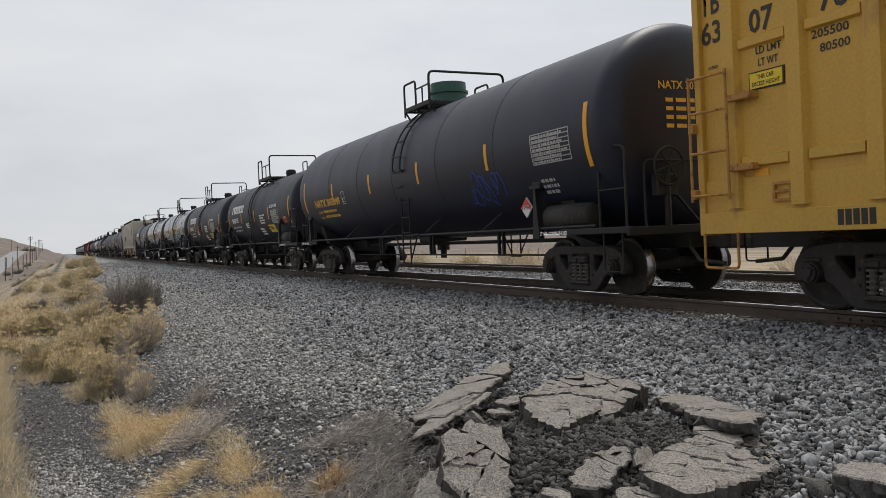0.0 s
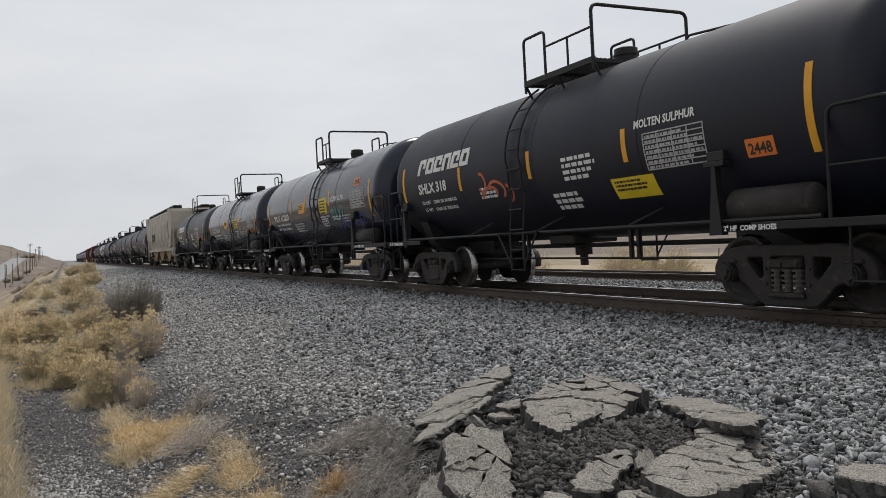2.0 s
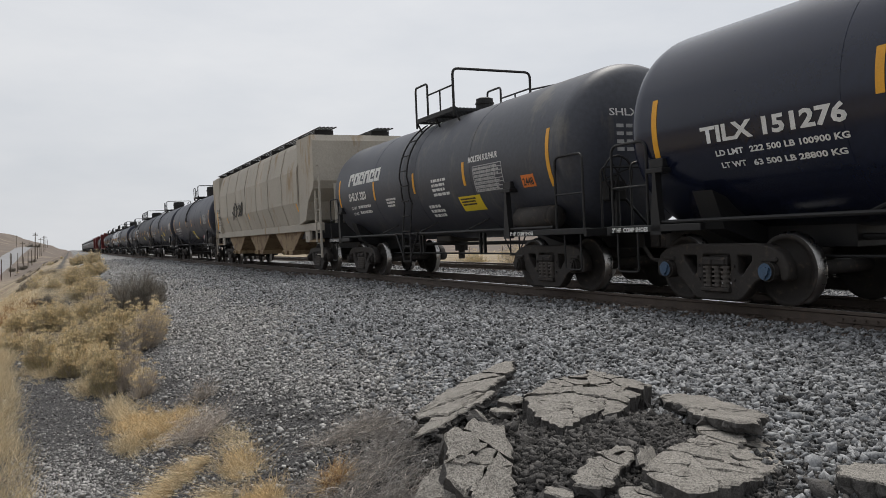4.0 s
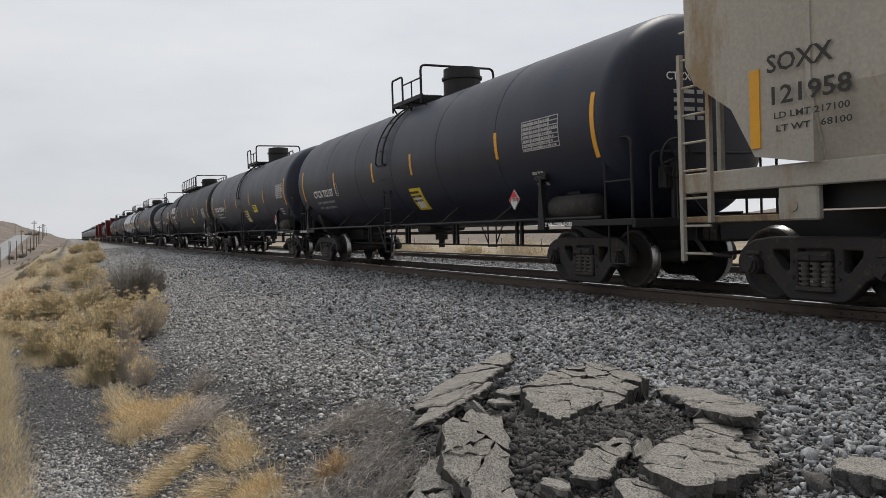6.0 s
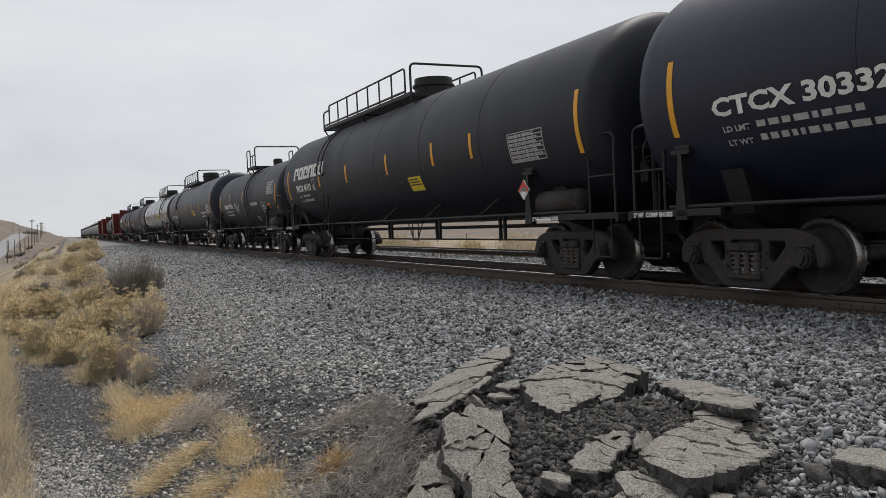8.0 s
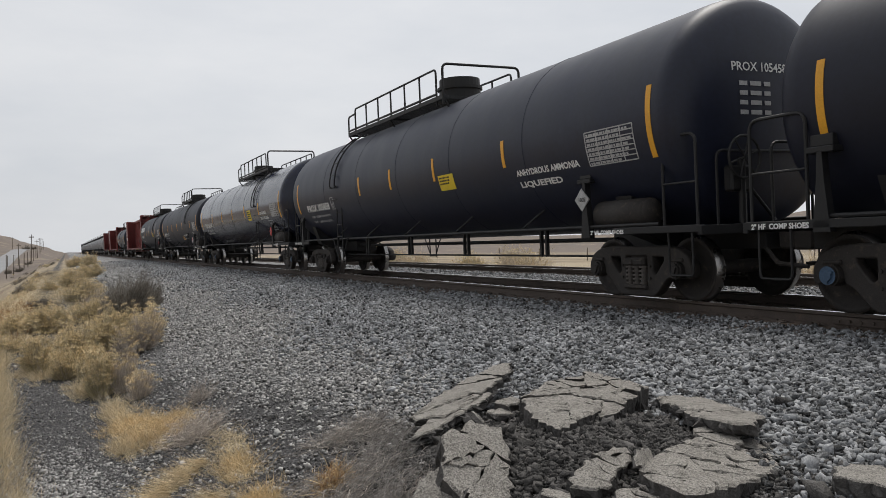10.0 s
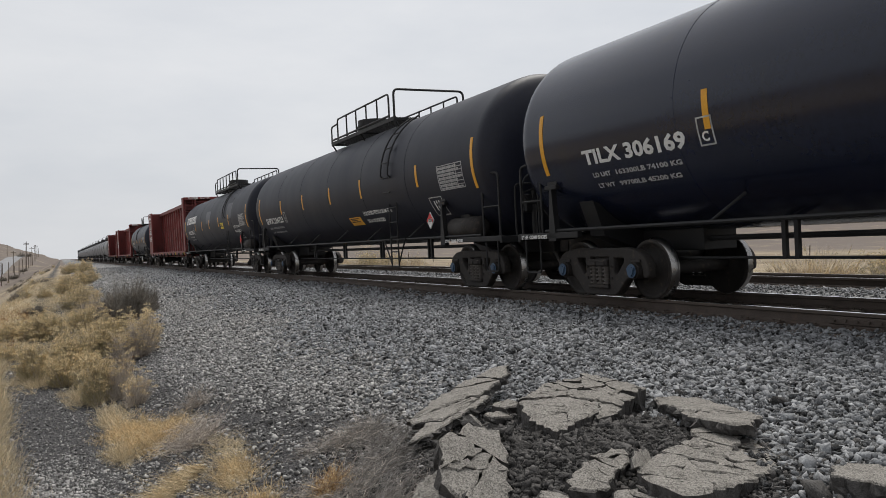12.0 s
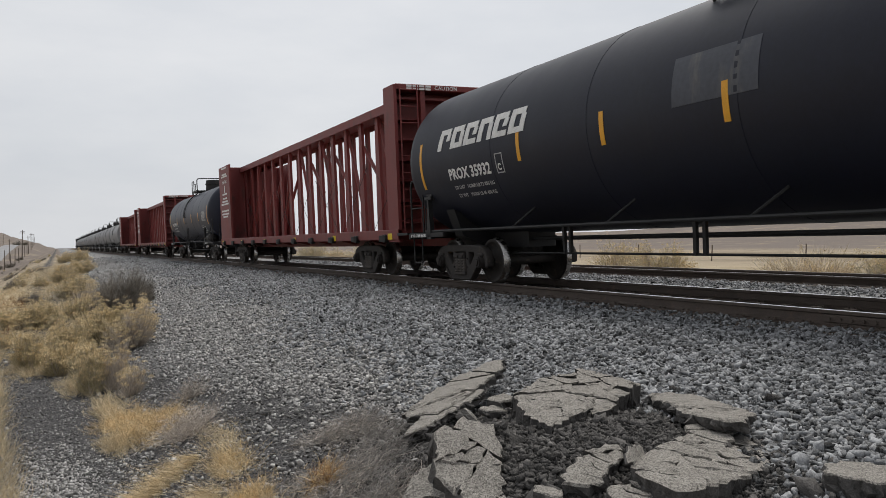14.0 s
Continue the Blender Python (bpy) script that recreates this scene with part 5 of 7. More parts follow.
# ---- the train: s is each car's middle along the track at 7 s ----
def seams_of(tc, n):
    return [-tc / 2 - 0.6 + (tc + 1.2) * i / n for i in range(1, n)]


PLATE_SIZE = (0.26, 0.36)
WEIGHTS = {
    21: ("220 400 LBS 100000 KGS", "65400 LBS 29750 KGS"), 31: ("220900 LBS 100050 KGS", "65000 LBS 29650 KGS"),
    41: ("222 500 LB 100900 KG", "63 500 LB 28800 KG"), 51: ("222 500 LB 100900 KG", "63 500 LB 28800 KG"),
    71: ("206700 LB  93750 KG", "79300  LB  35950 KG"),
    101: ("222200 LB 100750 KG", "63800 LB 28950 KG"), 111: ("153200 LB 69 450 KG", "132800 LB 60 250 KG"),
    121: ("163300LB 74100 KG", "99700LB 45200 KG"), 131: ("163000 LBS 73950 KG", "100000 LBS 45350 KG"), 141: ("162800 LB 73 850 KG", "100200 LB 45 450 KG"),
}


def limits(car, r, zc, y, z, seed, w, mat):
    """The two lines of load limit and light weight, or plain bars where they are too worn to read."""
    if seed in WEIGHTS:
        letter_tank(r, zc, WEIGHTS[seed][0], y, z, 0.1, mat, car, w)
        letter_tank(r, zc, WEIGHTS[seed][1], y, z - 0.16, 0.1, mat, car, w * 0.94)
    else:
        bars_patch("stencilled_line", r, zc, y, z + 0.08, 2, 0.07, w, mat, car, 1.2, seed)


def class_plate(car, r, zc, y, z):
    """Small white-outlined square."""
    w, h = PLATE_SIZE
    for a, b, c, d in ((-w / 2, w / 2, h / 2 - 0.02, h / 2), (-w / 2, w / 2, -h / 2, -h / 2 + 0.02), (-w / 2, -w / 2 + 0.02, -h / 2, h / 2), (w / 2 - 0.02, w / 2, -h / 2, h / 2)):
        shell_patch("plate_outline", r, zc, y + a, y + b, z + c, z + d, DIM_PAINT, car)
    letter_tank(r, zc, "C", y + 0.07, z - 0.12, 0.17, WHITE_PAINT, car)


def test_box(car, r, zc, y, z, w=0.62, h=0.4):
    """White-outlined stencil box with two blocks."""
    for a, b, c, d in ((-w / 2, w / 2, h / 2 - 0.02, h / 2), (-w / 2, w / 2, -h / 2, -h / 2 + 0.02), (-w / 2, -w / 2 + 0.02, -h / 2, h / 2), (w / 2 - 0.02, w / 2, -h / 2, h / 2)):
        shell_patch("box_outline", r, zc, y + a, y + b, z + c, z + d, DIM_PAINT, car)
    for k in (-0.18, 0.0, 0.18):
        shell_patch("box_mark", r, zc, y + k * w - 0.02, y + k * w + 0.02, z - h * 0.25, z + h * 0.3, WHITE_PAINT, car)


def sulfur_car(paint, logo, mark, seed, tc=9.9, stripe_y=(2.75, 0.1, -2.5), ladder=0.3, rails=(-1.3, 0.75), molten=(-2.28, 1.26, 2.42)):
    """Short molten-sulfur tank wagon."""
    r, zc = 1.46, 2.42
    car = tank_car(tc, r, zc, paint, over=1.0, seams=seams_of(tc, 4), rail_h=0.8, dome=(-0.9, 0.2, 0.28), ladder=ladder, platform=rails, caps=BLUE_CAP if mark.startswith(("SHQX", "TILX")) else None)
    half = tc / 2 + 1.0
    stripes(car, r, zc, half, stripe_y, z=zc + 0.12 if not logo else zc - 0.12, h=0.48)
    if logo:
        skewed_logo(car, r, zc, 4.78, 2.73, 0.34, 2.5)
        letter_tank(r, zc, mark, 4.8, 2.14, 0.3, WHITE_PAINT, car, 1.42)
        letter_tank(r, zc, "LD LMT", 4.78, 1.9, 0.11, WHITE_PAINT, car, 0.45)
        letter_tank(r, zc, "LT WT", 4.76, 1.74, 0.11, WHITE_PAINT, car, 0.4)
        limits(car, r, zc, 4.2, 1.9, seed, 1.15, WHITE_PAINT)
        bars_patch("stencilled_line", r, zc, 2.0, 2.05, 3, 0.05, 0.65, WHITE_PAINT, car, 0.6, seed + 1)
        letter_tank(r, zc, "MOLTEN SULPHUR", -2.75, 2.5, 0.16, WHITE_PAINT, car, 1.2)
        panel(car, r, zc, -2.5, 1.7, 0.95, 0.3, YELLOW_SIGN, 3, seed)
        bars_patch("stencilled_line", r, zc, -0.9, 2.3, 4, 0.06, 0.9, WHITE_PAINT, car, 0.7, seed + 2)
        bars_patch("stencilled_line", r, zc, -0.4, 1.75, 3, 0.06, 0.8, WHITE_PAINT, car, 0.7, seed + 4)
        data_table(car, r, zc, -3.5, 2.15, 1.15, 0.5, seed)
        shell_patch("orange_tag", r, zc, -5.12, -4.7, 1.86, 2.08, ORANGE_SIGN, car)
        letter_tank(r, zc, "2448", -4.74, 1.9, 0.19, INK, car, 0.34, 0.008)
    else:
        letter_tank(r, zc, mark, 4.78, 2.1, 0.28, WHITE_PAINT, car, 2.1)
        letter_tank(r, zc, "LD LMT", 4.6, 1.92, 0.1, WHITE_PAINT, car, 0.45)
        letter_tank(r, zc, "LT WT", 4.56, 1.77, 0.1, WHITE_PAINT, car, 0.4)
        limits(car, r, zc, 4.05, 1.92, seed, 1.35, WHITE_PAINT)
        y, w, z = molten
        letter_tank(r, zc, "MOLTEN SULFUR", y, z, 0.19, WHITE_PAINT, car, w)
        if tc < 10:
            bars_patch("stencilled_line", r, zc, 2.16, 1.92, 4, 0.042, 1.3, DIM_PAINT, car, 0.9, seed + 1)
            letter_tank(r, zc, "MAXIMUM OPERATING PRESSURE\nFOR HEATER COILS 25 PSI\nEXTERIOR HEATER PIPES\nNO INLET OR OUTLET\nPIPE CAPS REQUIRED", -1.05, 1.98, 0.075, WHITE_PAINT, car, 0.92, 0.006)
            letter_tank(r, zc, '6" FIBERGLASS INSULATION\nDO NOT EXCEED 400\u00b0F', -2.2, 1.93, 0.075, WHITE_PAINT, car, 0.85, 0.006)
            bars_patch("stencilled_line", r, zc, -3.15, 1.97, 3, 0.042, 0.95, DIM_PAINT, car, 0.9, seed + 6)
        else:
            bars_patch("stencilled_line", r, zc, -1.6, 1.6, 3, 0.04, 0.5, DIM_PAINT, car, 0.9, seed + 2)
            test_box(car, r, zc, -3.7, 1.95, 0.8, 0.4)
        data_table(car, r, zc, -4.68 if tc < 10 else -5.1, 2.36 if tc < 10 else 2.68, 1.12, 0.5, seed)
        tz = 1.86 if seed != 41 else 2.72
        shell_patch("orange_tag", r, zc, -4.86, -4.42, tz, tz + 0.21, ORANGE_SIGN, car)
        letter_tank(r, zc, "2448", -4.46, tz + 0.04, 0.19, INK, car, 0.36, 0.008)
    end_lettering(car, tc, r, zc, mark, None, 1.0)
    return car


def on_head(ob, tc, r, zc, over, head):
    """Lays a flat piece of lettering on the domed front end."""
    for v in ob.data.vertices:
        k = min(1.0, math.hypot(v.co.x, v.co.z - zc) / r)
        v.co.y = -tc / 2 - over - head * (1 - k ** 2.9) ** (1 / 2.9) - 0.008


def end_lettering(car, tc, r, zc, mark, mat=None, over=1.15, head=0.5):
    """Mark and small stencils on the domed end that faces the front."""
    on_head(letter_flat(mark, (-0.72, 0, zc + 0.5), 0.17, mat or WHITE_PAINT, car, 1.0, axis="end"), tc, r, zc, over, head)
    for k in range(4):
        bm = bmesh.new()
        x = -0.6
        for w in (0.14, 0.2, 0.12):
            vs = [bm.verts.new(p) for p in ((x, 0, zc + 0.3 - k * 0.13), (x + w, 0, zc + 0.3 - k * 0.13), (x + w, 0, zc + 0.36 - k * 0.13), (x, 0, zc + 0.36 - k * 0.13))]
            bm.faces.new(vs)
            x += w + 0.05
        on_head(part("stencilled_line", bm, mat or DIM_PAINT, car), tc, r, zc, over, head)


def oil_car(tc, paint, mark, seed, mark_at=(7.0, 2.1, 2.15), stripe_y=(), table=(-6.7, 2.55), text=None, stripe=None, mark_mat=None, dome_mat=None, plate=None, **kw):
    """Long general-service or gas tank wagon."""
    r, zc = 1.62, 2.63
    car = tank_car(tc, r, zc, paint, seams=seams_of(tc, 6), dome_mat=dome_mat, **kw)
    half = tc / 2 + 1.15
    stripes(car, r, zc, half, stripe_y, stripe)
    y, w, z = mark_at
    letter_tank(r, zc, mark, y, z, 0.3, mark_mat or WHITE_PAINT, car, w)
    letter_tank(r, zc, "LD LMT", y - 0.1, z - 0.2, 0.1, mark_mat or DIM_PAINT, car, 0.42)
    letter_tank(r, zc, "LT WT", y - 0.12, z - 0.36, 0.1, mark_mat or DIM_PAINT, car, 0.38)
    limits(car, r, zc, y - 0.62, z - 0.2, seed, w * 0.62, mark_mat or DIM_PAINT)
    data_table(car, r, zc, *table, 1.12, 0.5, seed)
    if text:
        ty, tz, tw = text[0]
        for k, line in enumerate(text[1:]):
            letter_tank(r, zc, line, ty, tz - 0.2 * k, 0.15, WHITE_PAINT, car, tw[k])
    if tc < 15:
        bars_patch("stencilled_line", r, zc, table[0] + 0.5, 1.95, 3, 0.05, 0.5, DIM_PAINT, car, 0.9, seed + 5)
    class_plate(car, r, zc, y - w - 0.35, z + 0.15)
    test_box(car, r, zc, table[0] + 1.0, 1.8) if seed > 115 else None
    end_lettering(car, tc, r, zc, mark, mark_mat)
    return car


def keyed(car, s, label, category="tank car", group="tank cars of the freight train"):
    tagged(car, label, category, group)
    KEYED_CARS.append((car, s))
    return car


def build_train():
    keyed(boxcar(), -119.85 - 9.1, "yellow ribbed steel boxcar with black stencils", "boxcar", "")
    a = oil_car(13.8, TANK_BLACK, "NATX 303049", 11, (6.7, 2.45, 2.15), (4.8, 1.7, -1.4, -4.6), (-6.75, 2.45), mark_mat=AMBER_PAINT, stripe=STRIPE, dome_mat=GREEN_STEEL, dome=(-0.1, 0.45, 0.6), ladder=-0.75, platform=(-1.1, 0.35), rail_h=0.62)
    placard(a, -1.5, -5.95, 1.5, "1993")
    scrawl(a, 1.62, 2.63, -3.6, 1.95, 1.4, 0.6, BLUE_SPRAY, 3, 8, 0.03)
    keyed(a, -109.7, "long dull black tank car with green valve housing and blue graffiti")
    b = sulfur_car(TANK_MATT, True, "SHLX 307", 21)
    keyed(b, -93.65, "short matt black sulphur tank car with white lettering")
    c = sulfur_car(TANK_MATT, True, "SHLX 318", 31)
    scrawl(c, 1.46, 2.42, 2.3, 2.0, 1.4, 0.5, ORANGE_SPRAY, 8, 5, 0.06)
    keyed(c, -79.4, "short matt black sulphur tank car with faded orange graffiti")
    for mark, s, seed in (("TILX 151259", -65.7, 41), ("TILX 151276", -51.7, 51)):
        d = sulfur_car(TANK_GLOSS, False, mark, seed, stripe_y=(2.3, 0.47, -2.15), ladder=-0.78, rails=(-1.12, 0.3))
        panel(d, 1.46, 2.42, 0.97, 2.4, 0.75, 0.33, STRIPE, 3, seed)
        panel(d, 1.46, 2.42, -1.48, 2.34, 0.76, 0.48, YELLOW_SIGN, 5, seed + 1)
        if seed == 41:
            scrawl(d, 1.46, 2.42, -2.0, 2.1, 1.3, 0.4, TEAL_SPRAY, 13, 6, 0.035)
            scrawl(d, 1.46, 2.42, -2.6, 1.75, 2.2, 0.35, BLUE_SPRAY, 14, 9, 0.04)
        keyed(d, s, "glossy black sulphur tank car with yellow notice panels")
    e = sulfur_car(TANK_GREY, True, "SHLX 320", 61)
    keyed(e, -37.7, "faded grey sulphur tank car with white lettering")
    keyed(hopper(), -20.1, "weathered pale grey covered hopper with rust-stained bays", "hopper car", "")
    f = oil_car(14.5, TANK_BLACK, "CTCX 732137", 71, (6.98, 2.0, 2.1), (4.7, 1.44, -1.1, -5.13), (-6.63, 2.56), dome=(-0.87, 0.45, 0.6), platform=(-0.65, 1.18), ladder=0.35)
    panel(f, 1.62, 2.63, -0.93, 1.72, 0.65, 0.5, YELLOW_SIGN, 3, 5, skew=-0.1)
    shell_patch("notice_field", 1.62, 2.63, -1.1, -0.72, 1.52, 1.78, WHITE_PAINT, f, 0.009, -0.05)
    placard(f, -1.5, -5.7, 1.5, "1203")
    keyed(f, -0.2, "long satin black tank car with slanted yellow notice")
    g = oil_car(14.1, TANK_BLACK, "CTCX 303324", 81, (7.2, 2.6, 2.2), (4.05, 1.32, -1.67, -4.45), (-7.2, 2.58), dome=(-1.0, 0.45, 0.6), platform=(-0.97, 0.9), ladder=0.05)
    panel(g, 1.62, 2.63, -0.4, 1.8, 0.72, 0.5, YELLOW_SIGN, 3, 6, skew=-0.34)
    panel(g, 1.62, 2.63, -2.5, 2.08, 0.75, 0.31, YELLOW_SIGN, 3, 7)
    shell_patch("notice_field", 1.62, 2.63, -0.62, -0.2, 1.6, 1.92, WHITE_PAINT, g, 0.009, -0.2)
    placard(g, -1.5, -6.2, 1.52, "1203")
    keyed(g, 18.45, "long satin black tank car with two yellow notices")
    h = oil_car(15.8, TANK_MATT, "PROX 44193", 91, (7.7, 1.7, 2.25), (5.0, 2.4, -0.7, -3.4, -5.2), (-7.2, 2.3), dome=(-0.4, 0.5, 0.5), platform=(-1.2, 6.0), ladder=4.4, hoops="long")
    skewed_logo(h, 1.62, 2.63, 7.9, 2.85, 0.4, 3.4)
    panel(h, 1.62, 2.63, -2.2, 1.95, 0.7, 0.32, YELLOW_SIGN, 3, 17)
    placard(h, -1.5, -7.1, 1.55, "1005", WHITE_PAINT)
    keyed(h, 37.2, "long matt black gas tank car with painted white mark")
    i = sulfur_car(TANK_MATT, False, "SHQX 9159", 101, 10.5, (3.45, 0.3), -1.0, (-0.8, 0.9), (-1.43, 1.25, 2.08))
    scrawl(i, 1.46, 2.42, 2.55, 2.08, 1.3, 0.45, WHITE_PAINT, 9, 7, 0.022)
    keyed(i, 54.5, "matt black sulphur tank car with white graffiti tag")
    j = oil_car(16.2, TANK_BLACK, "PROX 105458", 111, (8.0, 2.35, 2.05), (2.77, 0.52, -2.0, -5.0), (-8.05, 2.3), dome=(-0.45, 0.5, 0.6), platform=(-1.56, 4.95), ladder=4.5, hoops="long", text=((-5.35, 2.08, (1.9, 1.3)), "ANHYDROUS AMMONIA", "LIQUEFIED"))
    panel(j, 1.62, 2.63, -2.55, 2.2, 0.7, 0.32, YELLOW_SIGN, 3, 8)
    placard(j, -1.5, -7.35, 1.55, "1005", DIM_PAINT)
    keyed(j, 72.1, "long black gas tank car with long top railing")
    k = oil_car(16.6, TANK_GLOSS, "TILX 306169", 121, (8.1, 2.2, 2.1), (5.5, 2.7, -0.1, -2.9, -5.7), (-8.3, 2.37), dome=(-0.3, 0.45, 0.55), platform=(-5.4, 0.8), ladder=-5.3, hoops="long", text=((-5.85, 2.28, (1.2, 1.35)), "NON-ODORIZED", "LIQUEFIED PETROLEUM GAS"), caps=BLUE_CAP)
    panel(k, 1.62, 2.63, -3.82, 2.32, 0.65, 0.44, YELLOW_SIGN, 4, 9)
    placard(k, -1.5, -7.45, 1.55, "1075", RED_SIGN)
    keyed(k, 92.9, "long glossy dark gas tank car with bright sky sheen")
    m = oil_car(16.3, TANK_MATT, "SHPX 224123", 131, (8.2, 2.5, 2.0), (5.65, 2.84, -0.05, -2.7, -6.35), (-8.0, 2.35), dome=(0.0, 0.5, 0.55), platform=(-4.0, 1.1), ladder=-5.0, hoops="long", text=((-2.4, 1.83, (2.0, 1.25)), "LIQUEFIED PETROLEUM GAS", "NON-ODORIZED"), caps=BLUE_CAP)
    panel(m, 1.62, 2.63, -1.55, 1.7, 0.9, 0.22, STRIPE, 3, 10)
    placard(m, -1.5, -6.9, 1.5, "1075")
    keyed(m, 113.5, "long matt black gas tank car with amber notice")
    o = oil_car(16.3, TANK_MATT, "PROX 35932", 141, (7.74, 1.7, 2.15), (5.0, 2.67, 0.3, -2.45, -5.1), (-8.0, 2.4), dome=(-0.3, 0.5, 0.55), platform=(-5.0, 1.0), ladder=-4.6, hoops="long", text=((-6.0, 2.1, (1.4, 1.0)), "LIQUEFIED PETROLEUM GAS", "NON-ODORIZED"))
    skewed_logo(o, 1.62, 2.63, 8.1, 2.97, 0.42, 3.4)
    panel(o, 1.62, 2.63, -3.3, 2.3, 0.7, 0.3, YELLOW_SIGN, 3, 18)
    shell_patch("overpainted_patch", 1.62, 2.63, -0.2, 1.2, 2.57, 3.2, TANK_GREY, o, 0.004)
    shell_patch("overpainted_patch", 1.62, 2.63, -5.9, -4.7, 2.6, 3.3, TANK_GREY, o, 0.004)
    placard(o, -1.5, -7.35, 1.54, "1075", RED_SIGN)
    keyed(o, 134.15, "long matt black gas tank car with overpainted patch")
    keyed(centerbeam(), 156.1, "oxide-red empty centre-beam lumber car", "lumber car", "red lumber cars")
    keyed(oil_car(13.0, TANK_BLACK, "GATX 2077", 151, (6.2, 1.8, 2.2), (4, 1, -2, -4.5), (-6.2, 2.5), spin=False), 178.0, "long black tank car between red lumber cars")
    keyed(centerbeam(spin=False, simple=True), 201.0, "oxide-red empty centre-beam lumber car", "lumber car", "red lumber cars")
    keyed(centerbeam(spin=False, simple=True), 226.0, "oxide-red empty centre-beam lumber car", "lumber car", "red lumber cars")
    tail = tank_car(13.6, paint=TANK_SILVER, simple=True, spin=False)
    keyed(tail, 248.5, "distant weathered grey tank car")
    for n in range(1, 14):
        keyed(copy_thing(tail, Matrix()), 248.5 + 18.3 * n, "distant weathered grey tank car")
    keyed(locomotive(), 248.5 + 18.3 * 13 + 21.5, "dark locomotive at the tail of the train", "locomotive", "")


def motions():
    turn = pose(0, 0, 0, 0, LEAN, 0)
    base = Matrix.Translation((TRACK_X, 0, RAIL_Z + 0.755 * math.sin(radians(-LEAN)))) @ turn
    for car, s in KEYED_CARS:
        walk(car, [(t, Matrix.Translation((0, s - SPEED * (t - 7), 0)) @ base) for t in (0, 3.5, 7, 10.5, 14)])
    step = 1 / FPS
    for ws, y in KEYED_WHEELS:
        walk(ws, [(f * step, pose(0, y, WHEEL_R, math.degrees(SPEED * f * step / WHEEL_R) % 360)) for f in range(421)])

# ---- broken asphalt ----
def asphalt_material():
    """Worn paving: pale and dark aggregate set in grey binder, blotched by weather."""
    mat = bpy.data.materials.new("weathered_asphalt")
    mat.use_nodes = True
    n, l = mat.node_tree.nodes, mat.node_tree.links
    bsdf = n["Principled BSDF"]
    co = n.new("ShaderNodeTexCoord")
    vor = n.new("ShaderNodeTexVoronoi")
    vor.inputs["Scale"].default_value = 150
    l.new(co.outputs["Object"], vor.inputs["Vector"])
    grit = n.new("ShaderNodeTexNoise")
    grit.inputs["Scale"].default_value, grit.inputs["Detail"].default_value = 160, 3
    l.new(co.outputs["Object"], grit.inputs["Vector"])
    blotch = n.new("ShaderNodeTexNoise")
    blotch.inputs["Scale"].default_value, blotch.inputs["Detail"].default_value, blotch.inputs["Roughness"].default_value = 5, 7, 0.7
    l.new(co.outputs["Object"], blotch.inputs["Vector"])
    tone = n.new("ShaderNodeSeparateColor")
    l.new(vor.outputs["Color"], tone.inputs[0])
    ramp = n.new("ShaderNodeValToRGB")
    ramp.color_ramp.elements[0].position, ramp.color_ramp.elements[0].color = 0.0, (0.12, 0.113, 0.103, 1)
    ramp.color_ramp.elements[1].position, ramp.color_ramp.elements[1].color = 1.0, (0.39, 0.367, 0.333, 1)
    mid = ramp.color_ramp.elements.new(0.35)
    mid.color = (0.232, 0.217, 0.196, 1)
    l.new(tone.outputs[0], ramp.inputs["Fac"])
    shade = n.new("ShaderNodeMapRange")
    shade.inputs["From Min"].default_value, shade.inputs["From Max"].default_value = 0.3, 0.7
    shade.inputs["To Min"].default_value, shade.inputs["To Max"].default_value = 0.85, 1.15
    l.new(blotch.outputs["Fac"], shade.inputs["Value"])
    mul = n.new("ShaderNodeVectorMath")
    mul.operation = "SCALE"
    l.new(ramp.outputs["Color"], mul.inputs[0])
    l.new(shade.outputs[0], mul.inputs["Scale"])
    l.new(mul.outputs["Vector"], bsdf.inputs["Base Color"])
    bsdf.inputs["Roughness"].default_value = 0.95
    bsdf.inputs["Specular IOR Level"].default_value = 0.25
    high = n.new("ShaderNodeMath")
    high.operation = "ADD"
    l.new(tone.outputs[1], high.inputs[0])
    l.new(grit.outputs["Fac"], high.inputs[1])
    bp = n.new("ShaderNodeBump")
    bp.inputs["Strength"].default_value, bp.inputs["Distance"].default_value = 1.0, 0.006
    l.new(high.outputs[0], bp.inputs["Height"])
    l.new(bp.outputs["Normal"], bsdf.inputs["Normal"])
    return mat


ASPHALT = asphalt_material()
# dark broken asphalt of the rubble; on slab sides it also paints in shade
ASPHALT_RUBBLE_SHADE = material("dark_asphalt_rubble_and_shaded_sides", (0.07, 0.066, 0.063), 0.95, spread=0.7, scale=18, fine=90, bump=1.0, second=(0.13, 0.12, 0.11), second_at=0.6, island=0.45)


def clip_line(poly, p, n):
    """The part of a convex outline on the side of the line through p that n points to."""
    out = []
    for a, b in zip(poly, poly[1:] + poly[:1]):
        da, db = (a - p).dot(n), (b - p).dot(n)
        if da >= 0:
            out.append(a)
        if (da > 0) != (db > 0):
            out.append(a + (b - a) * (da / (da - db)))
    return out


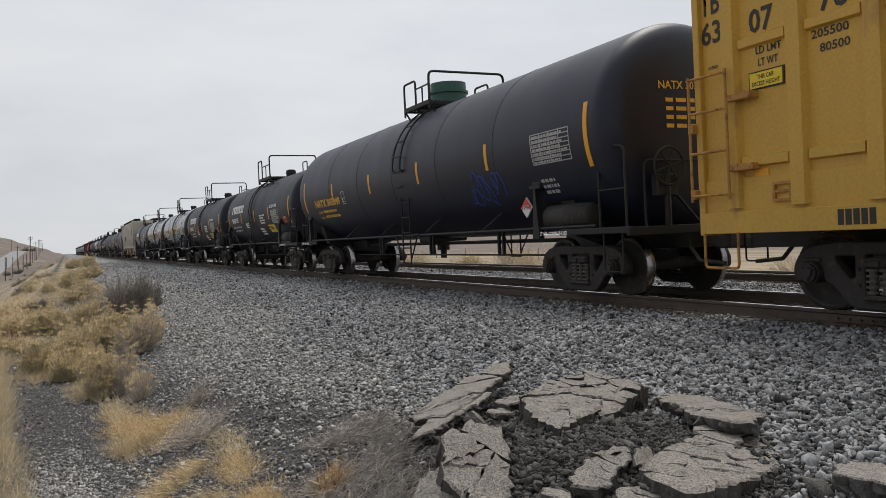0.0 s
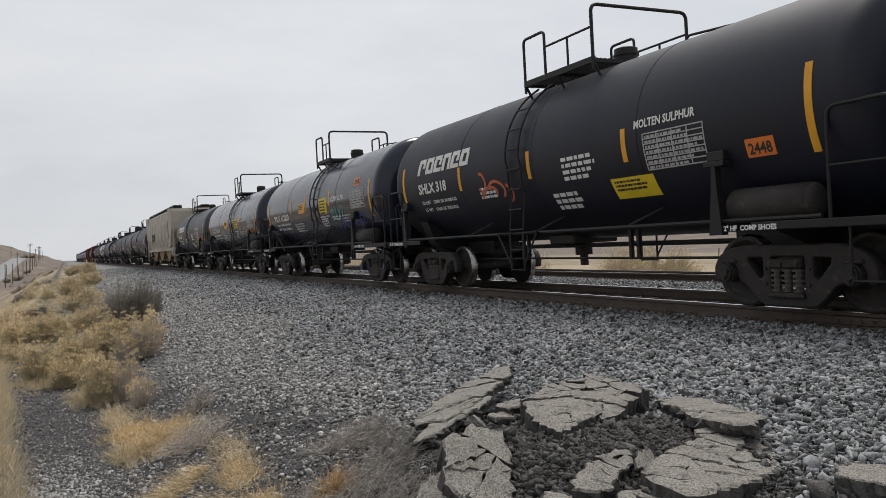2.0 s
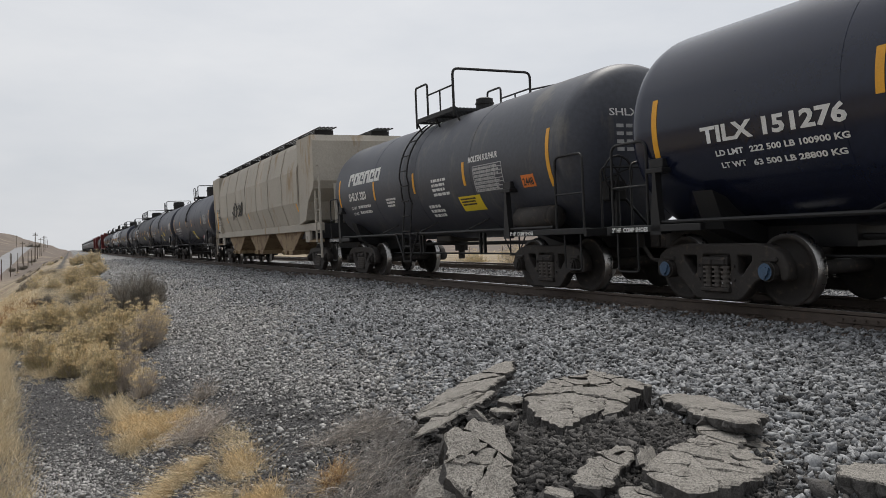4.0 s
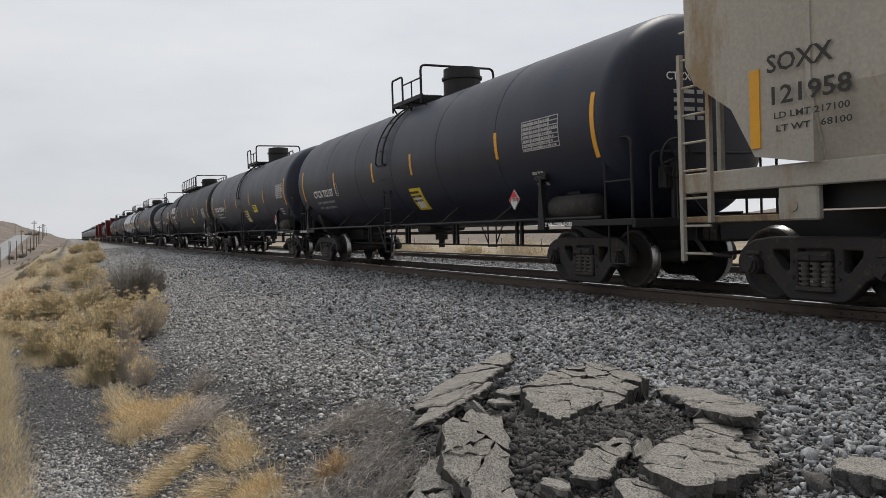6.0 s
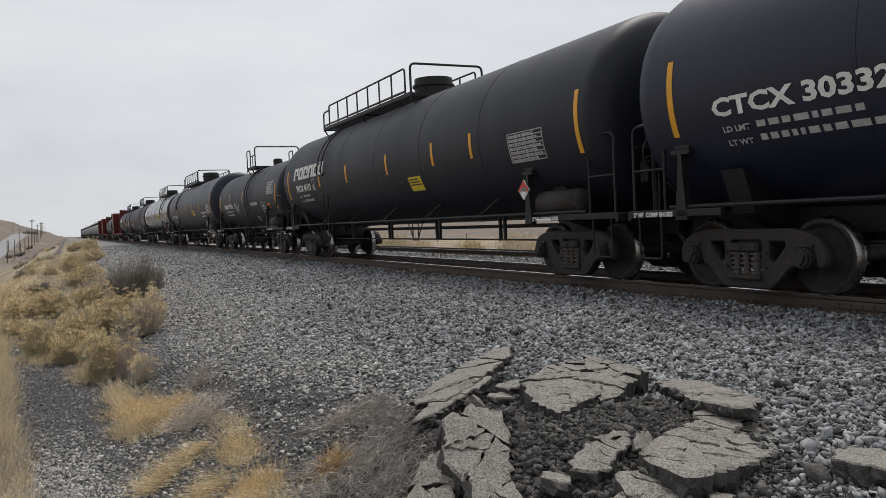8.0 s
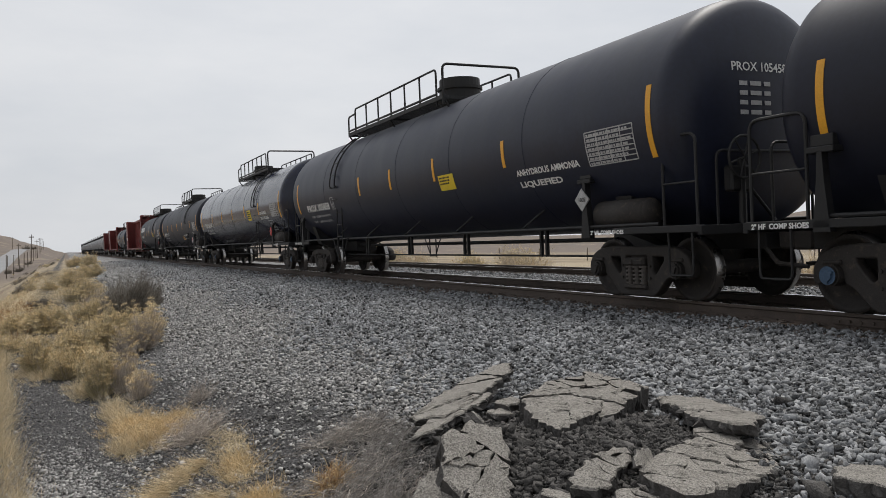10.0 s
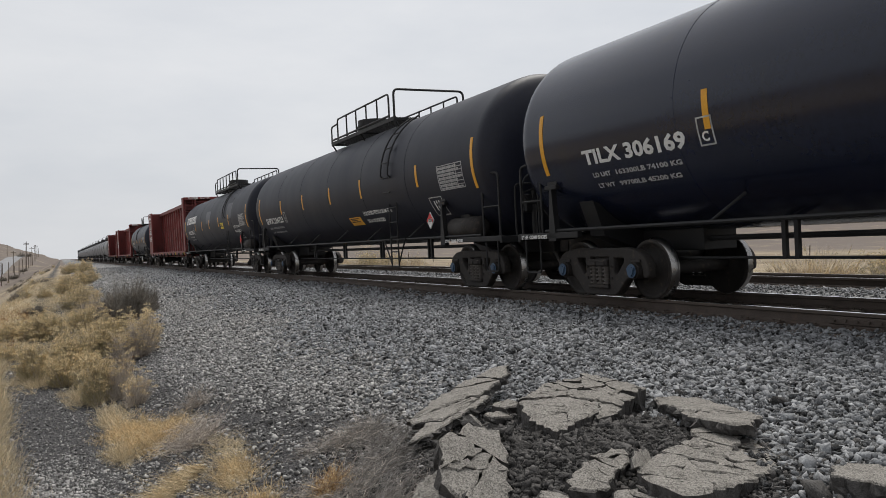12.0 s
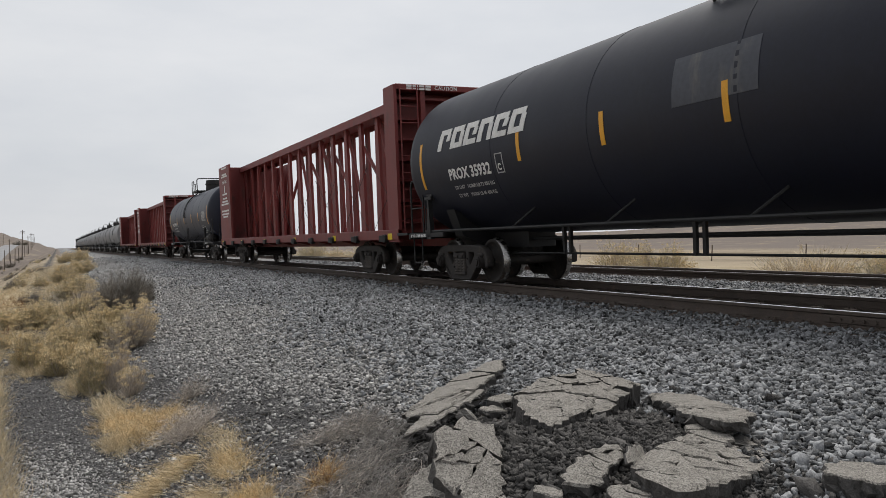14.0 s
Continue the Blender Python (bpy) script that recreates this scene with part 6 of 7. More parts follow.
def slab_cells(outline, rnd, smallest, gap):
    """Splits an outline by crooked cracks into pieces."""
    cells, done = [outline], []
    while cells:
        c = cells.pop()
        cx = sum((v for v in c), Vector((0, 0))) / len(c)
        size = max((v - cx).length for v in c)
        if size < smallest * rnd.uniform(0.7, 1.6) or len(done) + len(cells) > 40:
            done.append(c)
            continue
        a = rnd.uniform(0, math.pi)
        far = max(c, key=lambda v: (v - cx).length) - cx
        a = math.atan2(far.y, far.x) + rnd.gauss(0, 0.35)
        n = Vector((math.cos(a), math.sin(a)))
        p = cx + n * rnd.uniform(-0.25, 0.25) * size
        g = gap * rnd.uniform(0.3, 1.6)
        for q in (clip_line(c, p + n * g / 2, n), clip_line(c, p - n * g / 2, -n)):
            if len(q) > 2:
                cells.append(q)
    return done


def asphalt_slab(x, y, z, length, width, yaw, pitch, roll, thick, seed, label, smallest=0.12, gap=0.011):
    rnd = random.Random(seed)
    base = new("asphalt_slab")
    base.matrix_basis = pose(x, y, z, pitch, roll, yaw)
    tagged(base, label, "asphalt slab", "broken asphalt slabs")
    n = 13
    outline = []
    for i in range(n):
        a = 2 * math.pi * i / n + rnd.uniform(-0.15, 0.15)
        c, s = math.cos(a), math.sin(a)
        k = rnd.uniform(0.78, 1.06)
        outline.append(Vector((length / 2 * k * math.copysign(abs(c) ** 0.75, c), width / 2 * k * math.copysign(abs(s) ** 0.75, s))))
    for cell in slab_cells(outline, rnd, smallest, gap):
        pts = []
        for a, b in zip(cell, cell[1:] + cell[:1]):
            m = max(1, int((b - a).length / 0.03))
            for i in range(m):
                p = a.lerp(b, i / m)
                pts.append(p + Vector((rnd.gauss(0, 0.009), rnd.gauss(0, 0.009))))
        c = sum(pts, Vector((0, 0))) / len(pts)
        t = thick * rnd.uniform(0.75, 1.15)
        dz, tx, ty = rnd.gauss(0, 0.007), rnd.gauss(0, 0.022), rnd.gauss(0, 0.022)
        v, f = [], []
        k = len(pts)
        lvl = ((1.0, 0.012, 0.0), (1.0, 0.0, -0.01), (1.0, 0.012, -t * 0.5), (0.86, 0.02, -t))
        for s, jit, h in lvl:
            for p in pts:
                q = c + (p - c) * s
                q = q * (1 - 0.006 / max(0.05, (p - c).length)) if h == 0.0 else q
                d = q - c
                v.append((q.x + (rnd.gauss(0, jit) if h < -0.02 else 0), q.y + (rnd.gauss(0, jit) if h < -0.02 else 0), dz + h + tx * d.x + ty * d.y + rnd.gauss(0, 0.0025)))
        for r in range(3):
            for i in range(k):
                f.append([r * k + i, (r + 1) * k + i, (r + 1) * k + (i + 1) % k, r * k + (i + 1) % k])
        ctr = len(v)
        v.append((c.x, c.y, dz + rnd.gauss(0, 0.002)))
        v.append((c.x, c.y, dz - t))
        for i in range(k):
            f.append([i, (i + 1) % k, ctr])
            f.append([3 * k + (i + 1) % k, 3 * k + i, ctr + 1])
        ob = link_mesh("slab_piece", v, f, ASPHALT, base)
        # sides and underside take the dark colour, shade included; the top stays pale
        ob.data.materials.append(ASPHALT_RUBBLE_SHADE)
        for p in ob.data.polygons:
            if k <= p.index < 3 * k or (p.index >= 3 * k and (p.index - 3 * k) % 2 == 1):
                p.material_index = 1
    return base


def build_asphalt():
    slab = asphalt_slab
    flat = "grey broken asphalt slab crazed with cracks on rubble"
    tilt = "tilted chunk of broken asphalt resting on rubble"
    slab(3.02, 4.21, 0.6, 1.4, 0.68, 36, 3, -4, 0.2, 31, flat, 0.17, 0.008)
    slab(3.4, 4.42, 0.57, 0.5, 0.34, 30, 2, 6, 0.18, 21, flat, 0.16)
    slab(1.9, 3.56, 0.46, 0.62, 0.42, 62, 14, -28, 0.2, 2, tilt, 0.17, 0.008)
    slab(1.62, 3.5, 0.32, 0.62, 0.24, 48, 10, -26, 0.09, 12, tilt, 0.2, 0.008)
    slab(1.78, 3.12, 0.3, 0.5, 0.34, 80, 14, -24, 0.1, 22, tilt, 0.13, 0.009)
    slab(2.14, 3.95, 0.56, 0.3, 0.16, 50, 40, 25, 0.09, 13, tilt, 0.12)
    slab(2.72, 5.25, 0.5, 1.75, 0.36, 38, -4, -6, 0.07, 3, flat, 0.3, 0.016)
    slab(2.42, 4.85, 0.44, 1.2, 0.2, 36, -10, -5, 0.06, 4, flat, 0.26, 0.016)
    slab(3.62, 3.74, 0.54, 1.35, 0.46, 62, 2, 4, 0.08, 5, flat, 0.24, 0.008)
    slab(2.98, 3.0, 0.46, 1.3, 0.5, 24, 8, 2, 0.13, 6, tilt, 0.2)
    slab(3.2, 3.25, 0.49, 0.5, 0.3, 40, 6, -4, 0.12, 23, tilt, 0.14)
    slab(3.52, 2.5, 0.46, 0.55, 0.4, 10, 0, 4, 0.1, 7, flat, 0.3)
    slab(2.4, 3.2, 0.45, 0.52, 0.2, 27, 14, -12, 0.11, 8, tilt, 0.13)
    slab(2.58, 3.08, 0.5, 0.36, 0.1, 38, 55, 5, 0.03, 24, "thin shard of asphalt standing on edge in rubble", 0.3)
    slab(2.45, 2.82, 0.4, 0.5, 0.36, 20, 12, -8, 0.12, 9, tilt, 0.13)
    slab(2.07, 3.1, 0.4, 0.24, 0.16, 50, 10, 10, 0.08, 10, tilt, 0.13)
    slab(2.12, 2.72, 0.33, 0.4, 0.28, 0, 8, -14, 0.1, 11, tilt, 0.13)
    slab(2.75, 4.7, 0.5, 0.34, 0.14, 40, 6, 0, 0.06, 14, flat, 0.2)
    slab(2.6, 4.55, 0.47, 0.22, 0.12, 20, 8, 4, 0.06, 25, flat, 0.2)
    slab(2.62, 2.55, 0.36, 0.34, 0.22, 55, 10, 6, 0.1, 26, tilt, 0.13)
    r = np.random.RandomState(17)
    n = 50000
    x, y = r.normal(2.42, 0.6, n), r.normal(3.75, 0.8, n)
    keep = (y > 2.1) & (x > 1.3)
    p = np.stack([x[keep], y[keep]], 1)
    size = 0.019 * np.exp(r.normal(0, 0.5, len(p)))
    size[:260] *= r.uniform(1.6, 3.2, 260)
    z = ground_z(p[:, 0], p[:, 1]) + size * r.uniform(-0.1, 0.3, len(p))
    tagged(stones("asphalt_rubble", np.column_stack([p, z]), size, ASPHALT_RUBBLE_SHADE, 18, 0.3), "dark crumbled asphalt rubble between the slabs", "rubble", kind="stuff")


# ---- dry vegetation ----
def plant_mat(name, color, tip, spread=0.35):
    m = material(name, color, 0.95, spread=spread, scale=3, fine=30, bump=0.0, second=tip, second_at=0.5, island=0.25, spec=0.15)
    return m


RABBIT = plant_mat("rabbitbrush_seed_heads", (0.72, 0.59, 0.375), (0.63, 0.5, 0.3))
RABBIT_GREEN = plant_mat("rabbitbrush_olive_shoots", (0.5, 0.435, 0.27), (0.6, 0.52, 0.345))
SAGE = plant_mat("dead_grey_brush", (0.235, 0.212, 0.182), (0.33, 0.3, 0.26))
TWIG = plant_mat("bleached_twigs", (0.56, 0.5, 0.44), (0.4, 0.355, 0.31))
STRAW = plant_mat("golden_dry_grass", (0.68, 0.52, 0.3), (0.6, 0.46, 0.26))
PALE_STRAW = plant_mat("pale_dry_grass", (0.68, 0.57, 0.39), (0.58, 0.48, 0.325))
RUST_WEED = plant_mat("rust_brown_weed", (0.34, 0.19, 0.085), (0.26, 0.17, 0.1))
GREY_WEED = plant_mat("grey_dead_weed", (0.3, 0.28, 0.26), (0.2, 0.185, 0.17))


def ribbons(name, base, tip, width, mat, r, sag=0.15, joints=3):
    """Thin tapering stems from base to tip, bowed a little, in one mesh."""
    n = len(base)
    d = tip - base
    ln = np.linalg.norm(d, axis=1)[:, None]
    side = np.cross(d, r.normal(size=(n, 3)))
    side /= np.linalg.norm(side, axis=1)[:, None] + 1e-9
    bow = np.cross(d, r.normal(size=(n, 3)))
    bow = bow / (np.linalg.norm(bow, axis=1)[:, None] + 1e-9) * ln * r.uniform(-sag, sag, (n, 1))
    rows = []
    for k in range(joints + 1):
        s = k / joints
        c = base + d * s + bow * 4 * s * (1 - s)
        w = width[:, None] * (1 - 0.75 * s)
        rows += [c - side * w / 2, c + side * w / 2]
    v = np.stack(rows, 1)
    m = 2 * (joints + 1)
    f = np.array([[2 * k, 2 * k + 1, 2 * k + 3, 2 * k + 2] for k in range(joints)])
    faces = f[None] + (np.arange(n) * m)[:, None, None]
    return fast_mesh(name, v.reshape(-1, 3), faces.reshape(-1, 4), mat)


def brush(name, x, y, w, h, mats, seed, label, heads=None, depth=1.0, pale=0.0, category="shrub", coarse=1.0, skew=0.0):
    """A broom-like brush: stems fan out of a crown, each with upright shoots along it and a puff of seed heads at its tip.
    mats: stems, shoots, seed heads. pale: share of bare bleached stems. coarse widens the strands of far brush."""
    r = np.random.RandomState(seed)
    z = float(ground_z(x, y)) - 0.02
    top = new(name)
    top.matrix_basis = pose(x, y, z)
    tagged(top, label, category, "dry brush by the track" if x < 10 else "dry brush beyond the far track")
    n = heads or int(150 * w * w + 90)
    # an uneven dome: lobes swell and dent the outline
    u = r.uniform(0, 6.283, n)
    e = np.arcsin(r.uniform(0.1, 1.0, n))
    if len(mats) == 2:
        e *= r.uniform(0.3, 1.0, n)
    swell = 1 + 0.16 * np.sin(3 * u + seed) + 0.12 * np.sin(5 * u + 2.3 * seed + 4 * e) + 0.1 * np.sin(7 * e + u * 2 + seed)
    rad = swell * r.uniform(0.72, 1.0, n)
    tips = np.stack([w / 2 * np.cos(u) * np.cos(e) * rad, w / 2 * depth * np.sin(u) * np.cos(e) * rad, h * np.sin(e) ** 0.8 * rad], 1)
    tips[:, 0] += skew * tips[:, 2]
    root = tips * [0.28, 0.28, 0.0] + r.normal(0, 0.03 * w, (n, 3)) * [1, 1, 0]
    for q in (tips, root):
        q[:, 2] += ground_z(x + q[:, 0], y + q[:, 1]) - z - 0.03
    bare = r.uniform(size=n) < pale
    ob = ribbons("woody_base", np.repeat(root, 2, 0), np.repeat(tips, 2, 0) + r.normal(0, 0.02, (2 * n, 3)), 0.0055 * coarse * r.uniform(0.6, 1.3, 2 * n), mats[0], r, 0.13, 3)
    ob.parent = top
    # shoots rise from the outer half of each stem
    full = np.where(~bare)[0] if len(mats) > 1 else []
    if len(full):
        per = 16 if coarse < 1.5 else 11
        k = np.repeat(full, per)
        s = r.uniform(0.35, 0.88, len(k))[:, None]
        b = root[k] + (tips[k] - root[k]) * s + r.normal(0, 0.012 * coarse, (len(k), 3))
        out = (tips[k] - root[k]) / (np.linalg.norm(tips[k] - root[k], axis=1)[:, None] + 1e-6)
        d = out * 0.9 + np.array([0, 0, 0.55]) + r.normal(0, 0.3 if len(mats) > 2 else 0.65, (len(k), 3))
        ob = ribbons("foliage", b, b + d * (r.uniform(0.04, 0.1, len(k)) * h ** 0.5)[:, None], 0.0055 * coarse * r.uniform(0.6, 1.3, len(k)), mats[1], r, 0.12, 1)
        ob.parent = top
    if len(mats) > 2 and len(full):
        tall = full[np.argsort(-tips[full, 2])[: int(len(full) * 0.8)]]
        per = 40 if coarse < 1.5 else 24
        k = np.repeat(tall, per)
        size = r.uniform(0.03, 0.054, n)[k] * coarse ** 0.35
        a = r.normal(0, 1, (len(k), 3))
        a /= np.linalg.norm(a, axis=1)[:, None]
        a[:, 2] = np.abs(a[:, 2]) * 0.75
        c = tips[k] + a * (size * r.uniform(0.3, 1.0, len(k)))[:, None]
        d = a + r.normal(0, 0.5, a.shape)
        ob = ribbons("bloom", c, c + d * (size * 0.26)[:, None], 0.0085 * coarse ** 0.6 * r.uniform(0.6, 1.3, len(k)), mats[2], r, 0.05, 1)
        ob.parent = top
    return top


def tangle(name, x, y, w, h, n, mats, seed, label, thick=0.0035, kink=0.5, category="weed"):
    """A dead weed: crooked twigs that fork, fork again and curl back in on themselves."""
    r = np.random.RandomState(seed)
    z = float(ground_z(x, y)) - 0.01
    top = new(name)
    top.matrix_basis = pose(x, y, z)
    tagged(top, label, category, "dead weeds among the rubble")
    a, e = r.uniform(0, 6.283, n), np.arcsin(r.uniform(0.05, 1.0, n))
    way = np.stack([w / 2 * np.cos(a) * np.cos(e), w / 2 * np.sin(a) * np.cos(e), h * np.sin(e)], 1)
    base = r.normal(0, 0.1 * w, (n, 3)) * [1, 1, 0]
    end = base + way * r.uniform(0.45, 0.9, (n, 1))
    levels = [("framework", base, end, 1.0)]
    for lvl, many, far in (("branching", 4, 0.45), ("fine_growth", 9, 0.26)):
        k = np.repeat(np.arange(n), many)
        s = r.uniform(0.25, 1.0, (len(k), 1))
        b = base[k] + (end[k] - base[k]) * s
        d = way[k] * 0.5 + r.normal(0, kink, (len(k), 3)) * np.array([w, w, h]) * 0.6
        levels.append((lvl, b, b + d * far, 0.75 if many == 4 else 0.55))
    for i, (lvl, b, t, wd) in enumerate(levels):
        t = t.copy()
        t[:, 2] = np.maximum(t[:, 2], 0.008)
        b, t = b.copy(), t
        for q in (b, t):
            q[:, 2] += ground_z(x + q[:, 0], y + q[:, 1]) - z
        ob = ribbons(lvl, b, t, thick * wd * r.uniform(0.7, 1.4, len(b)), mats[i % len(mats)], r, 0.4, 4)
        ob.parent = top


def grass_patch(name, pts, h, mat, seed, label, blades=6, lean=(0.0, 0.0), thick=0.004, spread=0.5, sag=0.3):
    """Tufts of dry grass over many spots, one object."""
    r = np.random.RandomState(seed)
    n = len(pts)
    tuft = r.normal(0, 0.6, (n, 2)) * spread
    b = np.repeat(pts, blades, axis=0) + r.normal(0, 0.025, (n * blades, 2))
    z = ground_z(b[:, 0], b[:, 1]) - 0.01
    base = np.column_stack([b, z])
    hh = np.repeat(h * np.exp(r.normal(0, 0.3, n)), blades) * r.uniform(0.35, 1.1, n * blades)
    d = np.column_stack([r.normal(lean[0], spread, n * blades), r.normal(lean[1], spread, n * blades), np.ones(n * blades)])
    d[:, :2] += np.repeat(tuft, blades, axis=0)
    d /= np.linalg.norm(d, axis=1)[:, None]
    ob = ribbons(name, base, base + d * hh[:, None], thick * r.uniform(0.6, 1.4, n * blades), mat, r, sag, 3 if thick < 0.005 else 2)
    tagged(ob, label, "grass", kind="stuff")
    return ob


def blob(r, x, y, sx, sy, n):
    return np.column_stack([r.normal(x, sx, n), r.normal(y, sy, n)])


# brush along the foot of the bank: x, y, width, height, kind, share of bare stems, lean
BRUSH = [
    (0.75, 16.2, 1.05, 0.8, "m", 0.05, 0.0), (1.12, 14.4, 0.9, 0.72, "b", 0.45, 0.1), (1.3, 15.2, 0.7, 0.72, "m", 0.1, 0.0),
    (-0.37, 13.7, 0.65, 0.66, "m", 0.25, -0.1), (0.11, 14.6, 0.8, 0.7, "m", 0.05, 0.0), (0.02, 13.0, 0.6, 0.5, "m", 0.15, 0.0), (0.35, 12.6, 0.5, 0.5, "m", 0.1, 0.0),
    (-0.4, 20.6, 1.2, 0.65, "m", 0.0, 0.0), (0.52, 22.4, 1.1, 0.62, "m", 0.0, 0.0),
    (0.41, 11.0, 0.46, 0.62, "m", 0.0, 0.0), (0.63, 10.9, 0.45, 0.62, "b", 0.6, 0.1), (0.8, 10.3, 0.4, 0.42, "b", 0.8, 0.1),
    (1.3, 21.2, 1.45, 1.2, "s", 0.0, 0.08), (1.8, 21.6, 0.95, 0.8, "s", 0.0, 0.15), (0.69, 24.4, 0.85, 0.85, "b", 0.4, 0.0),
    (0.59, 31.5, 1.5, 0.9, "m", 0.0, 0.0), (0.28, 46.0, 1.5, 1.15, "m", 0.0, 0.0), (1.2, 54.0, 1.9, 1.0, "m", 0.0, 0.0), (2.1, 90.0, 2.0, 1.3, "m", 0.0, 0.0), (1.0, 105.0, 2.4, 1.2, "m", 0.0, 0.0),
    (-0.82, 30.7, 0.8, 0.4, "s", 0.0, 0.0), (-0.72, 43.3, 0.9, 0.5, "m", 0.3, 0.0), (-1.08, 20.9, 0.8, 0.5, "m", 0.3, 0.0), (-1.01, 17.1, 0.6, 0.42, "m", 0.4, 0.0),
]


def build_plants():
    rb = "straw-headed olive rabbitbrush on the embankment foot"
    bleached = "rabbitbrush with bare bleached stems beside the gravel"
    M, B, S = (TWIG, RABBIT_GREEN, RABBIT), (TWIG, TWIG, RABBIT), (SAGE, SAGE)
    for i, (x, y, w, h, kind, pale, skew) in enumerate(BRUSH):
        far = max(1.0, y / 13.0)
        mats = {"m": M, "b": B, "s": S}[kind]
        label = {"m": rb, "b": bleached, "s": "dead grey sagebrush at the edge of the ballast"}[kind]
        heads = int((480 * w * w + 170) / far ** 0.8 * (1.6 if kind == "s" else 1.0))
        brush("sagebrush" if kind == "s" else "rabbitbrush", x, y, w, h, mats, 3 + i, label, heads, 1.15, pale, coarse=far ** 0.85, skew=skew)
    r = np.random.RandomState(44)
    for i in range(26):
        y = 45 + 260 * (i / 26) ** 1.3
        x = r.uniform(-0.055 * y, -1.5)
        brush("low_bush", x, y, r.uniform(0.7, 1.5), r.uniform(0.35, 0.65), S if i % 3 else M, 100 + i, "low dry bush on the grassy slope", 60, 1.0, 0.2, coarse=4.0)
    for i in range(15):
        x, y = 17.8 + r.uniform(0, 2.4), 4 + i * 4.2 + r.uniform(-0.8, 0.8)
        big = r.uniform(0.6, 1.15)
        brush("rabbitbrush", x, y, 3.0 * big, 1.75 * big, (TWIG, RABBIT_GREEN, RABBIT) if i % 3 else (TWIG, PALE_STRAW), 60 + i, "pale green dry rabbitbrush beyond the far track", 480, 1.2, 0.1, coarse=3.0)
    # weeds round the rubble
    tangle("dead_weed", 1.05, 7.5, 0.85, 0.36, 130, (TWIG, TWIG, TWIG), 18, "bleached dry weed skeleton on gravel", 0.005, 0.3)
    tangle("dead_weed", 1.3, 8.9, 0.5, 0.3, 80, (TWIG, GREY_WEED, TWIG), 20, "bleached dry weed skeleton on gravel", 0.005, 0.3)
    tangle("tumbleweed", 1.5, 4.75, 0.3, 0.24, 100, (STRAW, STRAW, RUST_WEED), 19, "small rusty tumbleweed ball", 0.005, 0.6)
    for i in range(15):
        t = i / 14
        x, y = 1.3 + 0.75 * t + r.normal(0, 0.12), 3.6 + 2.3 * t + r.normal(0, 0.22)
        tangle("dead_weed", x, y, r.uniform(0.45, 0.75), r.uniform(0.1, 0.24), 70, (GREY_WEED, GREY_WEED if i % 2 else TWIG, GREY_WEED), 30 + i, "flattened dead grey weed among rubble", 0.0036, 0.45)
    # grass
    g = [blob(r, 0.74, 8.15, 0.13, 0.2, 260), blob(r, 0.6, 8.8, 0.1, 0.22, 110), blob(r, 0.92, 8.3, 0.12, 0.2, 130)]
    grass_patch("golden_grass", np.concatenate(g), 0.15, STRAW, 1, "golden dry grass tuft beside the path", 20, (-0.15, -0.1), 0.0034, 1.5, 0.6)
    g = [blob(r, 0.62, 8.0, 0.13, 0.2, 150), blob(r, 0.5, 9.7, 0.07, 0.4, 110), blob(r, 0.22, 11.6, 0.1, 0.4, 120), blob(r, -0.35, 13.6, 0.18, 0.4, 200)]
    grass_patch("pale_grass", np.concatenate(g), 0.17, PALE_STRAW, 12, "pale dry grass at the foot of the brush", 14, (-0.3, -0.2), 0.004, 0.7, 0.4)
    g = [blob(r, 1.05, 5.0, 0.12, 0.2, 180), blob(r, 0.95, 4.5, 0.11, 0.22, 190), blob(r, 1.18, 6.1, 0.07, 0.2, 80), blob(r, 0.8, 4.0, 0.12, 0.2, 110), blob(r, 1.28, 6.9, 0.08, 0.25, 60)]
    grass_patch("straw_clump", np.concatenate(g), 0.12, PALE_STRAW, 2, "pale dry grass clumps on the cinder soil", 24, (-0.2, 0.0), 0.0026, 2.0, 0.65)
    g = [blob(r, 1.12, 5.25, 0.06, 0.12, 90), blob(r, 1.18, 6.2, 0.05, 0.12, 60)]
    grass_patch("golden_sprigs", np.concatenate(g), 0.17, STRAW, 22, "golden sprigs in the pale grass", 14, (-0.2, -0.1), 0.003, 0.8, 0.5)
    t, u = r.uniform(0, 1, 260), r.uniform(0, 1, 220)
    g = [np.column_stack([0.55 + 0.5 * t + r.normal(0, 0.03, 260), 6.1 + 0.7 * t + r.normal(0, 0.05, 260)]), np.column_stack([0.62 + 0.4 * u + r.normal(0, 0.04, 220), 5.3 + 0.5 * u + r.normal(0, 0.06, 220)])]
    grass_patch("laid_straw", np.concatenate(g), 0.24, PALE_STRAW, 3, "flattened straw lying over the path", 9, (-2.4, -1.9), 0.003, 0.9, 0.15)
    n = 9000
    g = np.column_stack([r.uniform(-2.6, -0.15, n), 4.5 + 14 * r.uniform(0, 1, n) ** 0.8])
    g = g[g[:, 0] < -0.34 + 0.07 * wave(g[:, 0] * 0, g[:, 1], 2.4, 14) - 0.075 * (g[:, 1] - 7)]
    grass_patch("tall_dry_grass", g, 0.24, PALE_STRAW, 4, "tall pale grass along the edge of the path", 9, (0.35, -0.15), 0.004, 0.55, 0.35)
    n = 7000
    y = 14 + 75 * r.uniform(0, 1, n) ** 1.6
    g = np.column_stack([r.uniform(-3.0, 0.9, n), y])
    g = g[(g[:, 0] < -0.9) | (g[:, 1] > 17)]
    grass_patch("slope_grass", g, 0.16, PALE_STRAW, 5, "dry winter grass on the slope", 6, (0.1, 0.0), 0.011, 0.6)
    n = 1100
    g = np.column_stack([r.uniform(-2.2, -0.9, n), r.uniform(17, 34, n)])
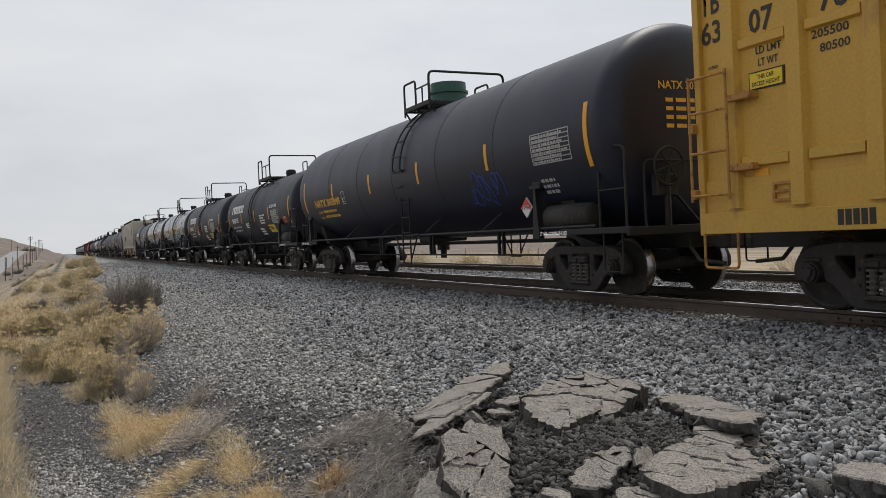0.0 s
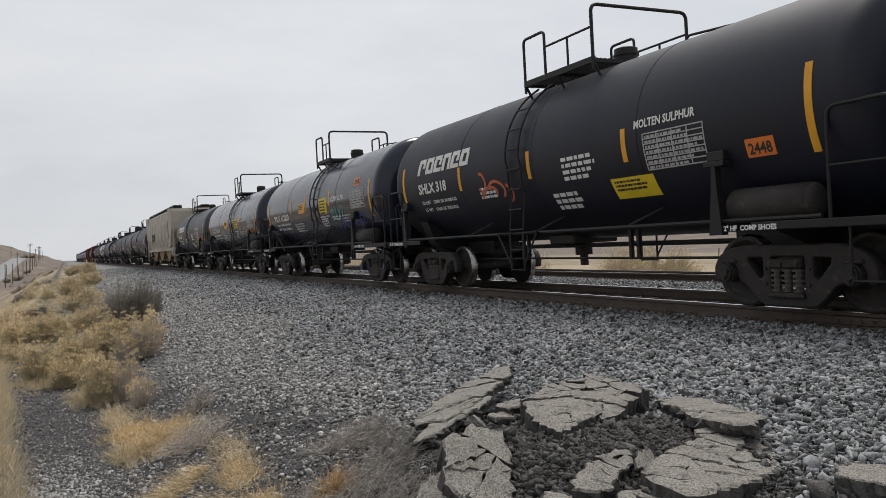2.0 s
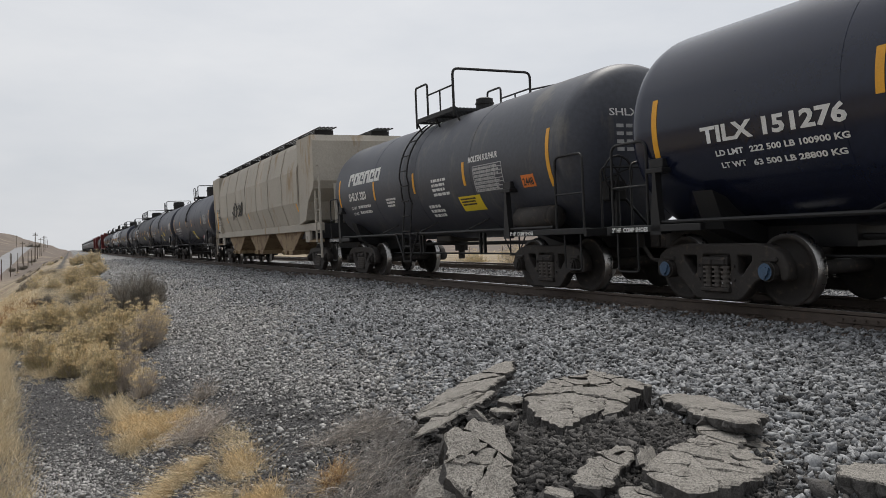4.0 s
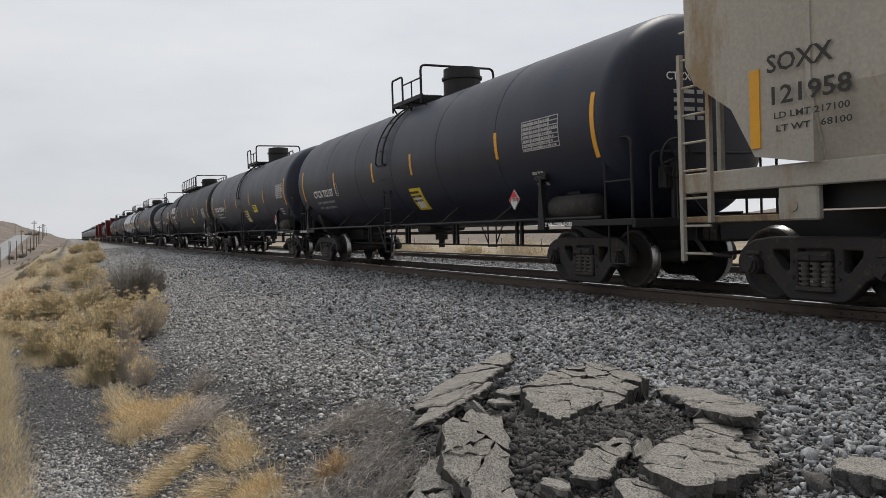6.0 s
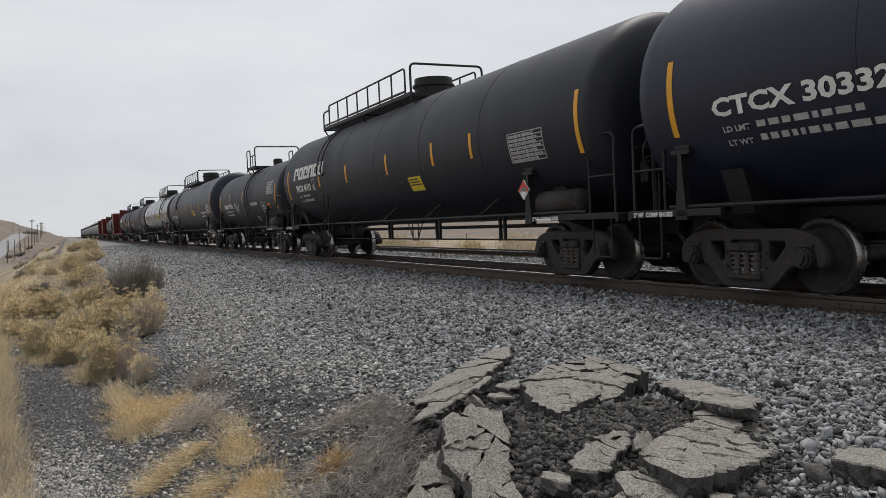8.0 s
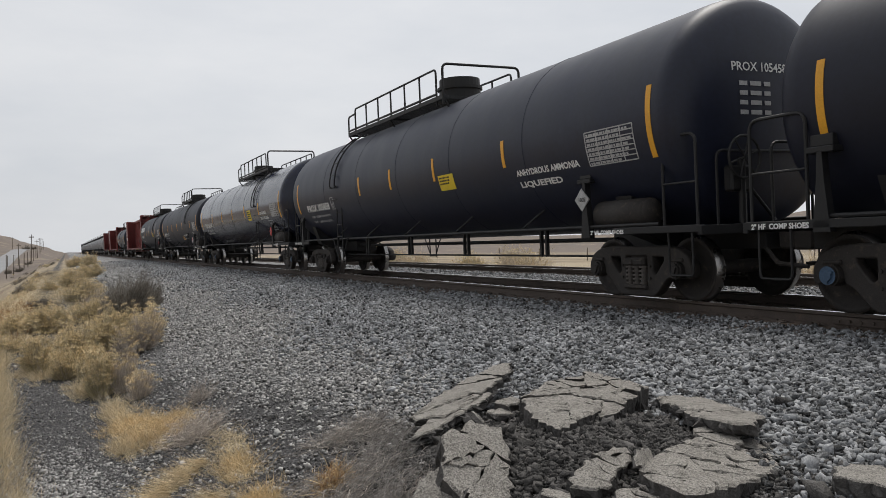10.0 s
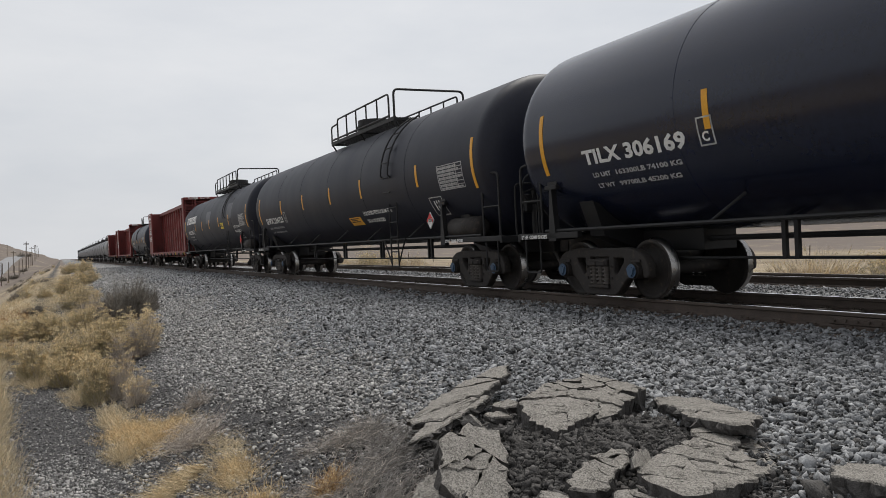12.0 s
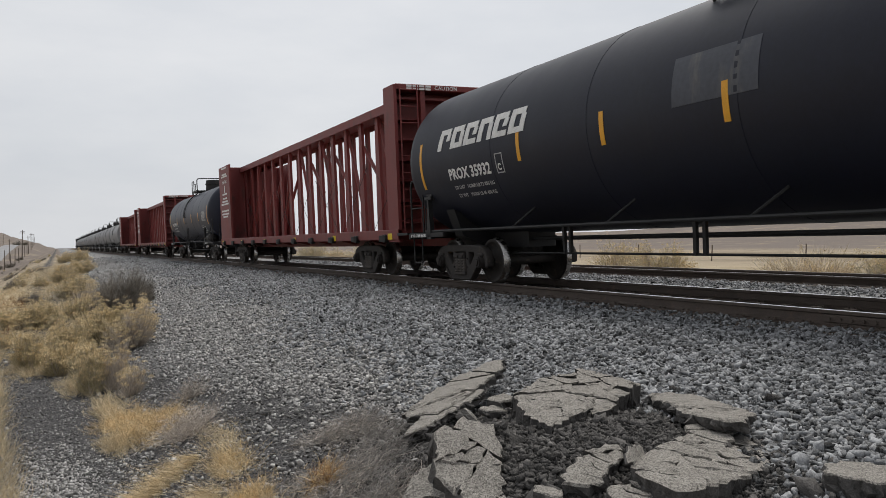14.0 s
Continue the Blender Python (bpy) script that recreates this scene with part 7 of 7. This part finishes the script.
    grass_patch("rust_weeds", g[r.uniform(size=n) < 0.4 + 0.6 * wave(g[:, 0], g[:, 1], 0.9, 9)], 0.3, RUST_WEED, 6, "rust-brown weeds on the slope", 6, (0, 0), 0.01)
    n = 6500
    g = np.column_stack([17.4 + 12 * r.uniform(0, 1, n) ** 1.3, r.uniform(2, 70, n)])
    grass_patch("field_grass", g, 0.26, PALE_STRAW, 7, "pale dry grass beyond the far track", 5, (0, 0), 0.012)


# ---- distance ----
def build_distance():
    # access road in the valley with its pole line
    ys = np.linspace(60, 640, 90)
    xc = -22.1 - 0.004 * (ys - 60)
    v, f = [], []
    for i, (y, x) in enumerate(zip(ys, xc)):
        for dx in (-3.7, 3.7):
            z = float(ground_z(x, y))
            v += [(x + dx, y, z + 0.25), (x + dx, y, z - 1.5)]
    for i in range(len(ys) - 1):
        a, b = 4 * i, 4 * i + 4
        f += [[a, a + 2, b + 2, b], [a, b, b + 1, a + 1], [a + 2, a + 3, b + 3, b + 2]]
    road = link_mesh("road", v, f, material("distant_road_asphalt", (0.24, 0.24, 0.245), 0.9, spread=0.2, scale=0.3, fine=3, bump=0.0))
    tagged(road, "grey valley road beside the pole line", "road", kind="structure")
    # dirt berm along the edge of the embankment
    ys = np.linspace(20, 420, 160)
    prof = [(-0.4, -0.2), (-0.12, 0.13), (0.08, 0.15), (0.36, -0.2)]
    v, f = [], []
    for y in ys:
        x = -3.9 - 2.7 * math.sin(math.pi * min(1.0, max(0.0, (y - 40) / 380))) + 0.15 * math.sin(y * 0.07)
        for dx, dz in prof:
            v.append((x + dx, y, float(ground_z(x + dx, y)) + dz + 0.03 * math.sin(y * 1.7 + dx)))
    for i in range(len(ys) - 1):
        for k in range(3):
            a = 4 * i + k
            f.append([a, a + 1, a + 5, a + 4])
    berm = link_mesh("dirt_berm", v, f, material("bare_brown_earth", (0.16, 0.12, 0.085), 0.95, spread=0.4, scale=1.5, fine=12, bump=0.5, second=(0.3, 0.24, 0.15), second_at=0.5), smooth=True)
    tagged(berm, "low brown earth berm along the slope", "berm", kind="structure")
    # two lines of utility poles, tall ones with crossarms and short plain ones
    def utility_pole(x, y, tall):
        pole = new("utility_pole")
        arms = tall > 7.5
        tagged(pole, "tall weathered wooden utility pole with crossarm" if arms else "short weathered wooden utility pole", "utility pole", "utility poles along the road")
        pole.matrix_basis = pose(x, y, float(ground_z(x, y)), random.uniform(-1, 1), random.uniform(-1.2, 1.2), random.uniform(-15, 15))
        bm = bmesh.new()
        rod(bm, (0, 0, -1.0), (0, 0, tall), 0.15, 8, 0.1)
        part("post", bm, POLE_WOOD, pole)
        if arms:
            bm = bmesh.new()
            box(bm, -0.9, 0.9, -0.05, 0.05, tall - 0.75, tall - 0.62)
            arm = part("crossarm", bm, POLE_WOOD, pole)
            for ax in (-0.8, -0.3, 0.3, 0.8):
                bm = bmesh.new()
                rod(bm, (ax, 0, tall - 0.62), (ax, 0, tall - 0.45), 0.05, 6)
                part("insulator", bm, BLACK_STEEL, arm)

    for x, y, tall in ((-16.8, 244, 5.7), (-15.7, 262, 6.9), (-19.5, 333, 4.2), (-30.7, 570, 7.6), (-14.8, 281, 6.4), (-16.4, 341, 8.4), (-14.1, 301, 4.4), (-13.0, 306, 5.6), (-12.2, 317, 5.4), (-12.1, 340, 11.0), (-12.4, 352, 11.4), (-12.1, 370, 5.6), (-11.9, 391, 5.7), (-11.5, 396, 8.2), (-11.9, 452, 8.4), (-12.4, 491, 7.8), (-14.6, 600, 7.9), (-14.5, 640, 6.0)):
        utility_pole(x, y, tall)
    # a dark thicket at the crest of the road and scrub by its edge
    for x, y, w, h in ((-22.5, 556, 6.0, 4.0), (-17.6, 540, 5.0, 3.0), (-14.2, 300, 3.6, 2.0), (-13.0, 345, 3.2, 1.6), (-16.9, 290, 2.6, 1.8)):
        brush("scrub_bush", x, y, w, h, (SAGE, SAGE), int(y), "dark scrub bush beside the valley road", 160, 1.0, 0.0, coarse=14.0)
    # fence posts beyond the far track
    post = new("fence_post")
    tagged(post, "thin grey fence post in the dry field", "fence post", "field fence posts")
    bm = bmesh.new()
    rod(bm, (0, 0, -0.3), (0, 0, 1.3), 0.045, 6)
    part("stake", bm, POLE_WOOD, post)
    for i in range(14):
        x, y = 48.0, 12 + i * 9.0
        m = pose(x, y, float(ground_z(x, y)), random.uniform(-3, 3), random.uniform(-3, 3), 0)
        if i:
            copy_thing(post, m)
        else:
            post.matrix_basis = m

# ---- build ----
build_ground()
build_distance()
build_train()
build_asphalt()
build_plants()
build_track(TRACK_X, RAIL_Z + 0.755 * math.sin(radians(-LEAN)), LEAN, True)
build_track(TRACK2_X, RAIL_Z + 0.17, 0.0, False)
build_ballast()
motions()
